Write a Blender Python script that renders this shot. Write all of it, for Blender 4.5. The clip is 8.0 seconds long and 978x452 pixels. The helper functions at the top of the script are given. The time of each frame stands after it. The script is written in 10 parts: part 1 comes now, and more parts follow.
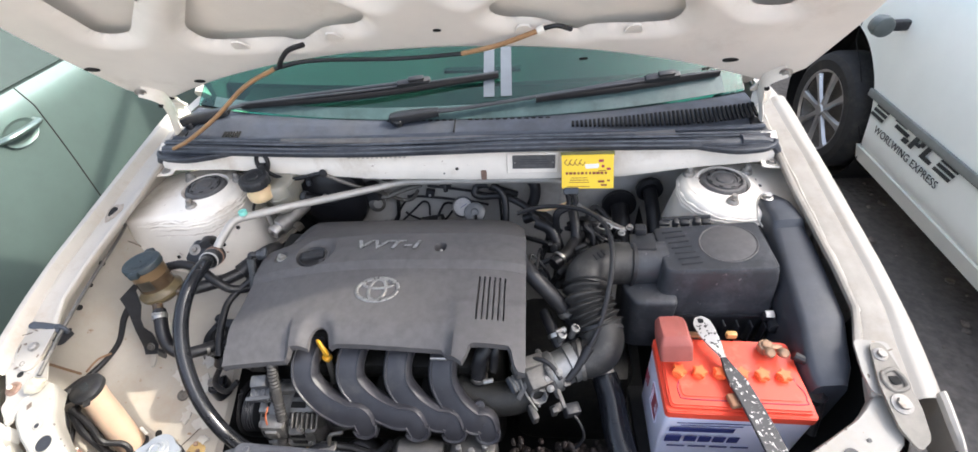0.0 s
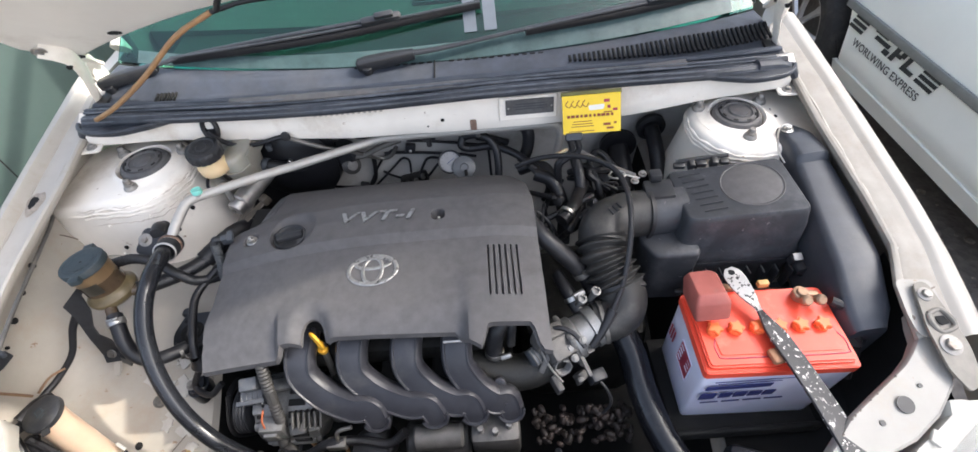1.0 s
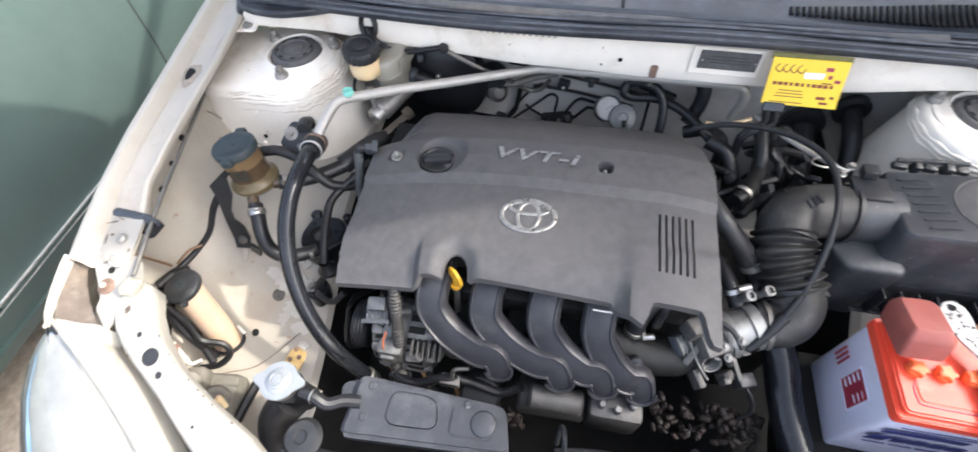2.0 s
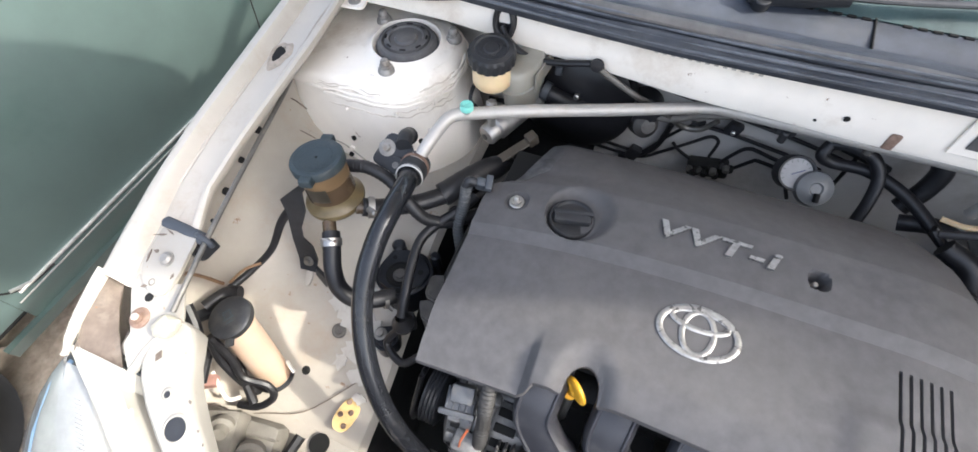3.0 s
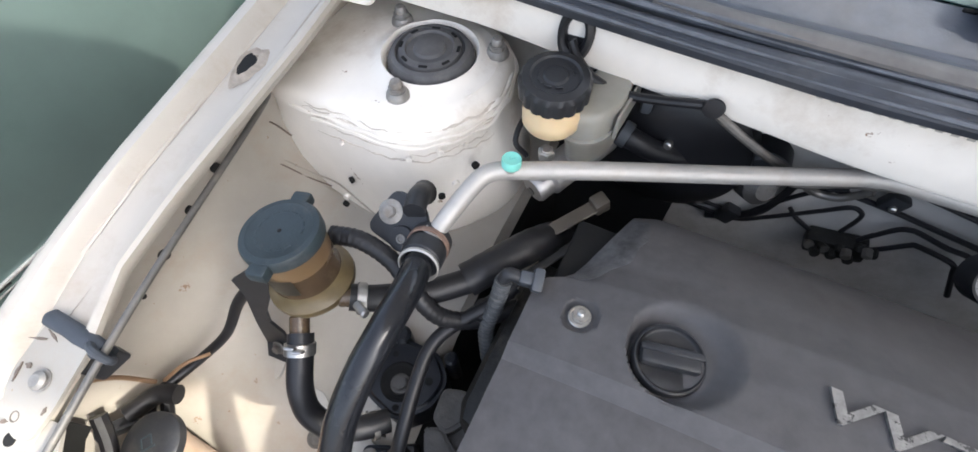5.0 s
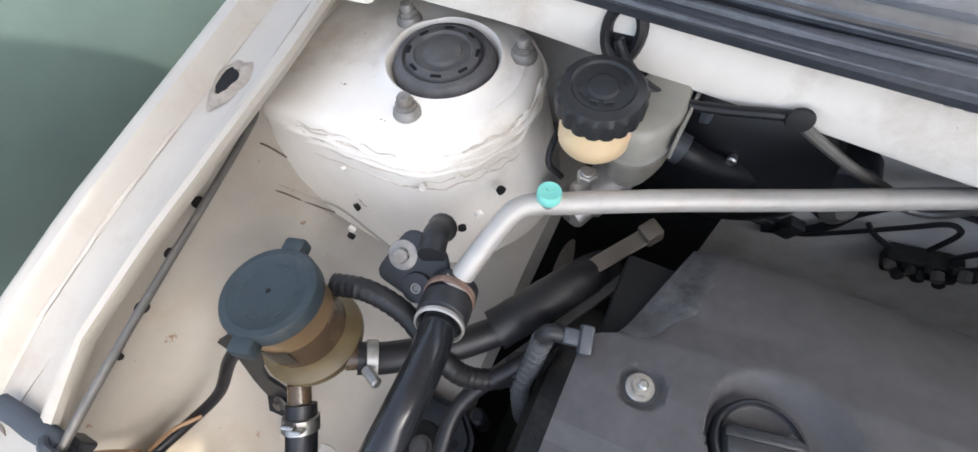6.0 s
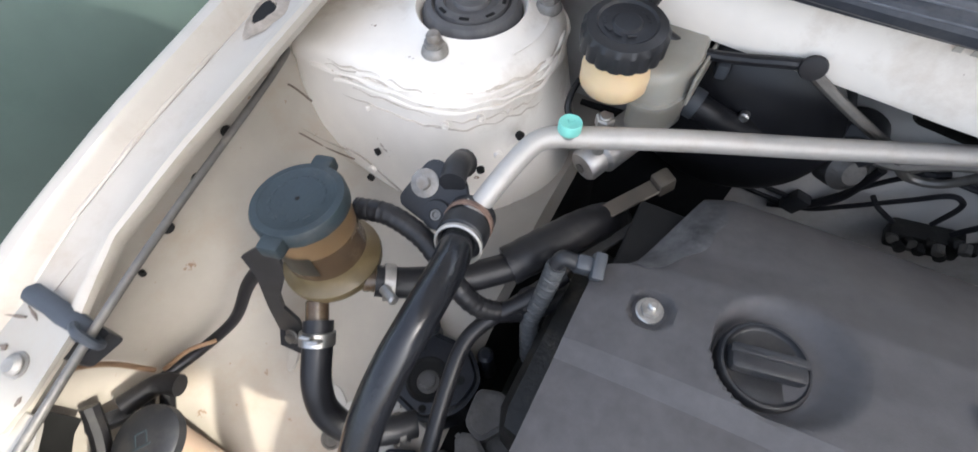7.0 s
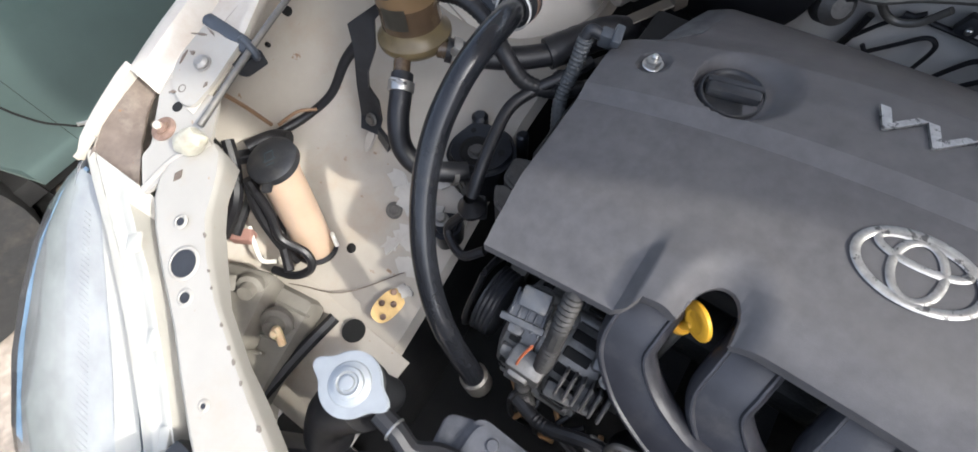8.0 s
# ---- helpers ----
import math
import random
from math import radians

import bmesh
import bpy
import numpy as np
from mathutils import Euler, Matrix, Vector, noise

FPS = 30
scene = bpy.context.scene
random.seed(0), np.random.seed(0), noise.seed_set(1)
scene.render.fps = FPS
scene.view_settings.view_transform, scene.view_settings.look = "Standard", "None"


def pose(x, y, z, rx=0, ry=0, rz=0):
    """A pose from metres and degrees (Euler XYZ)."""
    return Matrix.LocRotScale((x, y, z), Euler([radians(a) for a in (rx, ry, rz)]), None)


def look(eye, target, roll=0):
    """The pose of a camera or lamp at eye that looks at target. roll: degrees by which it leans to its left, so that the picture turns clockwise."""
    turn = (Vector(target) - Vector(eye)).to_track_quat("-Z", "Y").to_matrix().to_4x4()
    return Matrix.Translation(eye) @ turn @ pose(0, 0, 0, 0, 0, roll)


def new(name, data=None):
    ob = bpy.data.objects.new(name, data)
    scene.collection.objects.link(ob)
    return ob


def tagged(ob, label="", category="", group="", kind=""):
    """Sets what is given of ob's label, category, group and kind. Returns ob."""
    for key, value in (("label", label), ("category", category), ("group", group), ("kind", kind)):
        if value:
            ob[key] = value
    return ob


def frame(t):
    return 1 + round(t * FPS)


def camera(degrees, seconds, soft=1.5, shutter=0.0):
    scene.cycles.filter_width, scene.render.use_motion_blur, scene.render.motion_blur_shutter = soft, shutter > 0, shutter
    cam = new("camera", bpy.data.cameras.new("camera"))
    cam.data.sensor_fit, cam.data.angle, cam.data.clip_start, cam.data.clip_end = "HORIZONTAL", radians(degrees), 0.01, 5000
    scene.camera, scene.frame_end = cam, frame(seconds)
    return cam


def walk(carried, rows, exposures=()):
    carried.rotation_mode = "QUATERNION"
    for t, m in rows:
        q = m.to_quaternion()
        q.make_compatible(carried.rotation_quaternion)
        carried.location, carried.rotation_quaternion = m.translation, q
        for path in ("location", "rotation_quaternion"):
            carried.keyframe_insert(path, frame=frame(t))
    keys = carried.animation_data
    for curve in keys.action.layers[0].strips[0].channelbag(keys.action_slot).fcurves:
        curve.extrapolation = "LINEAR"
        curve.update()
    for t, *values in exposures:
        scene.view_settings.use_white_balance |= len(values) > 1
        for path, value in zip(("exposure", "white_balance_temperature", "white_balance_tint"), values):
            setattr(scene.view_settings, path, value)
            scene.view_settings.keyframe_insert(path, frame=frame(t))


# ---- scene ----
cam = camera(91.4, 8.0, shutter=0.15)
PATH = [
    (0, (0.191, -0.831, 1.554), (0.007, 0.666, 0.24), -4.8),
    (0.5, (0.145, -0.791, 1.527), (-0.008, 0.611, 0.109), -4.8),
    (1, (0.106, -0.719, 1.516), (0.075, 0.591, 0.005), -5.6),
    (1.5, (0.017, -0.684, 1.485), (0.072, 0.528, -0.105), 1.2),
    (2, (-0.071, -0.665, 1.47), (-0.327, 0.434, -0.181), -3.2),
    (2.2, (-0.117, -0.645, 1.463), (-0.498, 0.382, -0.21), -4.9),
    (3.3, (-0.285, -0.428, 1.342), (-0.727, 0.537, -0.353), -1.9),
    (3.5, (-0.311, -0.401, 1.326), (-0.805, 0.532, -0.373), -3.8),
    (4, (-0.318, -0.343, 1.282), (-0.834, 0.532, -0.44), -4.6),
    (4.5, (-0.321, -0.32, 1.268), (-0.836, 0.558, -0.453), -4.6),
    (5, (-0.351, -0.293, 1.248), (-0.856, 0.615, -0.461), -2.9),
    (5.2, (-0.366, -0.28, 1.244), (-0.907, 0.622, -0.457), -4.1),
    (6.3, (-0.407, -0.22, 1.191), (-0.931, 0.61, -0.552), -7.6),
    (6.5, (-0.403, -0.221, 1.188), (-0.942, 0.67, -0.519), -6.3),
    (7, (-0.389, -0.291, 1.183), (-0.933, 0.583, -0.531), -3.8),
    (7.5, (-0.336, -0.412, 1.187), (-0.901, 0.342, -0.578), -5.2),
    (8, (-0.279, -0.502, 1.202), (-0.844, 0.192, -0.587), -5.5),
]
walk(cam, [(t, look(eye, target, roll)) for t, eye, target, roll in PATH], [(0.0, 2.34, 6250, 10), (1.0, 2.26, 6200, 10), (1.5, 2.4, 6200, 10), (2.2, 2.5, 6150, 9), (4.5, 2.4, 6150, 9), (6.5, 2.45, 6200, 9), (7.5, 2.25, 6020, 9), (8.0, 2.06, 5950, 9)])

# ---- light ----
SUN_TURN, SUN_HEIGHT = 86.0, 38.5   # degrees clockwise from +y, degrees up
world = bpy.data.worlds.new("world")
scene.world = world
world.use_nodes = True
wn = world.node_tree.nodes
sky = wn.new("ShaderNodeTexSky")
sky.sky_type = "NISHITA"
sky.sun_disc = False
sky.sun_elevation, sky.sun_rotation = radians(SUN_HEIGHT), radians(SUN_TURN)
sky.dust_density, sky.air_density = 7.0, 0.9
haze = wn.new("ShaderNodeHueSaturation")   # a hazy, whitish sky
haze.inputs["Saturation"].default_value = 0.6
world.node_tree.links.new(sky.outputs["Color"], haze.inputs["Color"])
world.node_tree.links.new(haze.outputs["Color"], wn["Background"].inputs["Color"])
wn["Background"].inputs["Strength"].default_value = 0.15
sun = new("sun", bpy.data.lights.new("sun", "SUN"))
sun.data.energy, sun.data.angle, sun.data.color = 1.25, radians(1.4), (1.0, 0.91, 0.76)
_d = Vector((math.sin(radians(SUN_TURN)) * math.cos(radians(SUN_HEIGHT)), math.cos(radians(SUN_TURN)) * math.cos(radians(SUN_HEIGHT)), math.sin(radians(SUN_HEIGHT))))
sun.matrix_basis = look(_d * 30, (0, 0, 0))


# ---- materials ----
def mat(name, color, rough=0.5, metal=0.0, vary=0.15, scale=30.0, bump=0.0, bump_scale=200.0, dirt=None, dirt_amount=0.0,
        dirt_scale=9.0, coat=0.0, spread=0.08, transmission=0.0, ior=1.45, sub=0.0, chips=None, chip_amount=0.0, chip_scale=60.0):
    m = bpy.data.materials.new(name)
    m.use_nodes = True
    nt, n, l = m.node_tree, m.node_tree.nodes, m.node_tree.links
    b = n["Principled BSDF"]
    pos = n.new("ShaderNodeTexCoord")

    def noise_node(sc, detail=5.0, rough_=0.6):
        t = n.new("ShaderNodeTexNoise")
        t.inputs["Scale"].default_value, t.inputs["Detail"].default_value, t.inputs["Roughness"].default_value = sc, detail, rough_
        l.new(pos.outputs["Object"], t.inputs["Vector"])
        return t.outputs["Fac"]

    def ramp(src, lo, hi):
        r = n.new("ShaderNodeMapRange")
        r.inputs["From Min"].default_value, r.inputs["From Max"].default_value = lo, hi
        l.new(src, r.inputs["Value"])
        return r.outputs["Result"]

    def mix(fac, a, c):
        x = n.new("ShaderNodeMix")
        x.data_type = "RGBA"
        l.new(fac, x.inputs["Factor"])
        for sock, v in ((x.inputs["A"], a), (x.inputs["B"], c)):
            if isinstance(v, tuple):
                sock.default_value = (*v, 1)
            else:
                l.new(v, sock)
        return x.outputs["Result"]

    dark = tuple(c * (1 - vary) for c in color)
    light = tuple(min(1, c * (1 + vary)) for c in color)
    grain = noise_node(scale)
    out = mix(ramp(grain, 0.3, 0.7), dark, light)
    r_out = None
    if dirt:
        patch = noise_node(dirt_scale, 8.0, 0.7)
        fac = ramp(patch, 0.62 - dirt_amount * 0.35, 0.95 - dirt_amount * 0.25)
        out = mix(fac, out, dirt)
    if chips:
        c = ramp(noise_node(chip_scale, 6.0, 0.65), 0.70 - chip_amount, 0.72 - chip_amount)
        out = mix(c, out, chips)
    l.new(out, b.inputs["Base Color"])
    rr = n.new("ShaderNodeMapRange")
    rr.inputs["To Min"].default_value, rr.inputs["To Max"].default_value = max(0.02, rough - spread), min(1, rough + spread)
    l.new(noise_node(scale * 0.37), rr.inputs["Value"])
    l.new(rr.outputs["Result"], b.inputs["Roughness"])
    b.inputs["Metallic"].default_value = metal
    b.inputs["Coat Weight"].default_value = coat
    b.inputs["Coat Roughness"].default_value = 0.12
    b.inputs["Transmission Weight"].default_value = transmission
    b.inputs["IOR"].default_value = ior
    b.inputs["Subsurface Weight"].default_value = sub
    b.inputs["Subsurface Radius"].default_value = (0.01, 0.006, 0.003)
    if bump:
        bp = n.new("ShaderNodeBump")
        bp.inputs["Strength"].default_value, bp.inputs["Distance"].default_value = bump, 0.002
        l.new(noise_node(bump_scale), bp.inputs["Height"])
        l.new(bp.outputs["Normal"], b.inputs["Normal"])
    return m


# the bay's paint darkened for open parts, offsetting stronger light in its colour
PAINT = mat("dimmed_white_paint", (0.43, 0.395, 0.342), 0.42, vary=0.04, scale=14, dirt=(0.34, 0.275, 0.205), dirt_amount=0.26, dirt_scale=12, coat=0.2)
BAY_PAINT = mat("cream_bay_paint", (0.84, 0.785, 0.705), 0.58, vary=0.06, scale=12, dirt=(0.44, 0.34, 0.24), dirt_amount=0.24, dirt_scale=7,
                chips=(0.30, 0.20, 0.13), chip_amount=0.015, chip_scale=45, bump=0.05, bump_scale=40)
# darker copy of the bay paint, with the floor's lower light in its colour
DIM_BAY_PAINT = mat("dimmed_cream_paint", (0.385, 0.355, 0.308), 0.55, vary=0.07, scale=14, dirt=(0.36, 0.275, 0.19), dirt_amount=0.28, dirt_scale=8,
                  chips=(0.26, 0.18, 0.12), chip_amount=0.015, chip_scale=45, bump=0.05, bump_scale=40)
HOOD_PAINT = mat("bonnet_underside_paint", (0.82, 0.78, 0.72), 0.42, vary=0.04, scale=10, dirt=(0.52, 0.45, 0.38), dirt_amount=0.2, dirt_scale=4)
COVER = mat("black_cover_plastic", (0.085, 0.0815, 0.083), 0.56, vary=0.14, scale=60, dirt=(0.105, 0.100, 0.098), dirt_amount=0.36, dirt_scale=7,
            bump=0.12, bump_scale=900)
COVER.node_tree.nodes["Principled BSDF"].inputs["Specular IOR Level"].default_value = 0.3
BLACK = mat("black_plastic", (0.021, 0.022, 0.025), 0.42, vary=0.2, scale=50, dirt=(0.07, 0.065, 0.058), dirt_amount=0.22, dirt_scale=22, bump=0.1, bump_scale=500)
RUNNER = mat("manifold_plastic", (0.030, 0.030, 0.035), 0.38, vary=0.18, scale=40, dirt=(0.085, 0.08, 0.076), dirt_amount=0.25, dirt_scale=18, bump=0.12, bump_scale=600)
RUBBER = mat("black_rubber", (0.012, 0.012, 0.014), 0.44, vary=0.25, scale=60, dirt=(0.05, 0.046, 0.040), dirt_amount=0.18, dirt_scale=25)
HOSE = mat("glossy_hose_rubber", (0.012, 0.013, 0.016), 0.22, vary=0.25, scale=40, dirt=(0.045, 0.042, 0.038), dirt_amount=0.15, dirt_scale=30)
SEAL = mat("dusty_seal_rubber", (0.038, 0.043, 0.054), 0.5, vary=0.3, scale=30, dirt=(0.11, 0.115, 0.125), dirt_amount=0.35, dirt_scale=14, bump=0.2, bump_scale=120)
# wing paint darkened for the passenger-side flange, dimmer light put into its colour
FLANGE_DIM = mat("dimmed_flange_paint", (0.285, 0.262, 0.228), 0.55, vary=0.1, scale=25, dirt=(0.20, 0.165, 0.13), dirt_amount=0.35, dirt_scale=16)
RIDGE = mat("seal_fold_highlight", (0.10, 0.108, 0.125), 0.5, vary=0.35, scale=40)
COWL = mat("weathered_cowl_plastic", (0.045, 0.052, 0.068), 0.6, vary=0.3, scale=25, dirt=(0.085, 0.084, 0.086), dirt_amount=0.35, dirt_scale=6, bump=0.15, bump_scale=400)
BLUEGREY = mat("blue_grey_cap_plastic", (0.024, 0.035, 0.041), 0.55, vary=0.15, scale=50, dirt=(0.09, 0.085, 0.075), dirt_amount=0.2, dirt_scale=30, bump=0.2, bump_scale=350)
ALU = mat("dull_aluminium", (0.55, 0.53, 0.505), 0.58, metal=1.0, vary=0.15, scale=50, dirt=(0.32, 0.29, 0.25), dirt_amount=0.25, dirt_scale=20)
CAST = mat("cast_aluminium", (0.21, 0.207, 0.203), 0.55, metal=0.6, vary=0.25, scale=70, dirt=(0.10, 0.09, 0.075), dirt_amount=0.4, dirt_scale=25, bump=0.4, bump_scale=300)
STEEL = mat("zinc_steel", (0.46, 0.45, 0.43), 0.42, metal=1.0, vary=0.2, scale=80, dirt=(0.22, 0.18, 0.14), dirt_amount=0.3, dirt_scale=60)
DARKSTEEL = mat("dark_steel", (0.20, 0.19, 0.175), 0.5, metal=0.7, vary=0.25, scale=60, dirt=(0.10, 0.075, 0.055), dirt_amount=0.35, dirt_scale=30)
RUST = mat("rusty_steel", (0.23, 0.155, 0.12), 0.75, metal=0.2, vary=0.35, scale=90, dirt=(0.12, 0.06, 0.04), dirt_amount=0.4, dirt_scale=60, bump=0.4, bump_scale=500)
CHROME = mat("worn_chrome", (0.36, 0.355, 0.345), 0.45, metal=0.8, vary=0.2, scale=90, dirt=(0.20, 0.195, 0.19), dirt_amount=0.6, dirt_scale=110, chips=(0.10, 0.098, 0.098), chip_amount=0.12, chip_scale=130)
# bracket white darkened to hold down direct sun, light put into the colour
BRACKET_PAINT = mat("dimmed_bracket_paint", (0.305, 0.29, 0.262), 0.5, vary=0.05, scale=18, dirt=(0.30, 0.25, 0.19), dirt_amount=0.3, dirt_scale=12, chips=(0.26, 0.18, 0.12), chip_amount=0.02, chip_scale=60)
DULL_ZINC = mat("dull_dusty_zinc", (0.30, 0.285, 0.265), 0.55, metal=0.5, vary=0.25, scale=80, dirt=(0.22, 0.16, 0.11), dirt_amount=0.3, dirt_scale=60)
SCUFFED = mat("scuffed_dusty_plastic", (0.075, 0.075, 0.079), 0.6, vary=0.4, scale=40, dirt=(0.19, 0.19, 0.19), dirt_amount=0.4, dirt_scale=35, bump=0.3, bump_scale=200)
OILY_ALU = mat("oily_cast_aluminium", (0.105, 0.10, 0.095), 0.5, metal=0.3, vary=0.35, scale=90, dirt=(0.035, 0.032, 0.028), dirt_amount=0.5, dirt_scale=45, bump=0.4, bump_scale=300)
GREASE = mat("greasy_engine_metal", (0.018, 0.0175, 0.016), 0.5, metal=0.2, vary=0.35, scale=50, dirt=(0.075, 0.065, 0.05), dirt_amount=0.25, dirt_scale=35, bump=0.5, bump_scale=220)
# near-black standing in for shade in holes, gaps and under parts
SHADE = mat("shade_black", (0.006, 0.006, 0.006), 0.85, vary=0.3, scale=20, dirt=(0.014, 0.013, 0.011), dirt_amount=0.3)
LID_RED = mat("red_battery_lid", (0.80, 0.085, 0.045), 0.32, vary=0.05, scale=20, dirt=(0.62, 0.20, 0.13), dirt_amount=0.15, dirt_scale=30)
PLUG_ORANGE = mat("orange_vent_plug", (0.85, 0.17, 0.05), 0.35, vary=0.06, scale=40)
CASE_LILAC = mat("lilac_white_battery_case", (0.66, 0.66, 0.80), 0.35, vary=0.05, scale=16, dirt=(0.50, 0.48, 0.55), dirt_amount=0.2, sub=0.1)
TERM_PINK = mat("faded_red_terminal_cover", (0.30, 0.085, 0.07), 0.55, vary=0.12, scale=30, dirt=(0.26, 0.12, 0.10), dirt_amount=0.25, dirt_scale=40)
LABEL_BLUE = mat("dark_blue_print", (0.03, 0.035, 0.14), 0.4, vary=0.08)
LABEL_RED = mat("dark_red_print", (0.33, 0.035, 0.06), 0.4, vary=0.08)
YELLOW = mat("yellow_card", (0.86, 0.60, 0.02), 0.4, vary=0.05, scale=20, coat=0.3)
CARD_INK = mat("dark_red_ink", (0.22, 0.05, 0.02), 0.5, vary=0.1)
CARD_WHITE = mat("white_paper_patch", (0.8, 0.78, 0.72), 0.5, vary=0.05)
DIP_YELLOW = mat("yellow_dipstick_plastic", (0.78, 0.40, 0.03), 0.35, vary=0.05, scale=40)
AMBER = mat("amber_reservoir_plastic", (0.145, 0.095, 0.05), 0.32, vary=0.2, scale=14, dirt=(0.16, 0.10, 0.05), dirt_amount=0.4, dirt_scale=14, sub=0.15)
AMBER_DARK = mat("brown_fluid_behind_plastic", (0.075, 0.050, 0.030), 0.28, vary=0.2, scale=30, dirt=(0.20, 0.15, 0.09), dirt_amount=0.3, dirt_scale=40, sub=0.1)
CREAM = mat("yellowed_cream_plastic", (0.72, 0.55, 0.33), 0.4, vary=0.06, scale=18, sub=0.25)
MILKY = mat("milky_grey_plastic", (0.30, 0.285, 0.245), 0.35, vary=0.12, scale=18, dirt=(0.26, 0.23, 0.18), dirt_amount=0.25, sub=0.15)
NECK = mat("tan_washer_plastic", (0.49, 0.365, 0.27), 0.45, vary=0.07, scale=15, dirt=(0.45, 0.33, 0.22), dirt_amount=0.3, sub=0.2)
MINT = mat("mint_green_plastic", (0.24, 0.66, 0.56), 0.4, vary=0.06, scale=40)
TAPE = mat("brown_tape", (0.33, 0.185, 0.085), 0.45, vary=0.15, scale=60)
GOLD = mat("gold_zinc_plate", (0.48, 0.33, 0.14), 0.4, metal=0.7, vary=0.2, scale=50)
COPPER = mat("copper_wire", (0.24, 0.15, 0.09), 0.5, metal=0.3, vary=0.15)
ALT_PLUG = mat("pale_grey_plug_plastic", (0.062, 0.066, 0.074), 0.5, vary=0.2, scale=60, dirt=(0.13, 0.12, 0.10), dirt_amount=0.35, dirt_scale=50)
BOX_PLASTIC = mat("dusty_box_plastic", (0.036, 0.038, 0.043), 0.42, vary=0.2, scale=40, dirt=(0.115, 0.115, 0.122), dirt_amount=0.36, dirt_scale=16, chips=(0.17, 0.165, 0.165), chip_amount=0.03, chip_scale=55, bump=0.12, bump_scale=500)
GREYCLIP = mat("grey_connector_plastic", (0.06, 0.066, 0.075), 0.45, vary=0.12, scale=60)
PLATE = mat("engraved_grey_plate", (0.12, 0.12, 0.125), 0.4, metal=0.4, vary=0.2, scale=80)
GREEN_PAINT = mat("dark_green_metallic_paint", (0.120, 0.168, 0.157), 0.42, vary=0.05, scale=10, metal=0.6, coat=1.0, dirt=(0.085, 0.14, 0.125), dirt_amount=0.25, dirt_scale=3)
VAN_PAINT = mat("white_van_paint", (0.89, 0.92, 0.87), 0.2, vary=0.02, scale=8, coat=0.5)
DECAL = mat("black_decal", (0.035, 0.04, 0.04), 0.4, vary=0.1)
MOULD = mat("grey_side_moulding", (0.20, 0.21, 0.20), 0.5, vary=0.1, scale=30)
BELLOWS = mat("dusty_bellows_rubber", (0.022, 0.0215, 0.021), 0.55, vary=0.2, scale=40, dirt=(0.085, 0.08, 0.074), dirt_amount=0.32, dirt_scale=24)
TYRE = mat("tyre_rubber", (0.022, 0.022, 0.022), 0.75, vary=0.2, scale=40, dirt=(0.07, 0.06, 0.05), dirt_amount=0.3, dirt_scale=12)
ALLOY = mat("silver_alloy_wheel", (0.55, 0.55, 0.54), 0.3, metal=0.9, vary=0.08, scale=20, dirt=(0.30, 0.28, 0.25), dirt_amount=0.2)
DASH = mat("grey_dashboard", (0.05, 0.055, 0.053), 0.6, vary=0.1, scale=40)
BRUSHWEAR = mat("chipped_black_bar", (0.030, 0.030, 0.033), 0.45, vary=0.2, scale=50, chips=(0.56, 0.54, 0.51), chip_amount=0.11, chip_scale=120)
STRUT = mat("dusty_grey_mount", (0.10, 0.097, 0.098), 0.6, vary=0.15, scale=60, dirt=(0.16, 0.15, 0.14), dirt_amount=0.35, dirt_scale=40)
BARE = mat("worn_bare_steel", (0.46, 0.45, 0.43), 0.5, metal=0.3, vary=0.15, scale=60, chips=(0.05, 0.048, 0.046), chip_amount=0.13, chip_scale=120)
STONE = mat("grey_stone", (0.16, 0.135, 0.115), 0.85, vary=0.35, scale=30, dirt=(0.30, 0.25, 0.20), dirt_amount=0.4, dirt_scale=15, bump=0.5, bump_scale=80)


def glass(name, color, rough=0.02, ior=1.45):
    m = bpy.data.materials.new(name)
    m.use_nodes = True
    b = m.node_tree.nodes["Principled BSDF"]
    b.inputs["Base Color"].default_value = (*color, 1)
    b.inputs["Roughness"].default_value = rough
    b.inputs["Transmission Weight"].default_value = 1.0
    b.inputs["IOR"].default_value = ior
    return m


SCREEN = glass("green_tinted_glass", (0.20, 0.54, 0.45))
LENS = glass("clear_lamp_lens", (0.93, 0.965, 1.0), 0.06)
WINDOW = mat("dark_side_glass", (0.02, 0.035, 0.03), 0.22, vary=0.05)


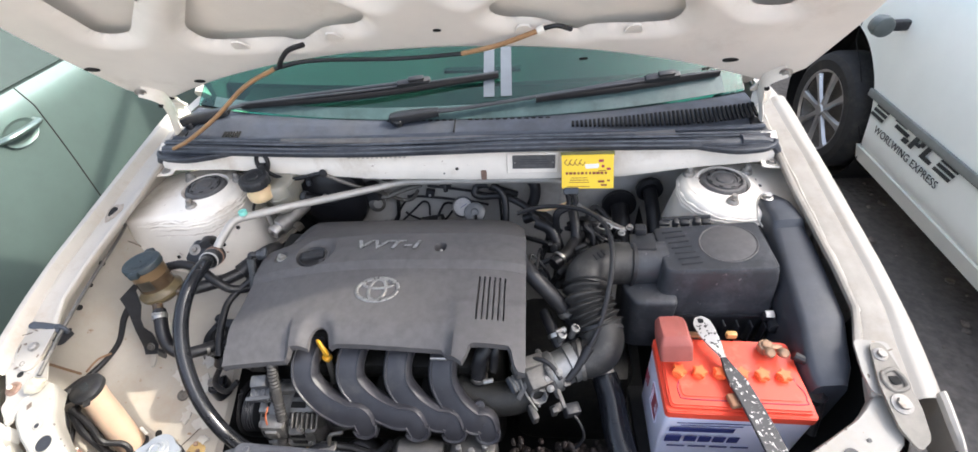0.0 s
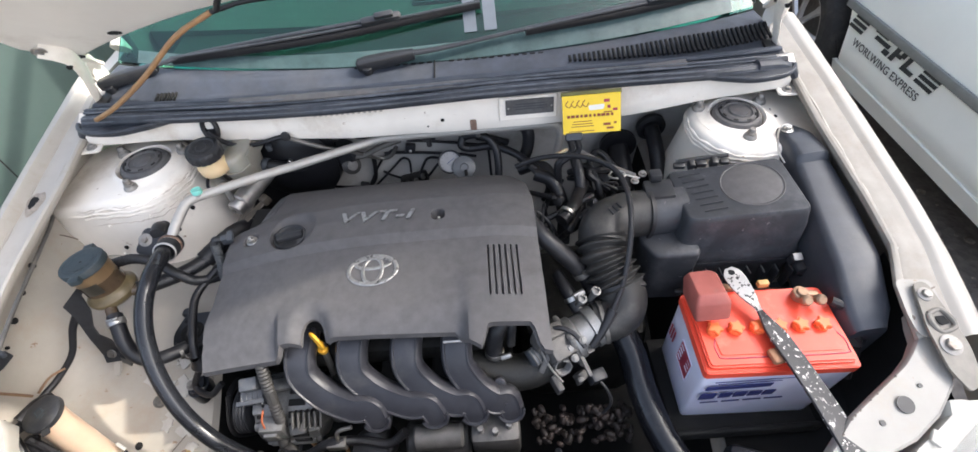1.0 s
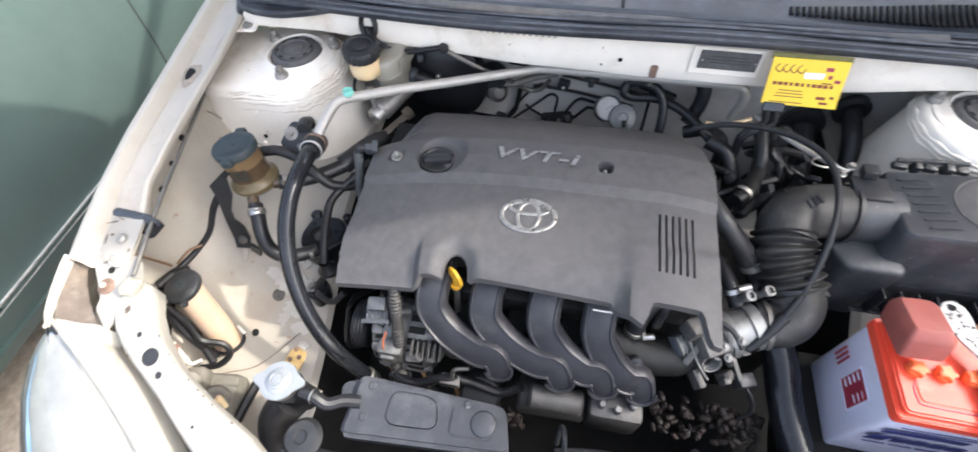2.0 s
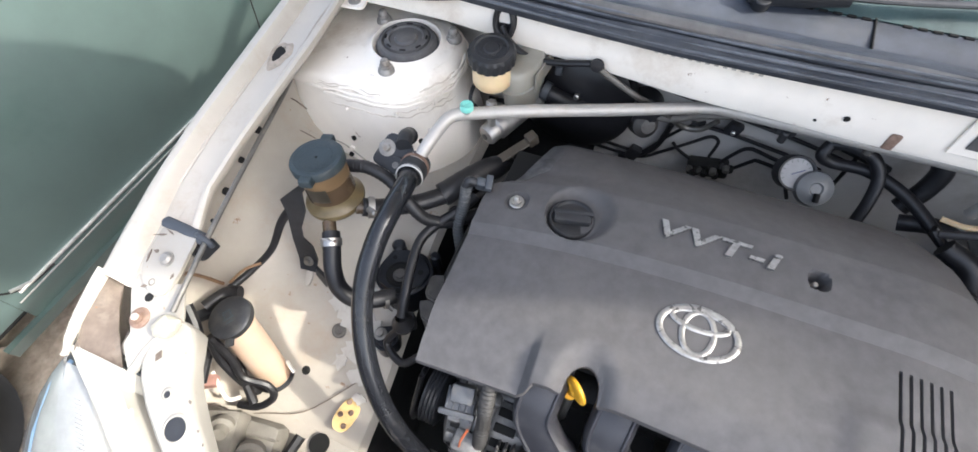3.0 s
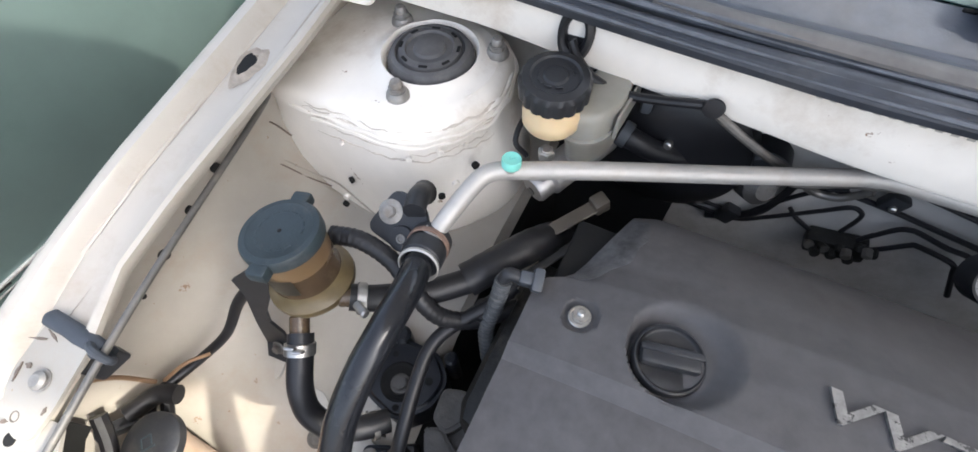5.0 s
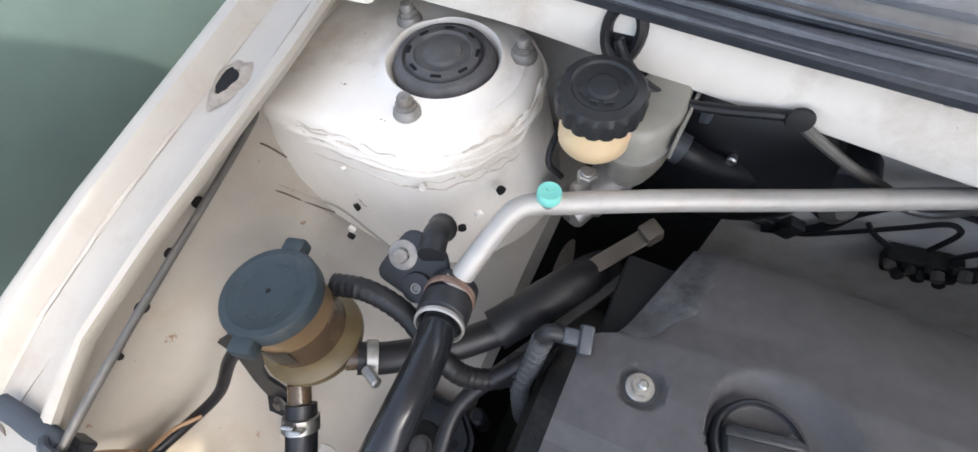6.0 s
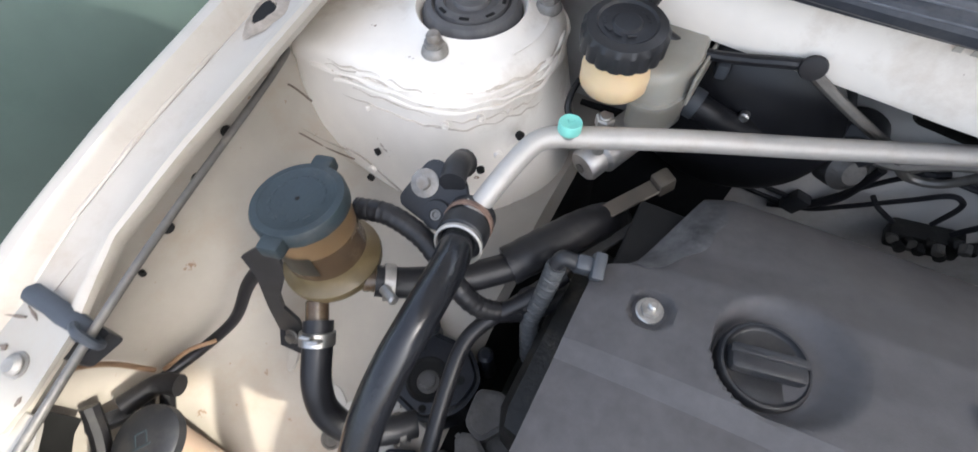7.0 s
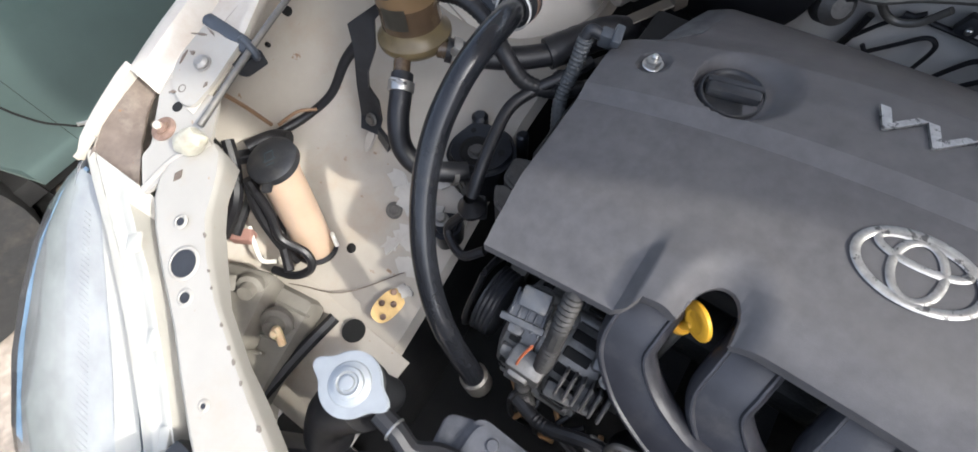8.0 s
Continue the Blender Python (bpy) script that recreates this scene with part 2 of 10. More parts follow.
def ground_material():
    m = bpy.data.materials.new("dusty_gravel_ground")
    m.use_nodes = True
    nt, n, l = m.node_tree, m.node_tree.nodes, m.node_tree.links
    b = n["Principled BSDF"]
    pos = n.new("ShaderNodeTexCoord")
    big, fine, cell = n.new("ShaderNodeTexNoise"), n.new("ShaderNodeTexNoise"), n.new("ShaderNodeTexVoronoi")
    for t, s in ((big, 1.3), (fine, 35.0), (cell, 40.0)):
        t.inputs["Scale"].default_value = s
        l.new(pos.outputs["Object"], t.inputs["Vector"])
    big.inputs["Detail"].default_value = fine.inputs["Detail"].default_value = 8
    r = n.new("ShaderNodeValToRGB")
    r.color_ramp.elements[0].position, r.color_ramp.elements[1].position = 0.35, 0.68
    r.color_ramp.elements[0].color, r.color_ramp.elements[1].color = (0.38, 0.325, 0.275, 1), (0.62, 0.525, 0.43, 1)
    l.new(big.outputs["Fac"], r.inputs["Fac"])
    x = n.new("ShaderNodeMix")
    x.data_type, x.blend_type = "RGBA", "MULTIPLY"
    x.inputs["Factor"].default_value = 0.75
    l.new(r.outputs["Color"], x.inputs["A"])
    l.new(fine.outputs["Fac"], x.inputs["B"])
    # shade between the cars painted in as darker ground, pale sand in front
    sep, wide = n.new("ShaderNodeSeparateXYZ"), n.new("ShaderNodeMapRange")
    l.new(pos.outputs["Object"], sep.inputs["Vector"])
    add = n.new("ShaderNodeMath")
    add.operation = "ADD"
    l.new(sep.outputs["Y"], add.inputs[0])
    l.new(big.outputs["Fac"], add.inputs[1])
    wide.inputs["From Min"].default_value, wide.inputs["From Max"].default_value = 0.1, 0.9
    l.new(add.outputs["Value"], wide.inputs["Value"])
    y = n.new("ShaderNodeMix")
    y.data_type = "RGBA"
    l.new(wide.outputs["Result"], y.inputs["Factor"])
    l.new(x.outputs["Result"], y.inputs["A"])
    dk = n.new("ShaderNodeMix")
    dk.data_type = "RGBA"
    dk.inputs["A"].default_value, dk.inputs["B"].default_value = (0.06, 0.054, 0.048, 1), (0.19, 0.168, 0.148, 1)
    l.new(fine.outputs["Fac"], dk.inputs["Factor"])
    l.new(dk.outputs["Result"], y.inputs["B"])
    l.new(y.outputs["Result"], b.inputs["Base Color"])
    b.inputs["Roughness"].default_value = 0.9
    bp = n.new("ShaderNodeBump")
    bp.inputs["Strength"].default_value, bp.inputs["Distance"].default_value = 0.35, 0.012
    l.new(cell.outputs["Distance"], bp.inputs["Height"])
    l.new(bp.outputs["Normal"], b.inputs["Normal"])
    return m


POCKET_DUST = mat("brown_dust_on_paint", (0.125, 0.098, 0.079), 0.7, vary=0.25, scale=40, dirt=(0.24, 0.20, 0.165), dirt_amount=0.35, dirt_scale=30, chips=(0.16, 0.09, 0.05), chip_amount=0.05, chip_scale=70)
CHIP_GREY = mat("grey_brown_paint_chip", (0.13, 0.11, 0.095), 0.7, vary=0.2, scale=80)
SOCKET_CREAM = mat("crumpled_cream_plastic", (0.37, 0.35, 0.285), 0.5, vary=0.12, scale=60, dirt=(0.28, 0.23, 0.16), dirt_amount=0.35, dirt_scale=50, bump=0.3, bump_scale=150)
FRAME_CREAM = mat("aged_cream_lamp_plastic", (0.43, 0.415, 0.37), 0.45, vary=0.08, scale=20, dirt=(0.40, 0.35, 0.28), dirt_amount=0.3, dirt_scale=18)

GROUND = ground_material()


# ---- mesh builders ----
def finish(bm, angle=35.0):
    bmesh.ops.recalc_face_normals(bm, faces=bm.faces)
    me = bpy.data.meshes.new("mesh")
    bm.to_mesh(me)
    bm.free()
    for p in me.polygons:
        p.use_smooth = True
    me.set_sharp_from_angle(angle=radians(angle))
    return me


def part(name, bm, material, parent, label="", angle=35.0):
    ob = new(name, finish(bm, angle))
    ob.data.materials.append(material)
    ob.parent = parent
    if parent is not None and parent.matrix_basis != Matrix():
        ob.matrix_parent_inverse = parent.matrix_basis.inverted()
        up = parent.parent
        if up is not None:
            ob.matrix_parent_inverse = (up.matrix_basis @ parent.matrix_basis).inverted()
    if label:
        tagged(ob, label)
    return ob


def thing(name, label, category, at=(0, 0, 0), group="", kind=""):
    ob = new(name)
    ob.location = at
    ob.empty_display_size = 0.02
    ob.matrix_basis = Matrix.Translation(at)
    return tagged(ob, label, category, group, kind)


def solo(name, bm, material, label, category, group="", kind="", angle=35.0):
    ob = part(name, bm, material, None, angle=angle)
    return tagged(ob, label, category, group, kind)


def join(*bms):
    out = bms[0]
    for b in bms[1:]:
        me = bpy.data.meshes.new("tmp")
        b.to_mesh(me)
        b.free()
        out.from_mesh(me)
        bpy.data.meshes.remove(me)
    return out


def moved(bm, m):
    bmesh.ops.transform(bm, matrix=m, verts=bm.verts)
    return bm


def box(sx, sy, sz, m=None, bevel=0.003, seg=2):
    bm = bmesh.new()
    bmesh.ops.create_cube(bm, size=1)
    bmesh.ops.scale(bm, vec=(sx, sy, sz), verts=bm.verts)
    if bevel:
        bmesh.ops.bevel(bm, geom=bm.edges[:], offset=min(bevel, 0.45 * min(sx, sy, sz)), segments=seg, affect="EDGES", profile=0.5)
    return moved(bm, m) if m is not None else bm


def span(x0, x1, y0, y1, z0, z1, bevel=0.003):
    return box(abs(x1 - x0), abs(y1 - y0), abs(z1 - z0), pose((x0 + x1) / 2, (y0 + y1) / 2, (z0 + z1) / 2), bevel)


def lathe(profile, m=None, seg=32, wave=None):
    """profile: (radius, height) from bottom to top; closed where the radius is 0."""
    bm = bmesh.new()
    rings = []
    for r, z in profile:
        if r <= 1e-6:
            rings.append([bm.verts.new((0, 0, z))])
        else:
            rings.append([bm.verts.new((r * (wave(a, z) if wave else 1) * math.cos(a), r * (wave(a, z) if wave else 1) * math.sin(a), z))
                          for a in (2 * math.pi * i / seg for i in range(seg))])
    for a, b in zip(rings, rings[1:]):
        for i in range(seg):
            j = (i + 1) % seg
            f = [a[i % len(a)], a[j % len(a)], b[j % len(b)], b[i % len(b)]]
            f = list(dict.fromkeys(f))
            if len(f) > 2:
                bm.faces.new(f)
    return moved(bm, m) if m is not None else bm


def rod(r, h, m=None, seg=20, bevel=0.0015):
    b = min(bevel, r * 0.4, h * 0.4)
    return lathe([(0, 0), (r - b, 0), (r, b), (r, h - b), (r - b, h), (0, h)], m, seg)


def smooth_line(pts, steps=8):
    """A Catmull-Rom curve through pts."""
    p = [Vector(q) for q in pts]
    p = [p[0] * 2 - p[1]] + p + [p[-1] * 2 - p[-2]]
    out = []
    for a, b, c, d in zip(p, p[1:], p[2:], p[3:]):
        for i in range(steps):
            t = i / steps
            out.append(0.5 * ((2 * b) + (c - a) * t + (2 * a - 5 * b + 4 * c - d) * t * t + (3 * b - a - 3 * c + d) * t ** 3))
    return out + [p[-2]]


def tube(pts, r, seg=14, steps=8, flat=1.0, up=(0, 0, 1), cap=True, ribs=None):
    """A swept pipe. r: a number, or a function of 0..1 along it. flat: its height over its width."""
    line = smooth_line(pts, steps) if steps > 1 else [Vector(q) for q in pts]
    bm, rings, n = bmesh.new(), [], len(line)
    side = None
    for i, q in enumerate(line):
        d = (line[min(i + 1, n - 1)] - line[max(i - 1, 0)]).normalized()
        if side is None:
            side = d.cross(Vector(up))
            if side.length < 1e-3:
                side = d.cross(Vector((1, 0, 0)))
        side = (side - d * side.dot(d)).normalized()
        top = side.cross(d)
        k = i / (n - 1)
        rad = r(k) if callable(r) else r
        if ribs:
            rad *= ribs(k)
        rings.append([bm.verts.new(q + side * rad * math.cos(a) + top * rad * flat * math.sin(a)) for a in (2 * math.pi * j / seg for j in range(seg))])
    for a, b in zip(rings, rings[1:]):
        for j in range(seg):
            bm.faces.new((a[j], a[(j + 1) % seg], b[(j + 1) % seg], b[j]))
    if cap:
        bm.faces.new(rings[0])
        bm.faces.new(rings[-1][::-1])
    return bm


def sheet(fn, us, vs, thick=0.0, down=(0, 0, -1)):
    """A surface fn(u, v) over the given parameters, with a thickness along down."""
    bm = bmesh.new()
    top = [[bm.verts.new(fn(u, v)) for v in vs] for u in us]
    nu, nv = len(us), len(vs)
    for i in range(nu - 1):
        for j in range(nv - 1):
            bm.faces.new((top[i][j], top[i + 1][j], top[i + 1][j + 1], top[i][j + 1]))
    if thick:
        off = Vector(down) * thick
        low = [[bm.verts.new(w.co + off) for w in row] for row in top]
        for i in range(nu - 1):
            for j in range(nv - 1):
                bm.faces.new((low[i][j], low[i][j + 1], low[i + 1][j + 1], low[i + 1][j]))
        for i in range(nu - 1):
            bm.faces.new((top[i][0], low[i][0], low[i + 1][0], top[i + 1][0]))
            bm.faces.new((top[i][-1], top[i + 1][-1], low[i + 1][-1], low[i][-1]))
        for j in range(nv - 1):
            bm.faces.new((top[0][j], top[0][j + 1], low[0][j + 1], low[0][j]))
            bm.faces.new((top[-1][j], low[-1][j], low[-1][j + 1], top[-1][j + 1]))
    return bm


def prism(outline, z0, z1, m=None, bevel=0.0, seg=2):
    """An upright block over a 2D outline."""
    bm = bmesh.new()
    a = [bm.verts.new((x, y, z0)) for x, y in outline]
    b = [bm.verts.new((x, y, z1)) for x, y in outline]
    bm.faces.new(a[::-1])
    bm.faces.new(b)
    n = len(outline)
    for i in range(n):
        bm.faces.new((a[i], a[(i + 1) % n], b[(i + 1) % n], b[i]))
    if bevel:
        bmesh.ops.recalc_face_normals(bm, faces=bm.faces)
        bmesh.ops.bevel(bm, geom=[e for e in bm.edges if e.calc_face_angle(0) > 0.5], offset=bevel, segments=seg, affect="EDGES")
    return moved(bm, m) if m is not None else bm


def loft(rings, closed_ends=True):
    bm = bmesh.new()
    vs = [[bm.verts.new(p) for p in r] for r in rings]
    n = len(vs[0])
    for a, b in zip(vs, vs[1:]):
        for i in range(n):
            bm.faces.new((a[i], a[(i + 1) % n], b[(i + 1) % n], b[i]))
    if closed_ends:
        bm.faces.new(vs[0][::-1])
        bm.faces.new(vs[-1])
    return bm


def sweep(section, stations, shift):
    """An open or closed profile of (x, z), carried along stations y by shift(y, x, z)."""
    return sheet(lambda y, p: shift(y, *p), stations, section)


def lin(xs, ys):
    return lambda v: float(np.interp(v, xs, ys))


def aim(a, b):
    """A frame at a whose z axis points to b."""
    d = (Vector(b) - Vector(a))
    return Matrix.Translation(a) @ d.to_track_quat("Z", "Y").to_matrix().to_4x4()


def ngon(n, r, turn=0.0, sx=1.0, sy=1.0):
    return [(r * sx * math.cos(2 * math.pi * i / n + turn), r * sy * math.sin(2 * math.pi * i / n + turn)) for i in range(n)]


def hexbolt(m, r=0.008, h=0.007, washer=0.012):
    w = lathe([(0, 0), (washer, 0), (washer, 0.0015), (washer * 0.9, 0.0022), (0, 0.0022)], None, 20)
    return moved(join(w, prism(ngon(6, r), 0.002, 0.002 + h, bevel=0.0008)), m)


def words(text, size, depth, m, shear=0.0, spacing=1.0, width=None, bold=0.0):
    c = bpy.data.curves.new("words", "FONT")
    c.body, c.size, c.extrude, c.shear, c.space_character, c.offset = text, size, depth, shear, spacing, bold
    c.align_x, c.align_y = "CENTER", "CENTER"
    ob = bpy.data.objects.new("words", c)
    me = bpy.data.meshes.new_from_object(ob)
    bm = bmesh.new()
    bm.from_mesh(me)
    bpy.data.objects.remove(ob)
    bpy.data.meshes.remove(me)
    if width:
        xs = [v.co.x for v in bm.verts]
        k = width / (max(xs) - min(xs))
        bmesh.ops.scale(bm, vec=(k, 1, 1), verts=bm.verts)
    return moved(bm, m)


# ---- ground ----
def ground_height(x, y):
    return 0.012 * noise.noise((x * 1.7, y * 1.7, 0)) + 0.006 * noise.noise((x * 6, y * 6, 3)) - 0.012


us = [-400, -60, -15, -6] + [-4 + 0.16 * i for i in range(51)] + [6, 15, 60, 400]
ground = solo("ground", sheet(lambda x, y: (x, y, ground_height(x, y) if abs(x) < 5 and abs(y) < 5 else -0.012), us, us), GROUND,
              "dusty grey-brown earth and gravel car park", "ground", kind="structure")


def stones():
    bm = bmesh.new()
    rng = random.Random(4)
    for _ in range(520):
        if rng.random() < 0.75:
            x, y = rng.triangular(-1.6, -0.98, -1.38), rng.uniform(-1.0, 0.3)
        else:
            x, y = rng.uniform(1.0, 1.9), rng.uniform(-0.4, 1.6)
        r = 0.004 + 0.024 * rng.random() ** 2.2
        c = bmesh.new()
        bmesh.ops.create_icosphere(c, subdivisions=1, radius=r)
        for v in c.verts:
            v.co *= rng.uniform(0.7, 1.25)
            v.co.z *= 0.6
        join(bm, moved(c, pose(x, y, ground_height(x, y) + r * 0.2, 0, 0, rng.uniform(0, 360))))
    return bm


solo("loose_stones", stones(), STONE, "loose grey stones scattered on the dusty ground", "stones", kind="stuff", angle=20)

# ---- the car with its open bonnet ----
car = thing("car", "cream-white saloon car parked with its bonnet open", "car", (0, 0, 0))
RAIL_Z = lin([-0.62, -0.45, -0.376, -0.2, 0.0, 0.25, 0.36], [0.795, 0.836, 0.858, 0.898, 0.930, 0.972, 0.985])
EDGE_X = lin([-0.75, -0.60, -0.48, -0.30, 0.0, 0.3], [0.70, 0.775, 0.800, 0.812, 0.812, 0.806])


def rail(s):
    """The wing's inner flange, gutter and outer skin."""
    body = [(0.024, -0.024), (0.002, -0.016), (-0.004, -0.006), (-0.003, 0.000), (0.002, 0.002), (0.008, 0.001), (0.011, -0.004), (0.014, -0.007), (0.019, -0.0085), (0.036, -0.0100), (0.050, -0.0095), (0.060, -0.0080), (0.0635, -0.0095), (0.066, -0.0070),
            (0.071, 0.004), (0.077, 0.010), (0.086, 0.0115), (0.093, 0.009), (0.099, 0.002)]
    lip = lin([-0.47, -0.36, -0.32, -0.285, -0.2, 0.0, 0.10, 0.2], [0.705, 0.710, 0.716, 0.733, 0.731, 0.725, 0.727, 0.715])

    def place(y, a, b):
        inner = lip(y)
        k = (EDGE_X(y) - inner) / 0.099
        if s > 0 and a > 0.015:   # passenger-side relief flattened so its shading fits the camera's view
            b = -0.004 + (b + 0.004) * 0.4
        return (s * (inner + a * k), y, RAIL_Z(y) + b)

    ys = [-0.42 + 0.029 * i for i in range(26)]
    skirt = [(0.099, 0.002), (0.106, -0.02), (0.113, -0.06), (0.121, -0.16), (0.128, -0.30), (0.122, -0.45)]
    return join(sweep(body[12:], ys, place), sweep(skirt, ys, place)), sweep(body[:13], ys, place)


NOSE_Z = lin([-0.51, -0.50, -0.46, -0.42], [0.824, 0.832, 0.846, 0.858])


def wing_nose(s):
    """The thin outer edge that runs forward beside the lamp."""
    def place(y, k):
        grow = min(1.0, (y + 0.520) / 0.06)
        dx = [-0.0075 * grow, -0.0065 * grow, -0.002 * grow, 0.002, 0.005, 0.010, 0.014, 0.018][k]
        dz = [-0.012, -0.003, 0.0005, 0.0, -0.005, -0.02, -0.06, -0.11][k]
        return (s * (EDGE_X(y) - 0.002 + dx), y, NOSE_Z(y) + dz)

    return sheet(place, [-0.518, -0.512, -0.50, -0.485, -0.47, -0.45, -0.43, -0.415], range(8), 0.0012, (0, 0, -1))


for s, n in ((-1, "wing"), (1, "wing")):
    outer, flange = rail(s)
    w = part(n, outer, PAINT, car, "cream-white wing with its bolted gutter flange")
    part("gutter_flange", flange, PAINT if s < 0 else FLANGE_DIM, w)
    part("wing_nose", wing_nose(s), PAINT, w)
    for a0, dz in ((0.0125, -0.006), (0.0655, -0.008)):   # sealer beads along the gutter
        part("sealer_bead", tube([(s * (0.731 + (EDGE_X(y) - 0.731) * a0 / 0.099 + 0.001 * math.sin(y * 60)), y, RAIL_Z(y) + dz) for y in (-0.28 + 0.02 * i for i in range(29))], lambda k: 0.0022 + 0.0008 * math.sin(k * 70), 6, 2, 0.6), PAINT, w)


def apron(s):
    """The inner wing: an upper wall that turns into the sloping wheel-arch floor and the inner chassis leg."""
    floor = lin([-0.80, -0.55, -0.43, -0.325, -0.25, -0.15, -0.05, 0.25], [0.44, 0.515, 0.556, 0.600, 0.640, 0.695, 0.72, 0.72])

    def place(y, k):
        f = floor(y)
        top = f + 0.03 + (RAIL_Z(y) - 0.07 - f) * max(0.0, min(1.0, (y + 0.56) / 0.10))
        xs = [0.755, 0.765, 0.774, 0.782, 0.786, 0.760, 0.722, 0.665, 0.59, 0.53, 0.492, 0.482, 0.478, 0.474]
        zs = [top + 0.03, top + 0.012, top - 0.01, max(f + 0.15, top - 0.06), f + 0.11, f + 0.05, f + 0.016, f + 0.004, f, f - 0.002, f - 0.006, f - 0.02, f - 0.12, f - 0.30]
        w = 0.006 * noise.noise((y * 7, k * 1.3, 5 + s))
        return (s * (xs[k] + w * 0.4), y, zs[k] + w * 0.6)

    ys = [-0.63 + 0.03 * i for i in range(30)]
    return sheet(place, ys, range(12)), sheet(place, ys, range(11, 14))


aprons = {}
for s in (-1, 1):
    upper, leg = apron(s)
    aprons[s] = part("inner_wing", upper, DIM_BAY_PAINT, car, "dimmed cream-painted inner wing with drain holes and sealer")
    # the leg's deep shade is put into its colour
    part("chassis_leg", leg, SHADE, car, "chassis leg blackened for the shade it stands in")


def rounded(pts, n=5, r=0.04):
    """A 2D polygon with rounded corners."""
    out, m = [], len(pts)
    for i in range(m):
        a, b, c = Vector(pts[i - 1]), Vector(pts[i]), Vector(pts[(i + 1) % m])
        p, q = b + (a - b).normalized() * min(r, (a - b).length * 0.45), b + (c - b).normalized() * min(r, (c - b).length * 0.45)
        for k in range(n + 1):
            t = k / n
            out.append(tuple((p * (1 - t) + b * t) * (1 - t) + (b * (1 - t) + q * t) * t))
    return out


def tower(s):
    foot = rounded([(-0.800, -0.030), (-0.70, -0.038), (-0.582, -0.041), (-0.520, 0.035), (-0.535, 0.13), (-0.60, 0.17), (-0.80, 0.17)], 6, 0.06)
    cx, cy, rings = -0.63, 0.05, []
    for z, k, dy in ((0.50, 1.62, -0.01), (0.66, 1.34, -0.006), (0.74, 1.22, 0), (0.80, 1.12, 0), (0.84, 1.055, 0), (0.856, 1.03, 0), (0.862, 1.038, 0), (0.868, 1.03, 0),
                     (0.877, 1.005, 0), (0.883, 0.97, 0), (0.887, 0.91, 0), (0.889, 0.84, 0)):
        rings.append([(s * -(cx + (x - cx) * k), cy + (y - cy) * k + dy * (1 if y < 0 else 0), z - 0.012 * max(0, -(x + 0.66)) / 0.1) for x, y in foot])
    bm = loft(rings, False)
    # the top runs in to a raised ring round the strut mount
    n = len(foot)
    last = [v for v in bm.verts][-n:]
    c = Vector((s * 0.615, 0.068, 0))
    prev = last
    for r, z in ((0.076, 0.890), (0.067, 0.891), (0.060, 0.896), (0.055, 0.8985), (0.0520, 0.894), (0.0505, 0.870)):
        ring = []
        for v in last:
            d = (Vector((v.co.x, v.co.y, 0)) - c).normalized() * r
            ring.append(bm.verts.new((c.x + d.x, c.y + d.y, z)))
        for i in range(n):
            bm.faces.new((prev[i], prev[(i + 1) % n], ring[(i + 1) % n], ring[i]))
        prev = ring
    bm.faces.new(prev)
    return bm


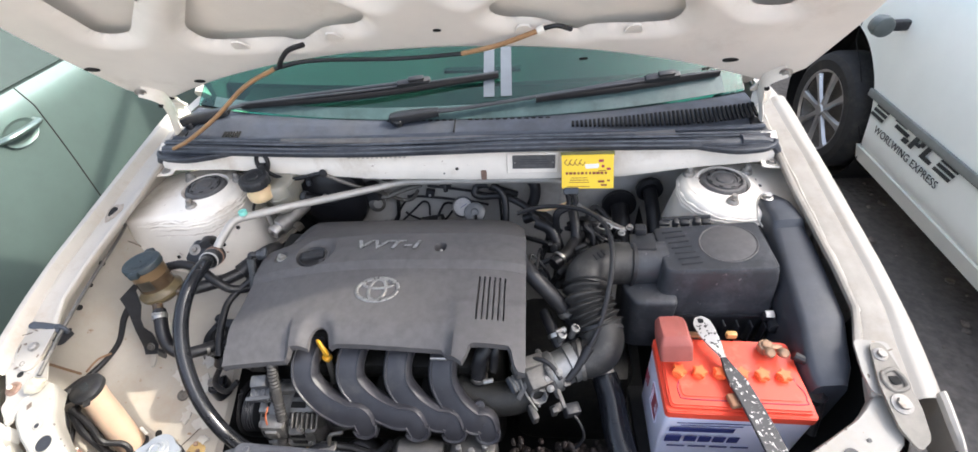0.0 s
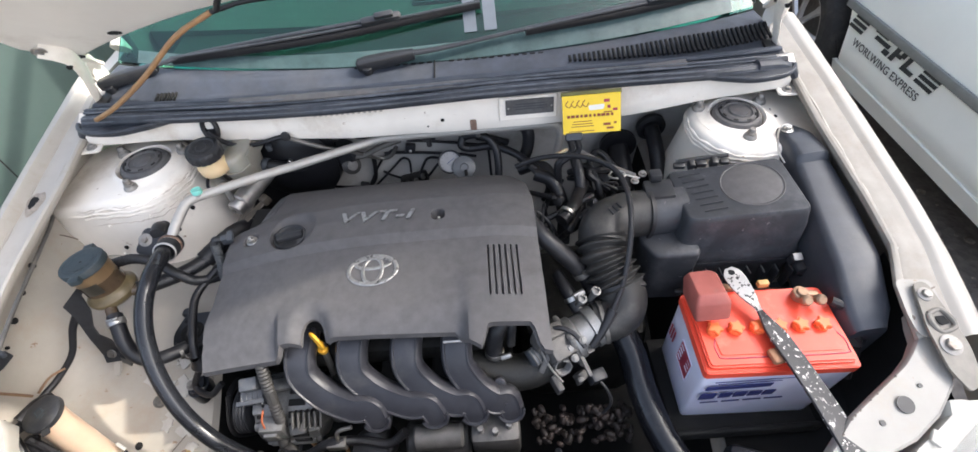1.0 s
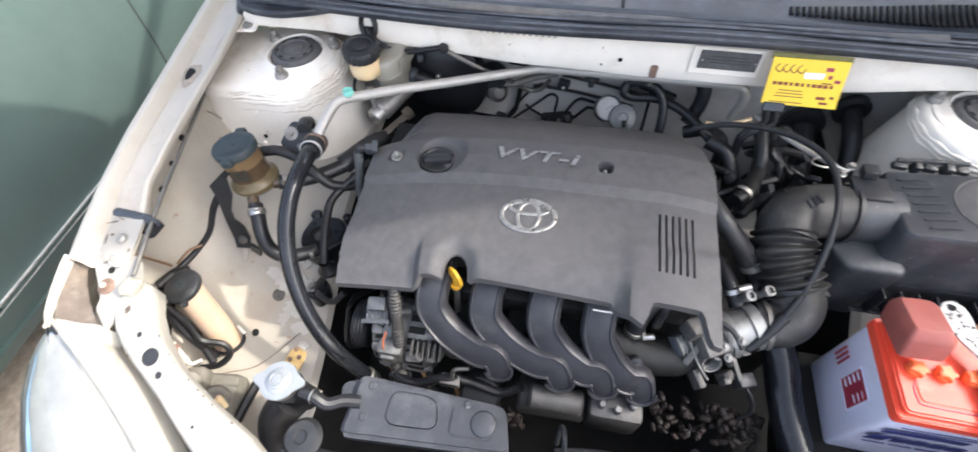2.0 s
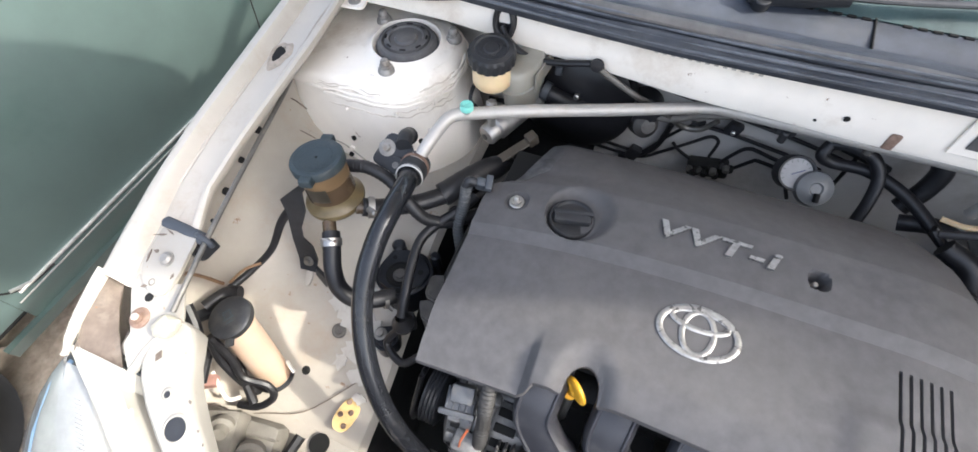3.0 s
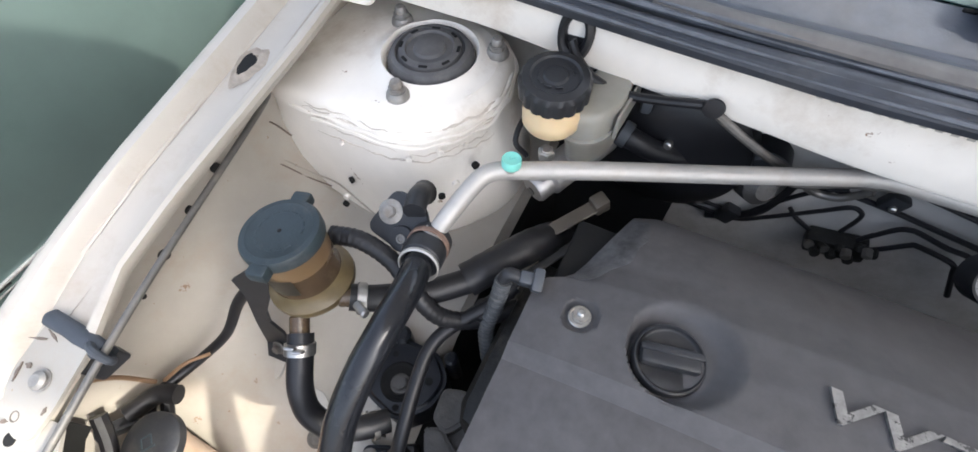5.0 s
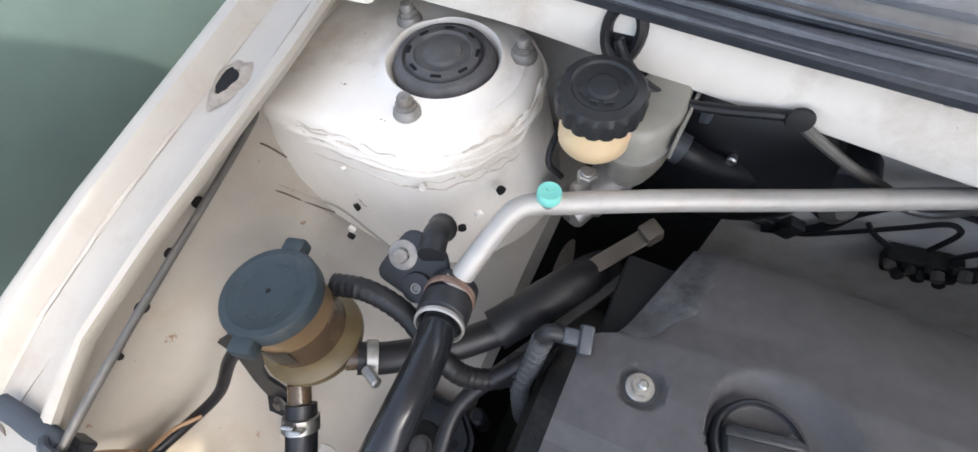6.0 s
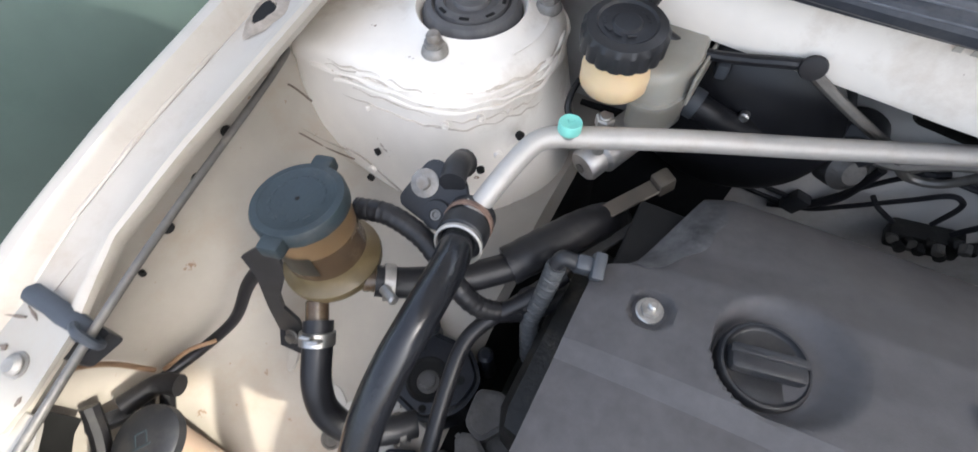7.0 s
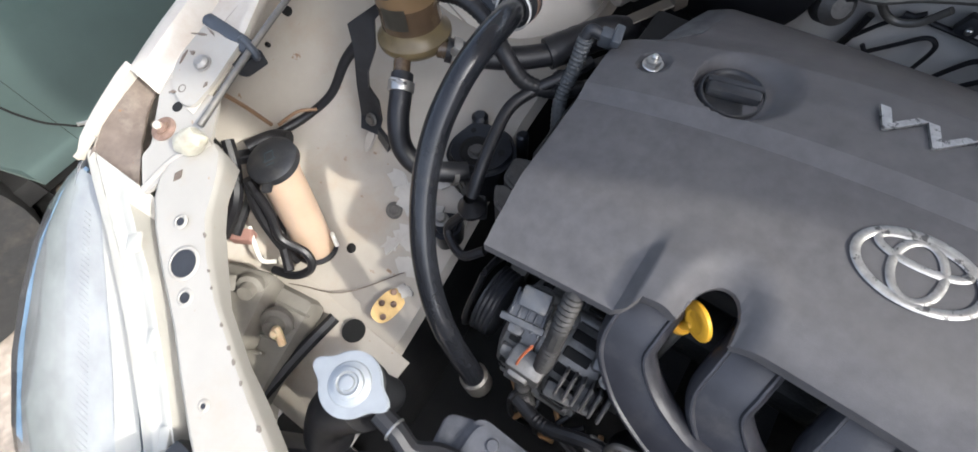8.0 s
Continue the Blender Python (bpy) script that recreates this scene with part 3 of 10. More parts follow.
for s in (-1, 1):
    tw = part("strut_tower", tower(s), BAY_PAINT, car, "cream strut tower with cracked seam sealer")
    c = pose(s * 0.615, 0.068, 0.872) @ Matrix.Diagonal((0.89, 0.89, 0.90, 1))
    part("strut_mount", lathe([(0, 0), (0.0555, 0), (0.0555, 0.022), (0.050, 0.031), (0.044, 0.033), (0.042, 0.028), (0.040, 0.028), (0.039, 0.034), (0.031, 0.036), (0.029, 0.033),
                               (0.021, 0.033), (0.019, 0.037), (0.010, 0.0385), (0, 0.039)], c, 40), STRUT, tw, "dusty grey rubber strut mount cap")
    for q in range(8):
        a = 2 * math.pi * q / 8 + 0.3
        part("mount_slot", box(0.011, 0.004, 0.002, c @ pose(0.0365 * math.cos(a), 0.0365 * math.sin(a), 0.0352, 0, 0, math.degrees(a) + 90), 0.001, 1), SHADE, tw)
    for dx, dy in ((0.0, -0.068), (0.066, 0.036), (-0.062, 0.040)):
        x, y = s * 0.6155 - s * dx, 0.068 + dy
        m = pose(x, y, 0.889, 0, 0, 20)
        nut = join(lathe([(0, 0), (0.0150, 0), (0.0155, 0.002), (0.0140, 0.007), (0.0115, 0.0105), (0, 0.0105)], None, 24), prism(ngon(6, 0.0112), 0.009, 0.0165, bevel=0.0012),
                   lathe([(0, 0.016), (0.0075, 0.016), (0.0078, 0.022), (0.0060, 0.025), (0, 0.026)], None, 16))
        part("nut", moved(nut, m @ Matrix.Scale(0.86, 4)), DULL_ZINC, tw, "weathered steel strut nut")
    trng = random.Random(5 if s > 0 else 9)
    for k in range(14 if s > 0 else 5):   # chipped paint
        a, r, w = trng.uniform(0, 6.28), trng.uniform(0.078, 0.09), trng.uniform(0.0015, 0.0042 if s < 0 else 0.0075)
        part("paint_chip", prism([(w * math.cos(q) * trng.uniform(0.6, 1.5), w * math.sin(q) * trng.uniform(0.5, 1.2)) for q in (0.7 * i for i in range(9))], -0.002, 0.0006, pose(s * 0.615 + r * math.cos(a) * 0.85, 0.068 + r * math.sin(a) * 0.75, 0.8895, 0, 0, trng.uniform(0, 180))), SHADE, tw)
    for px_, py_, pz_, r_, m_ in ((-0.584, -0.0440, 0.848, 0.0030, BAY_PAINT), (-0.556, -0.0235, 0.852, 0.0034, BAY_PAINT), (-0.5385, 0.002, 0.846, 0.0028, BAY_PAINT), (-0.524, -0.0045, 0.826, 0.0040, SHADE), (-0.6745, -0.0575, 0.776, 0.0038, SHADE), (-0.676, -0.0485, 0.834, 0.0022, BAY_PAINT)):
        m = aim((s * -px_, py_, pz_), (s * -px_ * 2 - s * 0.63, py_ * 2 - 0.05, pz_ + 0.01))
        part("weld_spot", lathe([(0, -0.004), (r_, -0.004), (r_ * 1.2, 0.0006), (r_ * 0.8, 0.0010), (r_ * 0.5, 0.0002), (0, 0.0002)], m, 12), m_, tw)
    # cracked sealer beads round the tower's shoulder
    for n_bead, (z, k) in enumerate(((0.866, 1.036), (0.857, 1.036), (0.874, 1.016))):
        ring = [p for p in rounded([(-0.800, -0.030), (-0.70, -0.038), (-0.582, -0.041), (-0.520, 0.035), (-0.535, 0.13), (-0.60, 0.17), (-0.80, 0.17)], 6, 0.06)]
        bead = []
        for q, (x, y) in enumerate(ring[7:36]):
            bead.append((s * -(-0.63 + (x + 0.63) * k), 0.05 + (y - 0.05) * k, z + 0.0015 * math.sin(q * 2.1 + n_bead) - 0.012 * max(0, -(x + 0.66)) / 0.1))
        part("sealer_bead", tube(bead[n_bead * 2:len(bead) - 3 * n_bead], lambda k: 0.0024 + 0.0012 * math.sin(k * 40 + n_bead), 6, 2, 0.6), BAY_PAINT, tw)

# fine cracks in the sealer round the tower's shoulder
CRACK = mat("sealer_crack_shadow", (0.56, 0.49, 0.41), 0.7, vary=0.2, scale=60)
crack_ring = rounded([(-0.800, -0.030), (-0.70, -0.038), (-0.582, -0.041), (-0.520, 0.035), (-0.535, 0.13), (-0.60, 0.17), (-0.80, 0.17)], 6, 0.06)
shoulder_k = lin([0.80, 0.84, 0.856, 0.862, 0.868, 0.877, 0.883], [1.12, 1.055, 1.03, 1.038, 1.03, 1.005, 0.97])
krng = random.Random(77)
for n_crack in range(26):
    q0, length, z0 = krng.uniform(7, 24), krng.uniform(1.5, 6.0), krng.choice((0.838, 0.846, 0.851, 0.858, 0.864, 0.872, 0.876))
    line = []
    for q in range(9):
        f = q0 + length * q / 8
        a, b, t = crack_ring[int(f)], crack_ring[int(f) + 1], f - int(f)
        x, y = a[0] + (b[0] - a[0]) * t, a[1] + (b[1] - a[1]) * t
        z = z0 + 0.0035 * noise.noise((q * 0.7, n_crack * 3.1, 0)) + 0.0012 * math.sin(q * 1.9 + n_crack)
        k = shoulder_k(z)
        line.append((-0.63 + (x + 0.63) * k, 0.05 + (y - 0.05) * k, z - 0.012 * max(0, -(x + 0.66)) / 0.1))
    part("sealer_crack", tube(line, lambda k: 0.0009 * math.sin(math.pi * min(1, max(0.04, k))) + 0.0002, 5, 2), CRACK, car)

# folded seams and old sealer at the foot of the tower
for pts, r_, m_ in (([(-0.790, -0.088, 0.812), (-0.768, -0.071, 0.782), (-0.747, -0.060, 0.757), (-0.707, -0.057, 0.753), (-0.672, -0.061, 0.737), (-0.640, -0.066, 0.722)], 0.0015, DIM_BAY_PAINT),
                    ([(-0.785, -0.090, 0.806), (-0.766, -0.076, 0.778), (-0.745, -0.066, 0.753), (-0.712, -0.062, 0.748)], 0.0012, POCKET_DUST),
                    ([(-0.731, -0.062, 0.741), (-0.700, -0.062, 0.732), (-0.678, -0.066, 0.725), (-0.684, -0.074, 0.722), (-0.715, -0.080, 0.726), (-0.731, -0.072, 0.736), (-0.731, -0.062, 0.741)], 0.0008, DIM_BAY_PAINT),
                    ([(-0.800, -0.060, 0.838), (-0.782, -0.050, 0.822), (-0.768, -0.044, 0.800)], 0.0014, POCKET_DUST)):
    part("sealer_bead", tube([(x, y + 0.0008, z - 0.001) for x, y, z in pts], r_, 6, 5, 0.7), m_, car)

# ---- bulkhead, cowl and seal ----
BAND_LOW = lin([-0.70, -0.56, -0.40, -0.20, 0.0, 0.2, 0.40, 0.56, 0.70], [0.925, 0.924, 0.906, 0.892, 0.886, 0.886, 0.890, 0.912, 0.925])


def band(x, k):
    z0 = BAND_LOW(x)
    ys, zs = [0.118, 0.101, 0.099, 0.101, 0.106, 0.13], [z0 - 0.004, z0, z0 + 0.006, z0 + 0.03, 0.974, 0.986]
    return (x, ys[k] + 0.004 * noise.noise((x * 6, k * 0.3, 1)), zs[k])


xs_bay = [-0.72 + 0.036 * i for i in range(41)]
bulk = part("bulkhead", sheet(band, xs_bay, range(6)), BAY_PAINT, car, "cream bulkhead panel below the cowl seal")
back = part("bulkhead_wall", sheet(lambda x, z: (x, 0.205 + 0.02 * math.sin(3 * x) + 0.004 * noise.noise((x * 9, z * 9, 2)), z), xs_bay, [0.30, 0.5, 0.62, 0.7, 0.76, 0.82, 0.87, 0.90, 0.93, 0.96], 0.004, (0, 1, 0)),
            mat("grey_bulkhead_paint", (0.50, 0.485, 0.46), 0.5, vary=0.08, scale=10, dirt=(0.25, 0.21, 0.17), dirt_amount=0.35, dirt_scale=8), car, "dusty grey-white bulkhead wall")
# made-up black sheet that gives the lower bulkhead its shade
part("bulkhead_shade", sheet(lambda x, z: (x, 0.190 + 0.02 * math.sin(3 * x) + 0.006 * noise.noise((x * 14, z * 14, 6)), z), [-0.52 + 0.02 * i for i in range(12)], [0.30, 0.4, 0.5, 0.6, 0.66, 0.70, 0.715, 0.722], 0.006, (0, 1, 0)), RUBBER, back, "black sheet added to darken the lower bulkhead")
part("bulkhead_shelf", sheet(lambda x, y: (x, y, 0.955), xs_bay, [0.11, 0.24]), BAY_PAINT, car)


def cowl_top(x, k):
    w = abs(x) / 0.70
    z = [0.980, 0.988, 0.982, 0.978, 0.980, 0.986, 0.990, 0.988][k] + 0.014 * w * w * (1 if k > 4 else 0)
    y = [0.115, 0.128, 0.138, 0.15, 0.165, 0.182, 0.20, 0.235][k] + (0.05 * w ** 4 if k > 4 else 0.018 * w ** 3)
    return (x, y, z)


cowl = part("cowl_panel", sheet(cowl_top, [-0.70 + 0.02 * i for i in range(71)], range(8), 0.004), COWL, car, "weathered dark blue-grey plastic cowl panel")


def seal_line(dy, dz):
    return [(x, 0.086 + dy + 0.028 * (abs(x) / 0.70) ** 4, 0.982 + dz + 0.004 * math.sin(7 * x) - 0.010 * (abs(x) / 0.7) ** 6) for x in np.linspace(-0.705, 0.715, 36)]


part("cowl_seal", join(tube(seal_line(0, 0), lambda k: 0.0125 + 0.0015 * math.sin(k * 23), 10, 2, 0.95), tube(seal_line(0.018, 0.009), 0.008, 8, 2), tube(seal_line(0.004, -0.012), 0.005, 8, 2)), SEAL, cowl, "dusty black rubber bonnet seal")
for dy, dz, r in ((-0.0115, 0.004, 0.0018), (-0.006, 0.0105, 0.0016), (0.009, 0.0135, 0.0020), (0.013, 0.018, 0.0015), (0.026, 0.012, 0.0018)):   # pale ridges along the seal, colouring in its folds' highlights
    part("seal_ridge", tube(seal_line(dy, dz), lambda k: r * (1 + 0.5 * math.sin(k * 31 + dy * 900)), 6, 2), RIDGE, cowl)
for s in (-1, 1):
    part("seal_end", tube([(s * 0.640, 0.106, 0.979), (s * 0.690, 0.112, 0.974), (s * 0.716, 0.108, 0.962), (s * 0.727, 0.112, 0.944), (s * 0.722, 0.130, 0.934)], lambda k: 0.0145 - 0.004 * k, 10, 6, 0.8), SEAL, cowl)
    flap = rounded([(s * x, y) for x, y in ((0.500, 0.112), (0.560, 0.084), (0.625, 0.066), (0.690, 0.074), (0.716, 0.096), (0.722, 0.150), (0.600, 0.150))], 4, 0.02)
    part("seal_flap", prism(flap, 0.964, 0.974, None, 0.003), SEAL, cowl, "flat rubber flap at the seal's end")
    part("flap_rim", tube([(x, y, 0.976) for x, y in flap[:24]], 0.0042, 8, 2), SEAL, cowl)
    part("wing_tab", prism(rounded([(s * 0.690, 0.075), (s * 0.735, 0.070), (s * 0.745, 0.120), (s * 0.700, 0.125)], 4, 0.010), 0.926, 0.930, pose(0, 0, 0, 0, 0, 0), 0.001), BAY_PAINT, car, "cream tab bolting wing to bulkhead")
    part("tab_bolt", hexbolt(pose(s * 0.712, 0.088, 0.930), 0.006, 0.005, 0.010), DULL_ZINC, car)
part("cowl_lip", sheet(lambda x, k: (x, 0.096 + 0.020 * k + 0.022 * (abs(x) / 0.7) ** 3, 0.9965 + 0.004 * math.sin(k * 3.1) + 0.002 * noise.noise((x * 9, k, 4))), [-0.40 + 0.03 * i for i in range(31)], [0, 0.25, 0.5, 0.75, 1.0], 0.003), mat("faded_lip_plastic", (0.115, 0.110, 0.108), 0.6, vary=0.2, scale=30, dirt=(0.20, 0.185, 0.17), dirt_amount=0.4), cowl, "faded grey lip strip")
for k, (dy, dz) in enumerate(((0.030, 0.012), (0.044, 0.006))):   # soft folds behind the seal
    part("cowl_fold", tube([(x, 0.086 + dy + 0.028 * (abs(x) / 0.70) ** 4, 0.984 + dz + 0.003 * math.sin(5 * x + k) - 0.004 * (abs(x) / 0.7) ** 4) for x in np.linspace(-0.69, 0.70, 34)], 0.006, 8, 2, 0.7), COWL, cowl)
for i in range(42):   # the air inlet's slots
    x = 0.285 + 0.0101 * i
    w = abs(x) / 0.70
    y, z, d = 0.176 + 0.03 * w ** 4, 0.9835 + 0.012 * w * w, min(0.046, 0.016 + 0.0013 * i)
    part("slot", box(0.0056, d, 0.006, pose(x, y + 0.002, z + 0.001, 14, 0, 0), 0.001, 1), SHADE, cowl)
for i in range(6):
    part("slot", box(0.0042, 0.024, 0.005, pose(-0.578 + 0.0078 * i, 0.168, 0.983, 12), 0.001, 1), SHADE, cowl)
for i in range(22):
    x = -0.16 + 0.017 * i + (0.03 if i > 9 else 0)
    part("clip_slot", box(0.011, 0.004, 0.003, pose(x, 0.2025, 0.9915, 4), 0.001, 1), SHADE, cowl)
part("cowl_joint", box(0.003, 0.10, 0.004, pose(0.004, 0.172, 0.9845, 12), 0.001, 1), SHADE, cowl)
for s in (-1, 1):   # the foam blocks at the seal's ends
    part("end_block", prism(rounded([(0.672, 0.10), (0.712, 0.105), (0.715, 0.20), (0.68, 0.22)], 3, 0.015), 0.94, 0.984, Matrix.Diagonal((s, 1, 1, 1)), 0.006), RUBBER, cowl)

# ---- windscreen, wipers and the cabin behind ----
def screen(x, v):
    w = abs(x) / 0.70
    y0, z0 = 0.205 + 0.085 * w ** 2.2, 0.990 + 0.018 * w * w
    return (x * (1 - 0.14 * v), y0 + 0.78 * v - 0.02 * math.sin(math.pi * v), z0 + 0.45 * v + 0.03 * math.sin(math.pi * v))


sx = [-0.70 + 0.05 * i for i in range(29)]
windscreen = part("windscreen", sheet(screen, sx, [i / 10 for i in range(11)], 0.005), SCREEN, car, "green-tinted windscreen")
windscreen.visible_shadow = False
dash = part("dashboard", join(sheet(lambda x, v: (x, 0.36 + 0.5 * v + 0.06 * (abs(x) / 0.7) ** 2, 1.01 - 0.03 * v + 0.02 * math.sin(3 * v)), [-0.68 + 0.08 * i for i in range(18)], [i / 6 for i in range(7)], 0.25)), DASH, car, "grey dashboard behind the windscreen")
part("vent_strip", span(-0.05, 0.16, 0.42, 0.45, 1.012, 1.022), BLACK, dash)
def on_glass(x, v, up=0.003):
    return Vector(screen(x, v)) + Vector((0, -0.5, 0.85)) * up


for x in (0.072, 0.115):
    part("paper_strip", sheet(lambda u, v: on_glass(x + u, v), [0, 0.012, 0.027], [0.062, 0.09, 0.13, 0.17, 0.21], 0.0006), mat("pale_blue_paper", (0.10, 0.115, 0.135), 0.5, vary=0.1, scale=30), windscreen, "pale blue-white paper strip on the glass")
FOOT = lambda x: 0.085 * (abs(x) / 0.70) ** 2.2
part("frit_band", sheet(lambda x, v: on_glass(x, v * (1.0 + 0.25 * math.sin(3 * x)), 0.0025), sx[1:-1], [0.0, 0.01, 0.025, 0.04], 0.0008), mat("dusty_frit_band", (0.05, 0.085, 0.085), 0.4, vary=0.3, scale=20, dirt=(0.10, 0.145, 0.145), dirt_amount=0.4, dirt_scale=14), windscreen, "pale dusty band along the glass foot")
for s in (-1, 1):
    part("door_card", span(s * 0.69, s * 0.715, 0.36, 1.9, 0.45, 1.04, 0.01), DASH, car, "dark grey door lining")
part("cabin_floor", span(-0.70, 0.70, 0.85, 2.0, 0.42, 0.46, 0.01), DASH, car)
# black strip painted in for the shadow at the dashboard's front
part("dash_shade_strip", sheet(lambda x, k: (x, 0.258 + FOOT(x) + 0.17 * k, 0.992 + 0.012 * k), sx[2:-2], [0, 0.5, 1.0], 0.003), mat("dash_front_shade", (0.012, 0.014, 0.013), 0.6, vary=0.2), dash)
part("cabin_back", span(-0.66, 0.66, 2.0, 2.05, 0.3, 1.45, 0.01), mat("grey_seat_cloth", (0.28, 0.27, 0.25), 0.8, vary=0.1), car)


def roof(x, v):
    w = abs(x) / 0.62
    return (x, 0.98 + 1.25 * v, 1.478 - 0.05 * w ** 3 + 0.02 * math.sin(math.pi * v))


part("roof", sheet(roof, [-0.62 + 0.062 * i for i in range(21)], [i / 8 for i in range(9)], 0.02), PAINT, car, "white roof panel")
for s in (-1, 1):
    part("pillar", tube([(s * 0.728, 0.36, 1.00), (s * 0.69, 0.6, 1.18), (s * 0.618, 0.99, 1.46)], 0.024, 10, 6), PAINT, car, "white windscreen pillar")
    part("body_side", sheet(lambda y, z: (s * (0.80 + 0.03 * math.sin((z - 0.25) * 3.2)), y, z), [0.25 + 0.2 * i for i in range(17)], [0.25 + 0.07 * i for i in range(11)], 0.03, (-s, 0, 0)), PAINT, car, "plain white door side")
    part("side_glass", sheet(lambda y, k: (s * (0.78 - 0.16 * k), y + 0.4 * k * max(0, 1 - (y - 0.4)), 0.95 + 0.48 * k), [0.42 + 0.2 * i for i in range(11)], [0, 0.5, 1], 0.004, (-s, 0, 0)), SCREEN, car, "green-tinted side glass").visible_shadow = False
part("tail", span(-0.80, 0.80, 2.4, 3.4, 0.25, 0.95, 0.08), PAINT, car, "plain white boot")

# ---- bonnet ----
HOOD_ANGLE = 44.0
HOOD = pose(0, 0.245, 1.035, -HOOD_ANGLE) @ pose(0, 0, 0, 0, 0, 180)   # its own y runs from the hinge to the nose, seen from below


NOSE = lin([0, 0.2, 0.35, 0.5, 0.6, 0.7, 0.78], [0.88, 0.85, 0.77, 0.66, 0.60, 0.545, 0.48])   # hinge to front edge


def hood_half(v):
    return 0.735 + 0.05 * min(1.0, v / 0.25) - 0.015 * v - 0.06 * v ** 6


def hood_rear(x):
    return 0.165 * (1 - min(1.0, abs(x) / 0.75) ** 2.4)


def hood_at(x, v, lift=0.0):
    y0 = hood_rear(x)
    y = y0 + (NOSE(abs(x)) - y0) * v
    crown = 0.035 * (1 - (x / 0.73) ** 2) + 0.02 * math.sin(math.pi * min(1, y))
    return HOOD @ Vector((x, y, crown + lift))


hx = [-1 + i / 20 for i in range(41)]
hv = [i / 24 for i in range(25)]
bonnet = part("bonnet", sheet(lambda u, v: hood_at(u * hood_half(v), v, 0.022), hx, hv, 0.002, (0, 0, 1)), HOOD_PAINT, car, "open cream-white bonnet")


# the bonnet's inner frame: a stamped panel with recessed pockets between its ribs
POCKETS = [[(0.617, 0.330), (0.561, 0.322), (0.470, 0.415), (0.40, 0.50), (0.45, 0.55), (0.60, 0.50)],
           [(0.455, 0.320), (0.446, 0.270), (0.387, 0.262), (0.299, 0.258), (0.270, 0.234), (0.201, 0.283), (0.133, 0.285), (0.108, 0.315), (0.187, 0.407), (0.29, 0.50), (0.35, 0.45)],
           [(0.045, 0.390), (0.072, 0.366), (0.098, 0.372), (0.20, 0.475), (0.30, 0.60), (0.20, 0.70), (0.045, 0.70)]]


def pocket_edge(x, y):
    """Whether a spot lies in a cut-out, how far its rim is, and the nearest spot on that rim."""
    ax, best = abs(x), (False, 9.0, (0, 0))
    for poly in POCKETS:
        inside, near, spot = False, 9.0, (0, 0)
        for (x0, y0), (x1, y1) in zip(poly, poly[1:] + poly[:1]):
            if (y0 > y) != (y1 > y) and ax < (x1 - x0) * (y - y0) / (y1 - y0) + x0:
                inside = not inside
            dx, dy = x1 - x0, y1 - y0
            t = max(0.0, min(1.0, ((ax - x0) * dx + (y - y0) * dy) / (dx * dx + dy * dy)))
            d = math.hypot(ax - x0 - t * dx, y - y0 - t * dy)
            if d < near:
                near, spot = d, (math.copysign(x0 + t * dx, x), y0 + t * dy)
        if near < best[1] or inside:
            best = (inside, near, spot)
            if inside:
                break
    return best


POCKETS = [[tuple(q) for q in rounded(p, 4, 0.022)] for p in POCKETS]


def inner_at(x, y, relief):
    crown = 0.035 * (1 - (x / 0.73) ** 2) + 0.02 * math.sin(math.pi * min(1, y))
    return HOOD @ Vector((x, y, crown + 0.012 - 0.030 * relief))


def inner_frame():
    bm, nu, nv = bmesh.new(), 200, 110
    grid, gone = {}, {}
    for i in range(nu + 1):
        for j in range(nv + 1):
            u, v = -1 + 2 * i / nu, j / nv
            x = u * hood_half(v) * 0.985
            y0 = hood_rear(x) + 0.008
            y = y0 + (NOSE(abs(x)) - 0.015 - y0) * v
            inside, near, spot = pocket_edge(x, y)
            gone[i, j] = inside and near > 0.008
            if near < 0.008:
                x, y, near = spot[0], spot[1], 0.0
            edge = min(1.0, (1 - abs(u)) / 0.04, v / 0.05)
            lift = min(1.0, 0.45 + 0.55 * math.sin(min(1.0, near / 0.035) * math.pi / 2))
            grid[i, j] = bm.verts.new(inner_at(x, y, (0.1 + 0.9 * edge) * lift))
    for i in range(nu):
        for j in range(nv):
            k = [(i, j), (i + 1, j), (i + 1, j + 1), (i, j + 1)]
            if not any(gone[q] for q in k):
                bm.faces.new([grid[q] for q in k])
    bmesh.ops.delete(bm, geom=[v for v in bm.verts if not v.link_faces], context="VERTS")
    bmesh.ops.remove_doubles(bm, verts=bm.verts, dist=0.0003)
    return bm


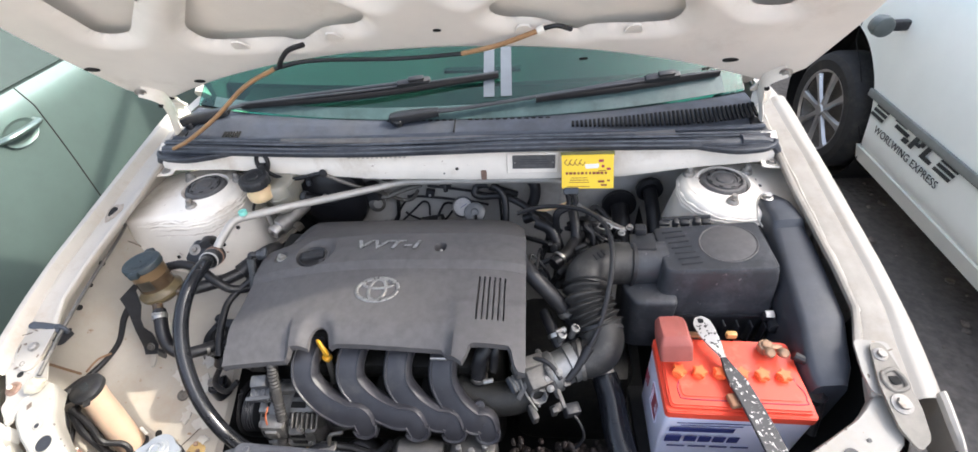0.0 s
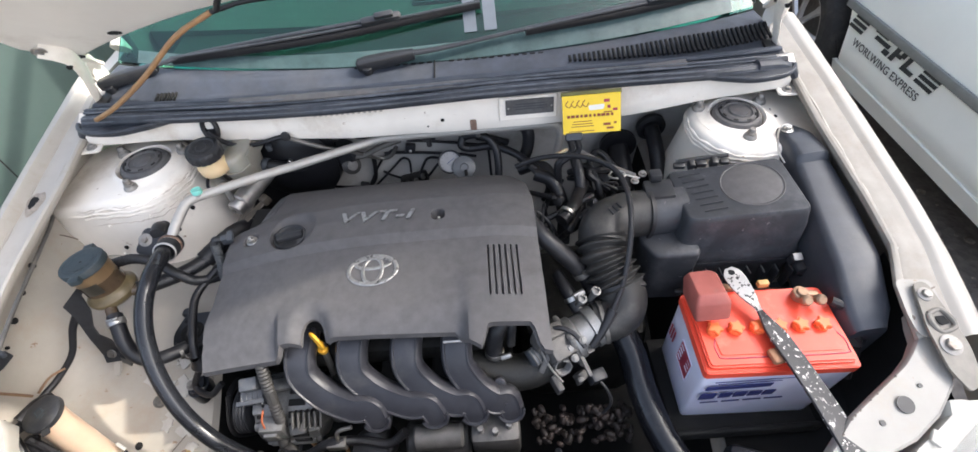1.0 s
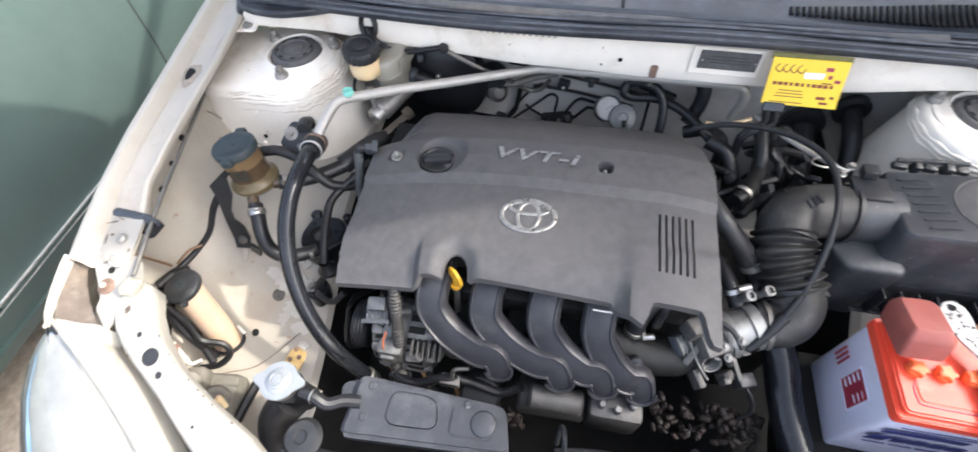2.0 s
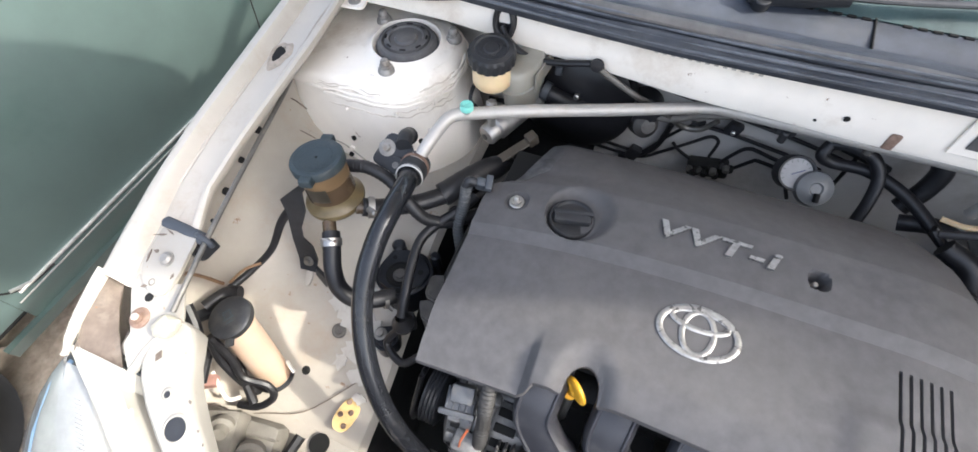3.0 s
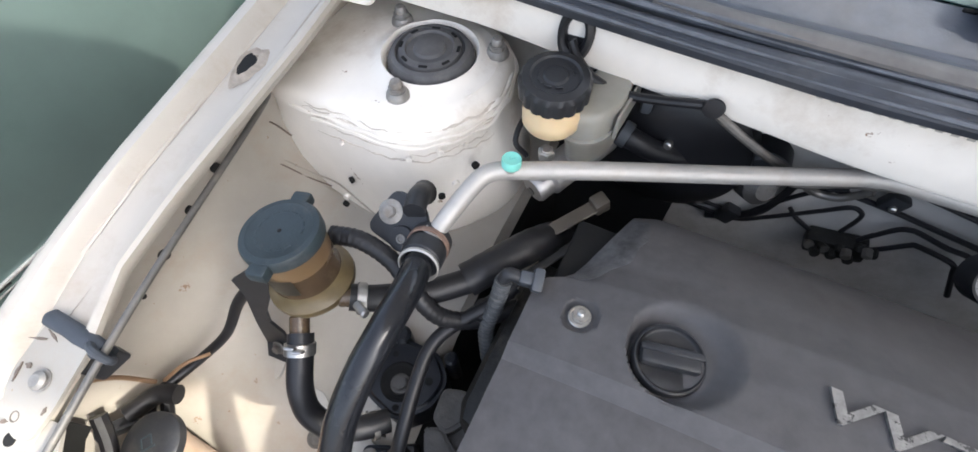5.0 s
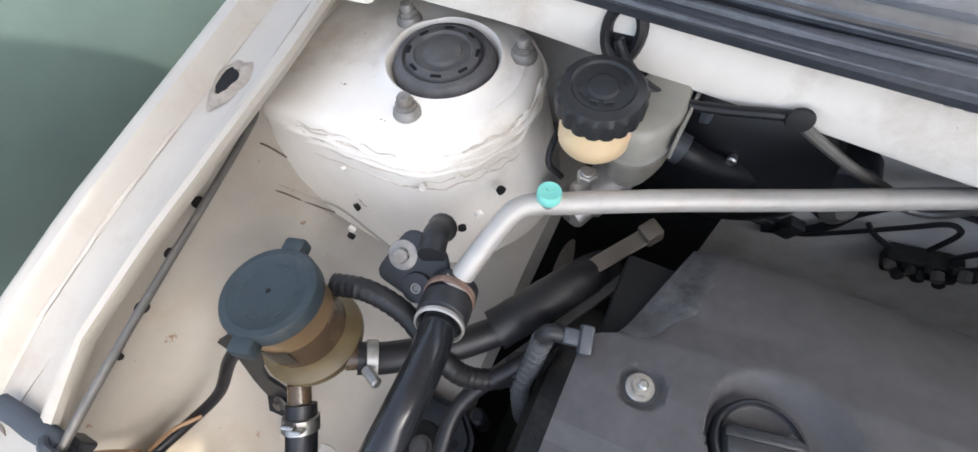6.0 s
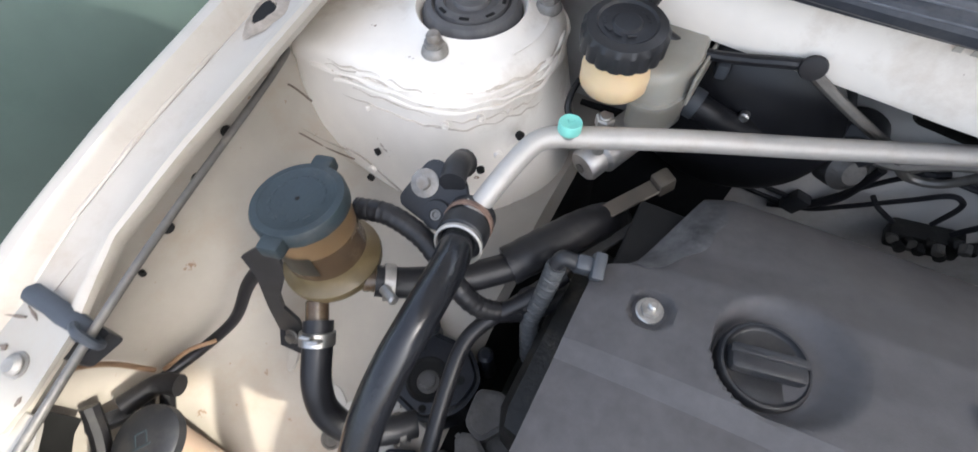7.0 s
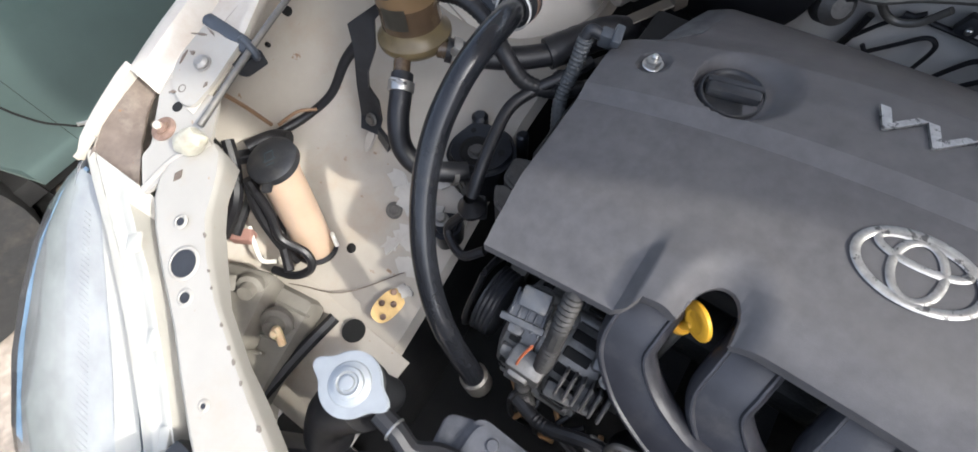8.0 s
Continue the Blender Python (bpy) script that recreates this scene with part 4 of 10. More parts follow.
inner = part("inner_frame", inner_frame(), HOOD_PAINT, bonnet, "dusty cream inner frame with cut-out pockets", 60)
for x, y in ((0.385, 0.258), (0.185, 0.278), (-0.175, 0.278), (-0.375, 0.262)):   # welded tabs
    part("tab", moved(prism(rounded([(-0.018, -0.012), (0.018, -0.012), (0.010, 0.018), (-0.010, 0.018)], 3, 0.008), -0.002, 0.002), HOOD @ pose(x, y, 0.026, 0, 0, 0)), HOOD_PAINT, inner)
for x, y, r in ((0.72, 0.24, 0.013), (0.69, 0.069, 0.012), (0.56, 0.135, 0.010), (-0.296, 0.149, 0.007), (-0.585, 0.157, 0.012), (-0.70, 0.051, 0.012), (-0.552, 0.113, 0.007), (-0.014, 0.277, 0.006)):
    q = inner_at(x, y, 1.02)
    mm = Matrix.Translation(q) @ HOOD.to_3x3().to_4x4()
    part("drain_hole", lathe([(0, -0.0012), (r, -0.0012), (r, 0.001), (0, 0.001)], mm @ Matrix.Diagonal((1.3, 0.7, 1, 1)), 16), SHADE, inner)
for s in (-1, 1):   # hinges
    h = part("hinge", join(prism(rounded([(-0.014, -0.05), (0.014, -0.05), (0.020, 0.02), (0.006, 0.07), (-0.016, 0.05)], 4, 0.012), -0.003, 0.003, pose(s * 0.705, 0.225, 0.995, 90, 0, 90 + s * 8)),
                           tube([(s * 0.70, 0.235, 0.955), (s * 0.705, 0.225, 0.99), (s * 0.712, 0.205, 1.02), (s * 0.70, 0.18, 1.055)], 0.010, 8, 5, 0.5),
                           prism(rounded([(-0.016, -0.05), (0.016, -0.05), (0.014, 0.06), (-0.014, 0.06)], 3, 0.01), -0.002, 0.003, pose(s * 0.70, 0.195, 1.072, -HOOD_ANGLE))), BAY_PAINT, car, "cream steel bonnet hinge")
    arm = part("hinge_arm", tube([(s * 0.700, 0.134, 1.124), (s * 0.684, 0.145, 1.108), (s * 0.674, 0.155, 1.088), (s * 0.680, 0.165, 1.055), (s * 0.696, 0.175, 1.015), (s * 0.708, 0.182, 0.978)], lambda k: 0.019 - 0.007 * k, 10, 5, 0.22, (1, 0, 0)), BAY_PAINT, h, "curved cream hinge arm")
    part("arm_bolt", hexbolt(aim((s * 0.698, 0.130, 1.119), (s * 0.66, 0.0, 1.05)), 0.0075, 0.005, 0.012), STEEL, arm)
    part("arm_hole", rod(0.005, 0.008, aim((s * 0.678, 0.146, 1.080), (s * 0.66, 0.0, 1.05)), 12), SHADE, arm)
    part("hinge_pin", rod(0.009, 0.02, pose(s * 0.71 - 0.01, 0.228, 0.99, 0, 90)), STEEL, h)
    part("hinge_bolt", hexbolt(HOOD @ pose(-s * 0.70, 0.06, 0.015, 180), 0.008, 0.006), STEEL, h)

# the washer hose under the bonnet
hose_pts = [(-0.665, 0.095, 0.990), (-0.60, 0.083, 1.022), (-0.50, 0.070, 1.084), (-0.405, 0.068, 1.152), (-0.332, 0.078, 1.184), (-0.254, 0.090, 1.193), (-0.075, 0.092, 1.190), (0.053, 0.088, 1.197), (0.128, 0.078, 1.215), (0.205, 0.060, 1.246)]
wh = solo("washer_hose", tube(hose_pts[:5], 0.0045, 8, 8), TAPE, "thin brown-taped washer hose hanging under the bonnet", "hose")
part("hose_run", tube(hose_pts[4:8], 0.0042, 8, 8), RUBBER, wh, "black rubber hose")
part("hose_end", tube(hose_pts[7:], 0.0048, 8, 8), TAPE, wh)
part("clamp", tube([(0.200, 0.061, 1.244), (0.212, 0.06, 1.249)], 0.0075, 8, 2), CARD_WHITE, wh)
part("black_tail", tube([(0.208, 0.06, 1.248), (0.235, 0.061, 1.252), (0.262, 0.075, 1.240)], 0.0045, 8, 6), RUBBER, wh)
part("branch", tube([(-0.322, 0.078, 1.186), (-0.306, 0.070, 1.206), (-0.282, 0.062, 1.226), (-0.245, 0.056, 1.238)], 0.005, 8, 6), RUBBER, wh)


def on_screen(x, v, up):
    return Vector(screen(x, v)) + Vector((0, -0.5, 0.85)) * up


def wiper(pivot, mid, joint, bl0, bl1, thick, label):
    """Arm over three points to the blade's joint, and a blade between two spots (x, v) on the glass."""
    jt = on_screen(*joint, 0.026)
    w = part("wiper", tube([Vector(pivot), Vector(pivot).lerp(Vector(mid), 0.4) + Vector((0, 0, 0.004)), Vector(mid), jt], lambda k: thick - (thick - 0.0065) * min(1, k * 1.4), 10, 8, 0.55), BLACK, car, label)
    part("wiper_pivot", join(rod(0.012, 0.03, Matrix.Translation(pivot) @ pose(0, 0, -0.028, 20), 18), moved(loft([[(a * w2, b * h2, z) for a, b in rounded([(-1, -1), (1, -1), (1, 1), (-1, 1)], 3, 0.6)] for w2, h2, z in ((0.005, 0.006, -0.022), (0.013, 0.010, -0.018), (0.016, 0.012, 0.0), (0.014, 0.012, 0.05), (0.010, 0.009, 0.10))]), aim(pivot, mid))), BLACK, w)
    c = on_screen((bl0[0] + bl1[0]) / 2, (bl0[1] + bl1[1]) / 2, 0.017)
    part("blade", tube([on_screen(*bl0, 0.014), c, on_screen(*bl1, 0.014)], 0.006, 8, 8, 1.6), RUBBER, w, "rubber wiper blade")
    part("blade_frame", tube([on_screen(*bl0, 0.022), c + Vector((0, 0, 0.012)), on_screen(*bl1, 0.022)], 0.0045, 8, 8, 0.6), BLACK, w)
    part("bridge", box(0.085, 0.018, 0.020, Matrix.Translation(jt) @ pose(0.02, 0, -0.002, 25, -3, 8), 0.006), BLACK, w)
    part("bridge_cap", box(0.040, 0.014, 0.010, Matrix.Translation(jt) @ pose(0.028, -0.004, 0.010, 25, -3, 8), 0.004), BLACK, w)


wiper((-0.683, 0.209, 1.004), (-0.48, 0.262, 1.028), (-0.12, 0.095), (-0.56, 0.006), (0.11, 0.118), 0.010, "black wiper arm resting on the windscreen")
wiper((-0.135, 0.196, 1.004), (0.05, 0.215, 1.018), (0.48, 0.060), (0.20, 0.040), (0.64, 0.050), 0.013, "black wiper arm with a thick pivot end")

# ---- outer front: headlamp, bumper ----
LAMP_INNER = lin([-0.84, -0.763, -0.672, -0.61, -0.554, -0.522, -0.497], [0.44, 0.475, 0.548, 0.622, 0.698, 0.752, 0.788])
for s in (-1, 1):
    def lamp_ring(y, grow):
        k = (y + 0.46) / -0.34
        xo = np.interp(y, [-0.84, -0.763, -0.706, -0.665, -0.617, -0.56, -0.50, -0.44], [0.66, 0.745, 0.792, 0.812, 0.830, 0.836, 0.818, 0.804])
        xi = LAMP_INNER(y)
        zt = np.interp(y, [-0.84, -0.763, -0.671, -0.603, -0.55, -0.50, -0.44], [0.655, 0.70, 0.745, 0.778, 0.802, 0.822, 0.846])
        pts = [(xi, zt), ((xi + xo) / 2, zt + 0.004), (xo - 0.025, zt - 0.006), (xo - 0.008, zt - 0.022), (xo + 0.004, zt - 0.06), (xo + 0.012, zt - 0.12), (xo - 0.03, zt - 0.155), (xi, zt - 0.16)]
        cx, cz = (xi + xo) / 2, zt - 0.08
        return [(s * (cx + (x - cx) * grow), y, cz + (z - cz) * grow) for x, z in pts]

    lamp = part("headlamp", loft([lamp_ring(y, 1.0) for y in (-0.490, -0.496, -0.506, -0.54, -0.57, -0.61, -0.66, -0.71, -0.76, -0.80, -0.84)]), LENS, car, "clear headlamp with the sky's reflection coloured into its edge")
    lamp.visible_shadow = False
    part("reflector", loft([lamp_ring(y, 0.80) for y in (-0.52, -0.54, -0.58, -0.62, -0.68, -0.73, -0.79)]), mat("lamp_silver", (0.33, 0.33, 0.32), 0.45, metal=0.25, vary=0.25, scale=14), lamp, "silver reflector bowl")
    for k, (a, b) in enumerate(((0.06, 0.24), (0.40, 0.55), (0.80, 1.0))):   # inner bezel steps, the last tinted blue for the sky's reflection
        rows = [lamp_ring(y, 0.93) for y in (-0.515, -0.55, -0.60, -0.65, -0.70, -0.76)]
        part("bezel", sheet(lambda r, q: Vector(rows[r][0]).lerp(Vector(rows[r][2]), q) + Vector((0, 0, -0.006 - 0.004 * k)), range(6), [a, (a + b) / 2, b], 0.003), (FRAME_CREAM, mat("grey_lamp_bezel", (0.34, 0.35, 0.345), 0.35, metal=0.3, vary=0.15, scale=30), mat("lamp_edge_reflection", (0.25, 0.37, 0.50), 0.3, metal=0.3, vary=0.25, scale=18))[k], lamp)
    flutes = []
    for i in range(44):   # moulded flutes across the grey step
        r = 1.0 + 3.6 * i / 43
        p0, p1 = rows[int(r)], rows[min(5, int(r) + 1)]
        ends = [Vector(p0[0]).lerp(Vector(p0[2]), q).lerp(Vector(p1[0]).lerp(Vector(p1[2]), q), r - int(r)) + Vector((0, 0, -0.005)) for q in (0.43, 0.52)]
        flutes.append(tube([tuple(ends[0]), tuple(ends[1])], 0.0008, 5, 1))
    part("flutes", join(*flutes), bpy.data.materials["lamp_silver"], lamp, "fine moulded flutes")
    HX, HZ = lin([-0.82, -0.672, -0.61, -0.554, -0.522], [0.445, 0.530, 0.598, 0.665, 0.722]), lin([-0.82, -0.672, -0.61, -0.554, -0.50], [0.668, 0.748, 0.776, 0.802, 0.824])
    part("lamp_housing", sheet(lambda y, k: (s * (HX(y) - 0.032 + (LAMP_INNER(y) + 0.018 - HX(y) + 0.032) * k), y, HZ(y) + [-0.03, 0.004, 0.0035, -0.003, -0.0045, -0.003, -0.004, -0.006][round(k * 7)]), [-0.80 + 0.0175 * i for i in range(18)], [i / 7 for i in range(8)], 0.002), FRAME_CREAM, lamp, "cream-grey plastic lamp rim")
    tabs = [(-0.545, 0.016), (-0.60, 0.010), (-0.655, 0.012)]
    for y, w in tabs:   # moulded clips along the rim
        part("rim_clip", box(0.020, w, 0.006, pose(s * (HX(y) - 0.010), y, HZ(y) + 0.004, 18, 0, s * 48), 0.002), FRAME_CREAM, lamp)


def bumper(u, k):
    a = u * 1.2
    x, y = 0.80 * math.sin(a) / math.sin(1.2), -0.98 + 0.46 * (abs(u) ** 2.6)
    return (x * (1 - 0.02 * k), y + 0.03 * (1 - math.sin(math.pi * min(1, k))), 0.22 + 0.33 * k)


part("front_bumper", sheet(bumper, [-1 + i / 16 for i in range(33)], [0, 0.2, 0.4, 0.6, 0.8, 1.0], 0.004, (0, 1, 0)), PAINT, car, "white front bumper")


# ---- engine ----
engine = thing("engine", "greasy four-cylinder engine with a black plastic intake manifold", "engine", (-0.11, -0.15, 0.3))
part("block", span(-0.36, 0.12, -0.28, -0.03, 0.30, 0.74, 0.03), GREASE, engine)
part("head", span(-0.37, 0.14, -0.27, -0.04, 0.72, 0.80, 0.012), GREASE, engine)
part("gearbox", join(span(0.14, 0.42, -0.26, 0.0, 0.28, 0.60, 0.05), rod(0.11, 0.2, pose(0.14, -0.13, 0.45, 0, 90), 24, 0.02)), GREASE, engine)
part("timing_case", span(-0.43, -0.355, -0.25, -0.05, 0.34, 0.78, 0.025), GREASE, engine)
# added near-black sheet that keeps the bay dark below the engine
solo("bay_floor_black", sheet(lambda x, y: (x, y, 0.22 + 0.02 * noise.noise((x * 4, y * 4, 0))), [-0.7 + 0.1 * i for i in range(15)], [-0.9 + 0.1 * i for i in range(12)], 0.01), SHADE, "near-black sheet standing in for the dark below the engine", "tray", kind="structure")

RUN_X = (-0.242, -0.153, -0.060, 0.026)
RUN_END = ((-0.124, -0.404), (-0.024, -0.404), (0.044, -0.402), (0.106, -0.400))
manifold = part("intake_manifold", join(span(-0.30, 0.10, -0.32, -0.26, 0.68, 0.735, 0.02), tube([(0.04, -0.335, 0.695), (0.10, -0.352, 0.685), (0.16, -0.350, 0.690), (0.215, -0.322, 0.712)], lambda k: 0.027 + 0.006 * math.sin(k * 3.1), 20, 6)), GREASE, engine, "dark intake manifold plenum")
LIPPED = [(-0.96, -0.3), (-1.0, 0.1), (-0.95, 0.45), (-0.84, 0.68), (-0.76, 0.80), (-0.69, 0.80), (-0.63, 0.69), (-0.4, 0.72), (0, 0.76), (0.4, 0.72), (0.63, 0.69), (0.69, 0.80), (0.76, 0.80), (0.84, 0.68), (0.95, 0.45), (1.0, 0.1), (0.96, -0.3), (0.6, -1), (-0.6, -1)]


def duct(line, half, thick, steps=7):
    """A moulded runner: a flat-topped section with raised lips along both edges."""
    pts, rings, side = smooth_line(line, steps), [], Vector((1, 0, 0))
    n = len(pts)
    for i, q in enumerate(pts):
        d = (pts[min(i + 1, n - 1)] - pts[max(i - 1, 0)]).normalized()
        side = (side - d * side.dot(d)).normalized()
        top = d.cross(side) if d.cross(side).z > 0 else side.cross(d)
        k = i / (n - 1)
        rings.append([q + side * half(k) * a + top * thick(k) * b for a, b in LIPPED])
    return loft(rings)


for x0, (x1, y1), up in zip(RUN_X, RUN_END, (0.031, 0.029, 0.024, 0.018)):
    dx = x1 - x0
    line = [(x0, -0.262, 0.785), (x0, -0.305, 0.786), (x0 - 0.004, -0.336, 0.775), (x0 - 0.003, -0.358, 0.752), (x0 + 0.12 * dx, -0.374, 0.722 + 0.3 * up), (x0 + 0.33 * dx, -0.388, 0.700 + 0.5 * up), (x0 + 0.66 * dx, -0.402, 0.680 + 0.8 * up), (x0 + 0.90 * dx, y1, 0.672 + up), (x1, y1 - 0.012, 0.656 + up), (x1 + 0.002, y1 - 0.018, 0.640 + up)]
    run = part("runner", duct(line, lin([0, 0.3, 0.5, 0.7, 0.9, 1], [0.0268, 0.0272, 0.0280, 0.0275, 0.0230, 0.0195]), lambda k: 0.021), RUNNER, engine, "thick curved black intake runner")
    ring = []
    d = (Vector(line[9]) - Vector(line[7])).normalized()
    s = (Vector((1, 0, 0)) - d * d.x).normalized()
    up_n = d.cross(s) if d.cross(s).z > 0 else s.cross(d)
    for i in range(15):   # the moulded lip closes round the end
        a = radians(-8 + 196 * i / 14)
        ring.append(Vector(line[8]) + s * 0.0215 * math.cos(a) + d * (0.018 * math.sin(a)) + up_n * 0.014)
    part("end_rim", tube(ring, 0.0036, 6, 2), RUNNER, run)
    part("boss", join(rod(0.010, 0.014, Matrix.Translation((x0 + 0.30 * dx + 0.040, -0.376, 0.706)) @ pose(0, 0, 0, 48), 18), rod(0.004, 0.016, Matrix.Translation((x0 + 0.30 * dx + 0.040, -0.376, 0.706)) @ pose(0, 0, 0, 48), 12)), RUNNER, run)
    # near-black block standing in for the shade between runners
    part("gap_shade", prism([(x0 + 0.030, -0.40), (x0 + 0.062, -0.40), (x0 + 0.062, -0.30), (x0 + 0.030, -0.30)], 0.640, 0.70), SHADE, run)
part("peep_tab", box(0.030, 0.004, 0.012, pose(0.020, -0.350, 0.812, 25), 0.001, 1), STEEL, engine)
part("guide_tube", tube([(-0.213, -0.36, 0.60), (-0.212, -0.325, 0.74), (-0.211, -0.318, 0.775)], 0.006, 10, 4), DARKSTEEL, engine)
dip = thing("dipstick", "yellow plastic oil dipstick loop in its tube", "dipstick", (-0.211, -0.318, 0.77))
DN = Vector((-0.209, -0.326, 0.804))
D = aim(DN, DN + Vector((-0.65, -0.73, -0.02)))
part("loop", lathe([(0, -0.003), (0.019, -0.003), (0.0215, -0.0015), (0.022, 0), (0.0215, 0.0015), (0.019, 0.003), (0.013, 0.0032), (0.011, 0.002), (0, 0.002)], D @ Matrix.Diagonal((0.82, 0.98, 1, 1)), 32), DIP_YELLOW, dip)
part("stem", rod(0.0055, 0.030, aim((-0.213, -0.319, 0.764), (-0.2085, -0.3245, 0.790)), 12), DIP_YELLOW, dip)
part("collar", rod(0.009, 0.012, pose(-0.213, -0.319, 0.758, 10), 16), DIP_YELLOW, dip)

# the plastic cover
CV_Y = ([-0.42, -0.40, -0.375, -0.352, -0.335, -0.31, -0.26, -0.20, -0.186, -0.171, -0.13, -0.09, -0.05, -0.02, 0.005, 0.02],
        [0.800, 0.815, 0.822, 0.832, 0.848, 0.862, 0.8710, 0.8758, 0.8762, 0.8860, 0.8885, 0.884, 0.868, 0.852, 0.838, 0.828])
cv_back = lin([-0.408, -0.394, -0.383, -0.378, -0.344, -0.2, 0.0, 0.13, 0.15, 0.172, 0.182], [-0.106, -0.098, -0.094, -0.082, 0.014, 0.022, 0.022, 0.014, 0.0, -0.035, -0.16])
SLOTS = [0.0885 + 0.0098 * i for i in range(6)]
OIL, DISH, BOLT, PEEP = (-0.2775, -0.1345), (-0.2690, -0.1265), (-0.356, -0.128), (0.003, -0.136)


def cv_front(x):
    y = lin([-0.41, -0.272, -0.264, -0.258, -0.225, -0.18, 0.028, 0.052, 0.07, 0.182], [-0.358, -0.357, -0.354, -0.343, -0.341, -0.340, -0.347, -0.372, -0.383, -0.392])(x)
    if abs(x + 0.206) < 0.021:
        y = max(y, -0.340 + 0.032 * math.sqrt(max(0, 1 - ((x + 0.206) / 0.021) ** 2)))
    if 0.072 < x < 0.160:
        y = max(y, -0.392 + 0.044 * min(1, 4.5 * min(x - 0.072, 0.160 - x) / 0.044) ** 0.6)
    return y


def cv_z(x, y):
    z = float(np.interp(y, *CV_Y))
    z -= 0.054 * max(0.0, (-0.05 - x) / 0.355) ** 2.2 * (1 - 0.35 * max(0, min(1, (-0.25 - y) / 0.1))) * (1 - 0.75 * max(0, min(1, (y + 0.06) / 0.07)))
    z -= 0.016 * max(0.0, (x - 0.08) / 0.1) ** 2
    if x > 0.036:   # the right end carries on as a plane of its own
        z += (float(np.interp(y, [-0.42, -0.38, -0.31, -0.26], [0.848, 0.857, 0.868, 0.8745])) - float(np.interp(y, *CV_Y))) * min(1.0, (x - 0.036) / 0.016) * (1 if y < -0.26 else 0)
    edge = (x + 0.383) * 0.962 - (y + 0.095) * 0.273   # distance in from the slanting rear shoulder
    if y > -0.094 and edge < 0.030:
        z -= 0.015 * (1 - max(0.0, edge) / 0.030) ** 1.3 * min(1.0, (y + 0.094) / 0.014)
    if x < -0.262 and y < -0.29:   # the left end drops lower at its front
        z -= 0.012 * min(1.0, (-0.262 - x) / 0.010) * min(1.0, (-0.29 - y) / 0.03)
    d = math.hypot(x + 0.218, (y + 0.322) * 0.85)
    if d < 0.055:   # the dome over the dipstick
        z += 0.005 * (1 - (d / 0.055) ** 2)
    e = math.hypot((x + 0.206) / 0.023, max(0.0, y + 0.340) / 0.032)
    if 0.9 < e < 1.9 and y < -0.27:   # the edge rolls down into the dipstick hole
        z -= 0.016 * ((1.9 - max(1.0, e)) / 0.9) ** 2
    near, far = math.hypot(x - OIL[0], y - OIL[1]) - 0.0312, 0.0465 - math.hypot(x - DISH[0], y - DISH[1])
    if far > 0:   # the dish round the oil filler, wider behind it
        k = 1.0 if near <= 0 else far / (far + near)
        z -= 0.015 * k * k * (3 - 2 * k)
    for (cx, cy), r0, r1, dep in ((BOLT, 0.0125, 0.0165, 0.006), (PEEP, 0.0105, 0.0125, 0.022)):
        d = math.hypot(x - cx, y - cy)
        if d < r1:
            z -= dep * min(1.0, (r1 - d) / (r1 - r0))
    if -0.302 < y < -0.206 and any(abs(x - q) < 0.0016 for q in SLOTS):
        z -= 0.012
    return z


cx_list = sorted(set([-0.405 + 0.006 * i for i in range(98)] + [q + e for q in SLOTS for e in (-0.0018, -0.0014, 0.0014, 0.0018)] + [o[0] + e for o in (OIL, BOLT, PEEP) for e in (-0.0125, -0.0095, -0.004, 0.004, 0.0095, 0.0125)] + [-0.394, -0.383, -0.378, -0.344] + [-0.384 + 0.003 * i for i in range(20)] + [-0.275 + 0.003 * i for i in range(32)] + [OIL[0] - 0.056 + 0.0028 * i for i in range(47)]))
cx_list = [x for x in cx_list if x <= 0.1785]
cy_fix = sorted(set([-0.3025, -0.3015, -0.2065, -0.2055, -0.186, -0.171] + [-0.40 + 0.008 * i for i in range(53)] + [-0.1255, -0.1285, -0.134, -0.142, -0.1475, -0.1505] + [OIL[1] - 0.056 + 0.0028 * i for i in range(47)]))


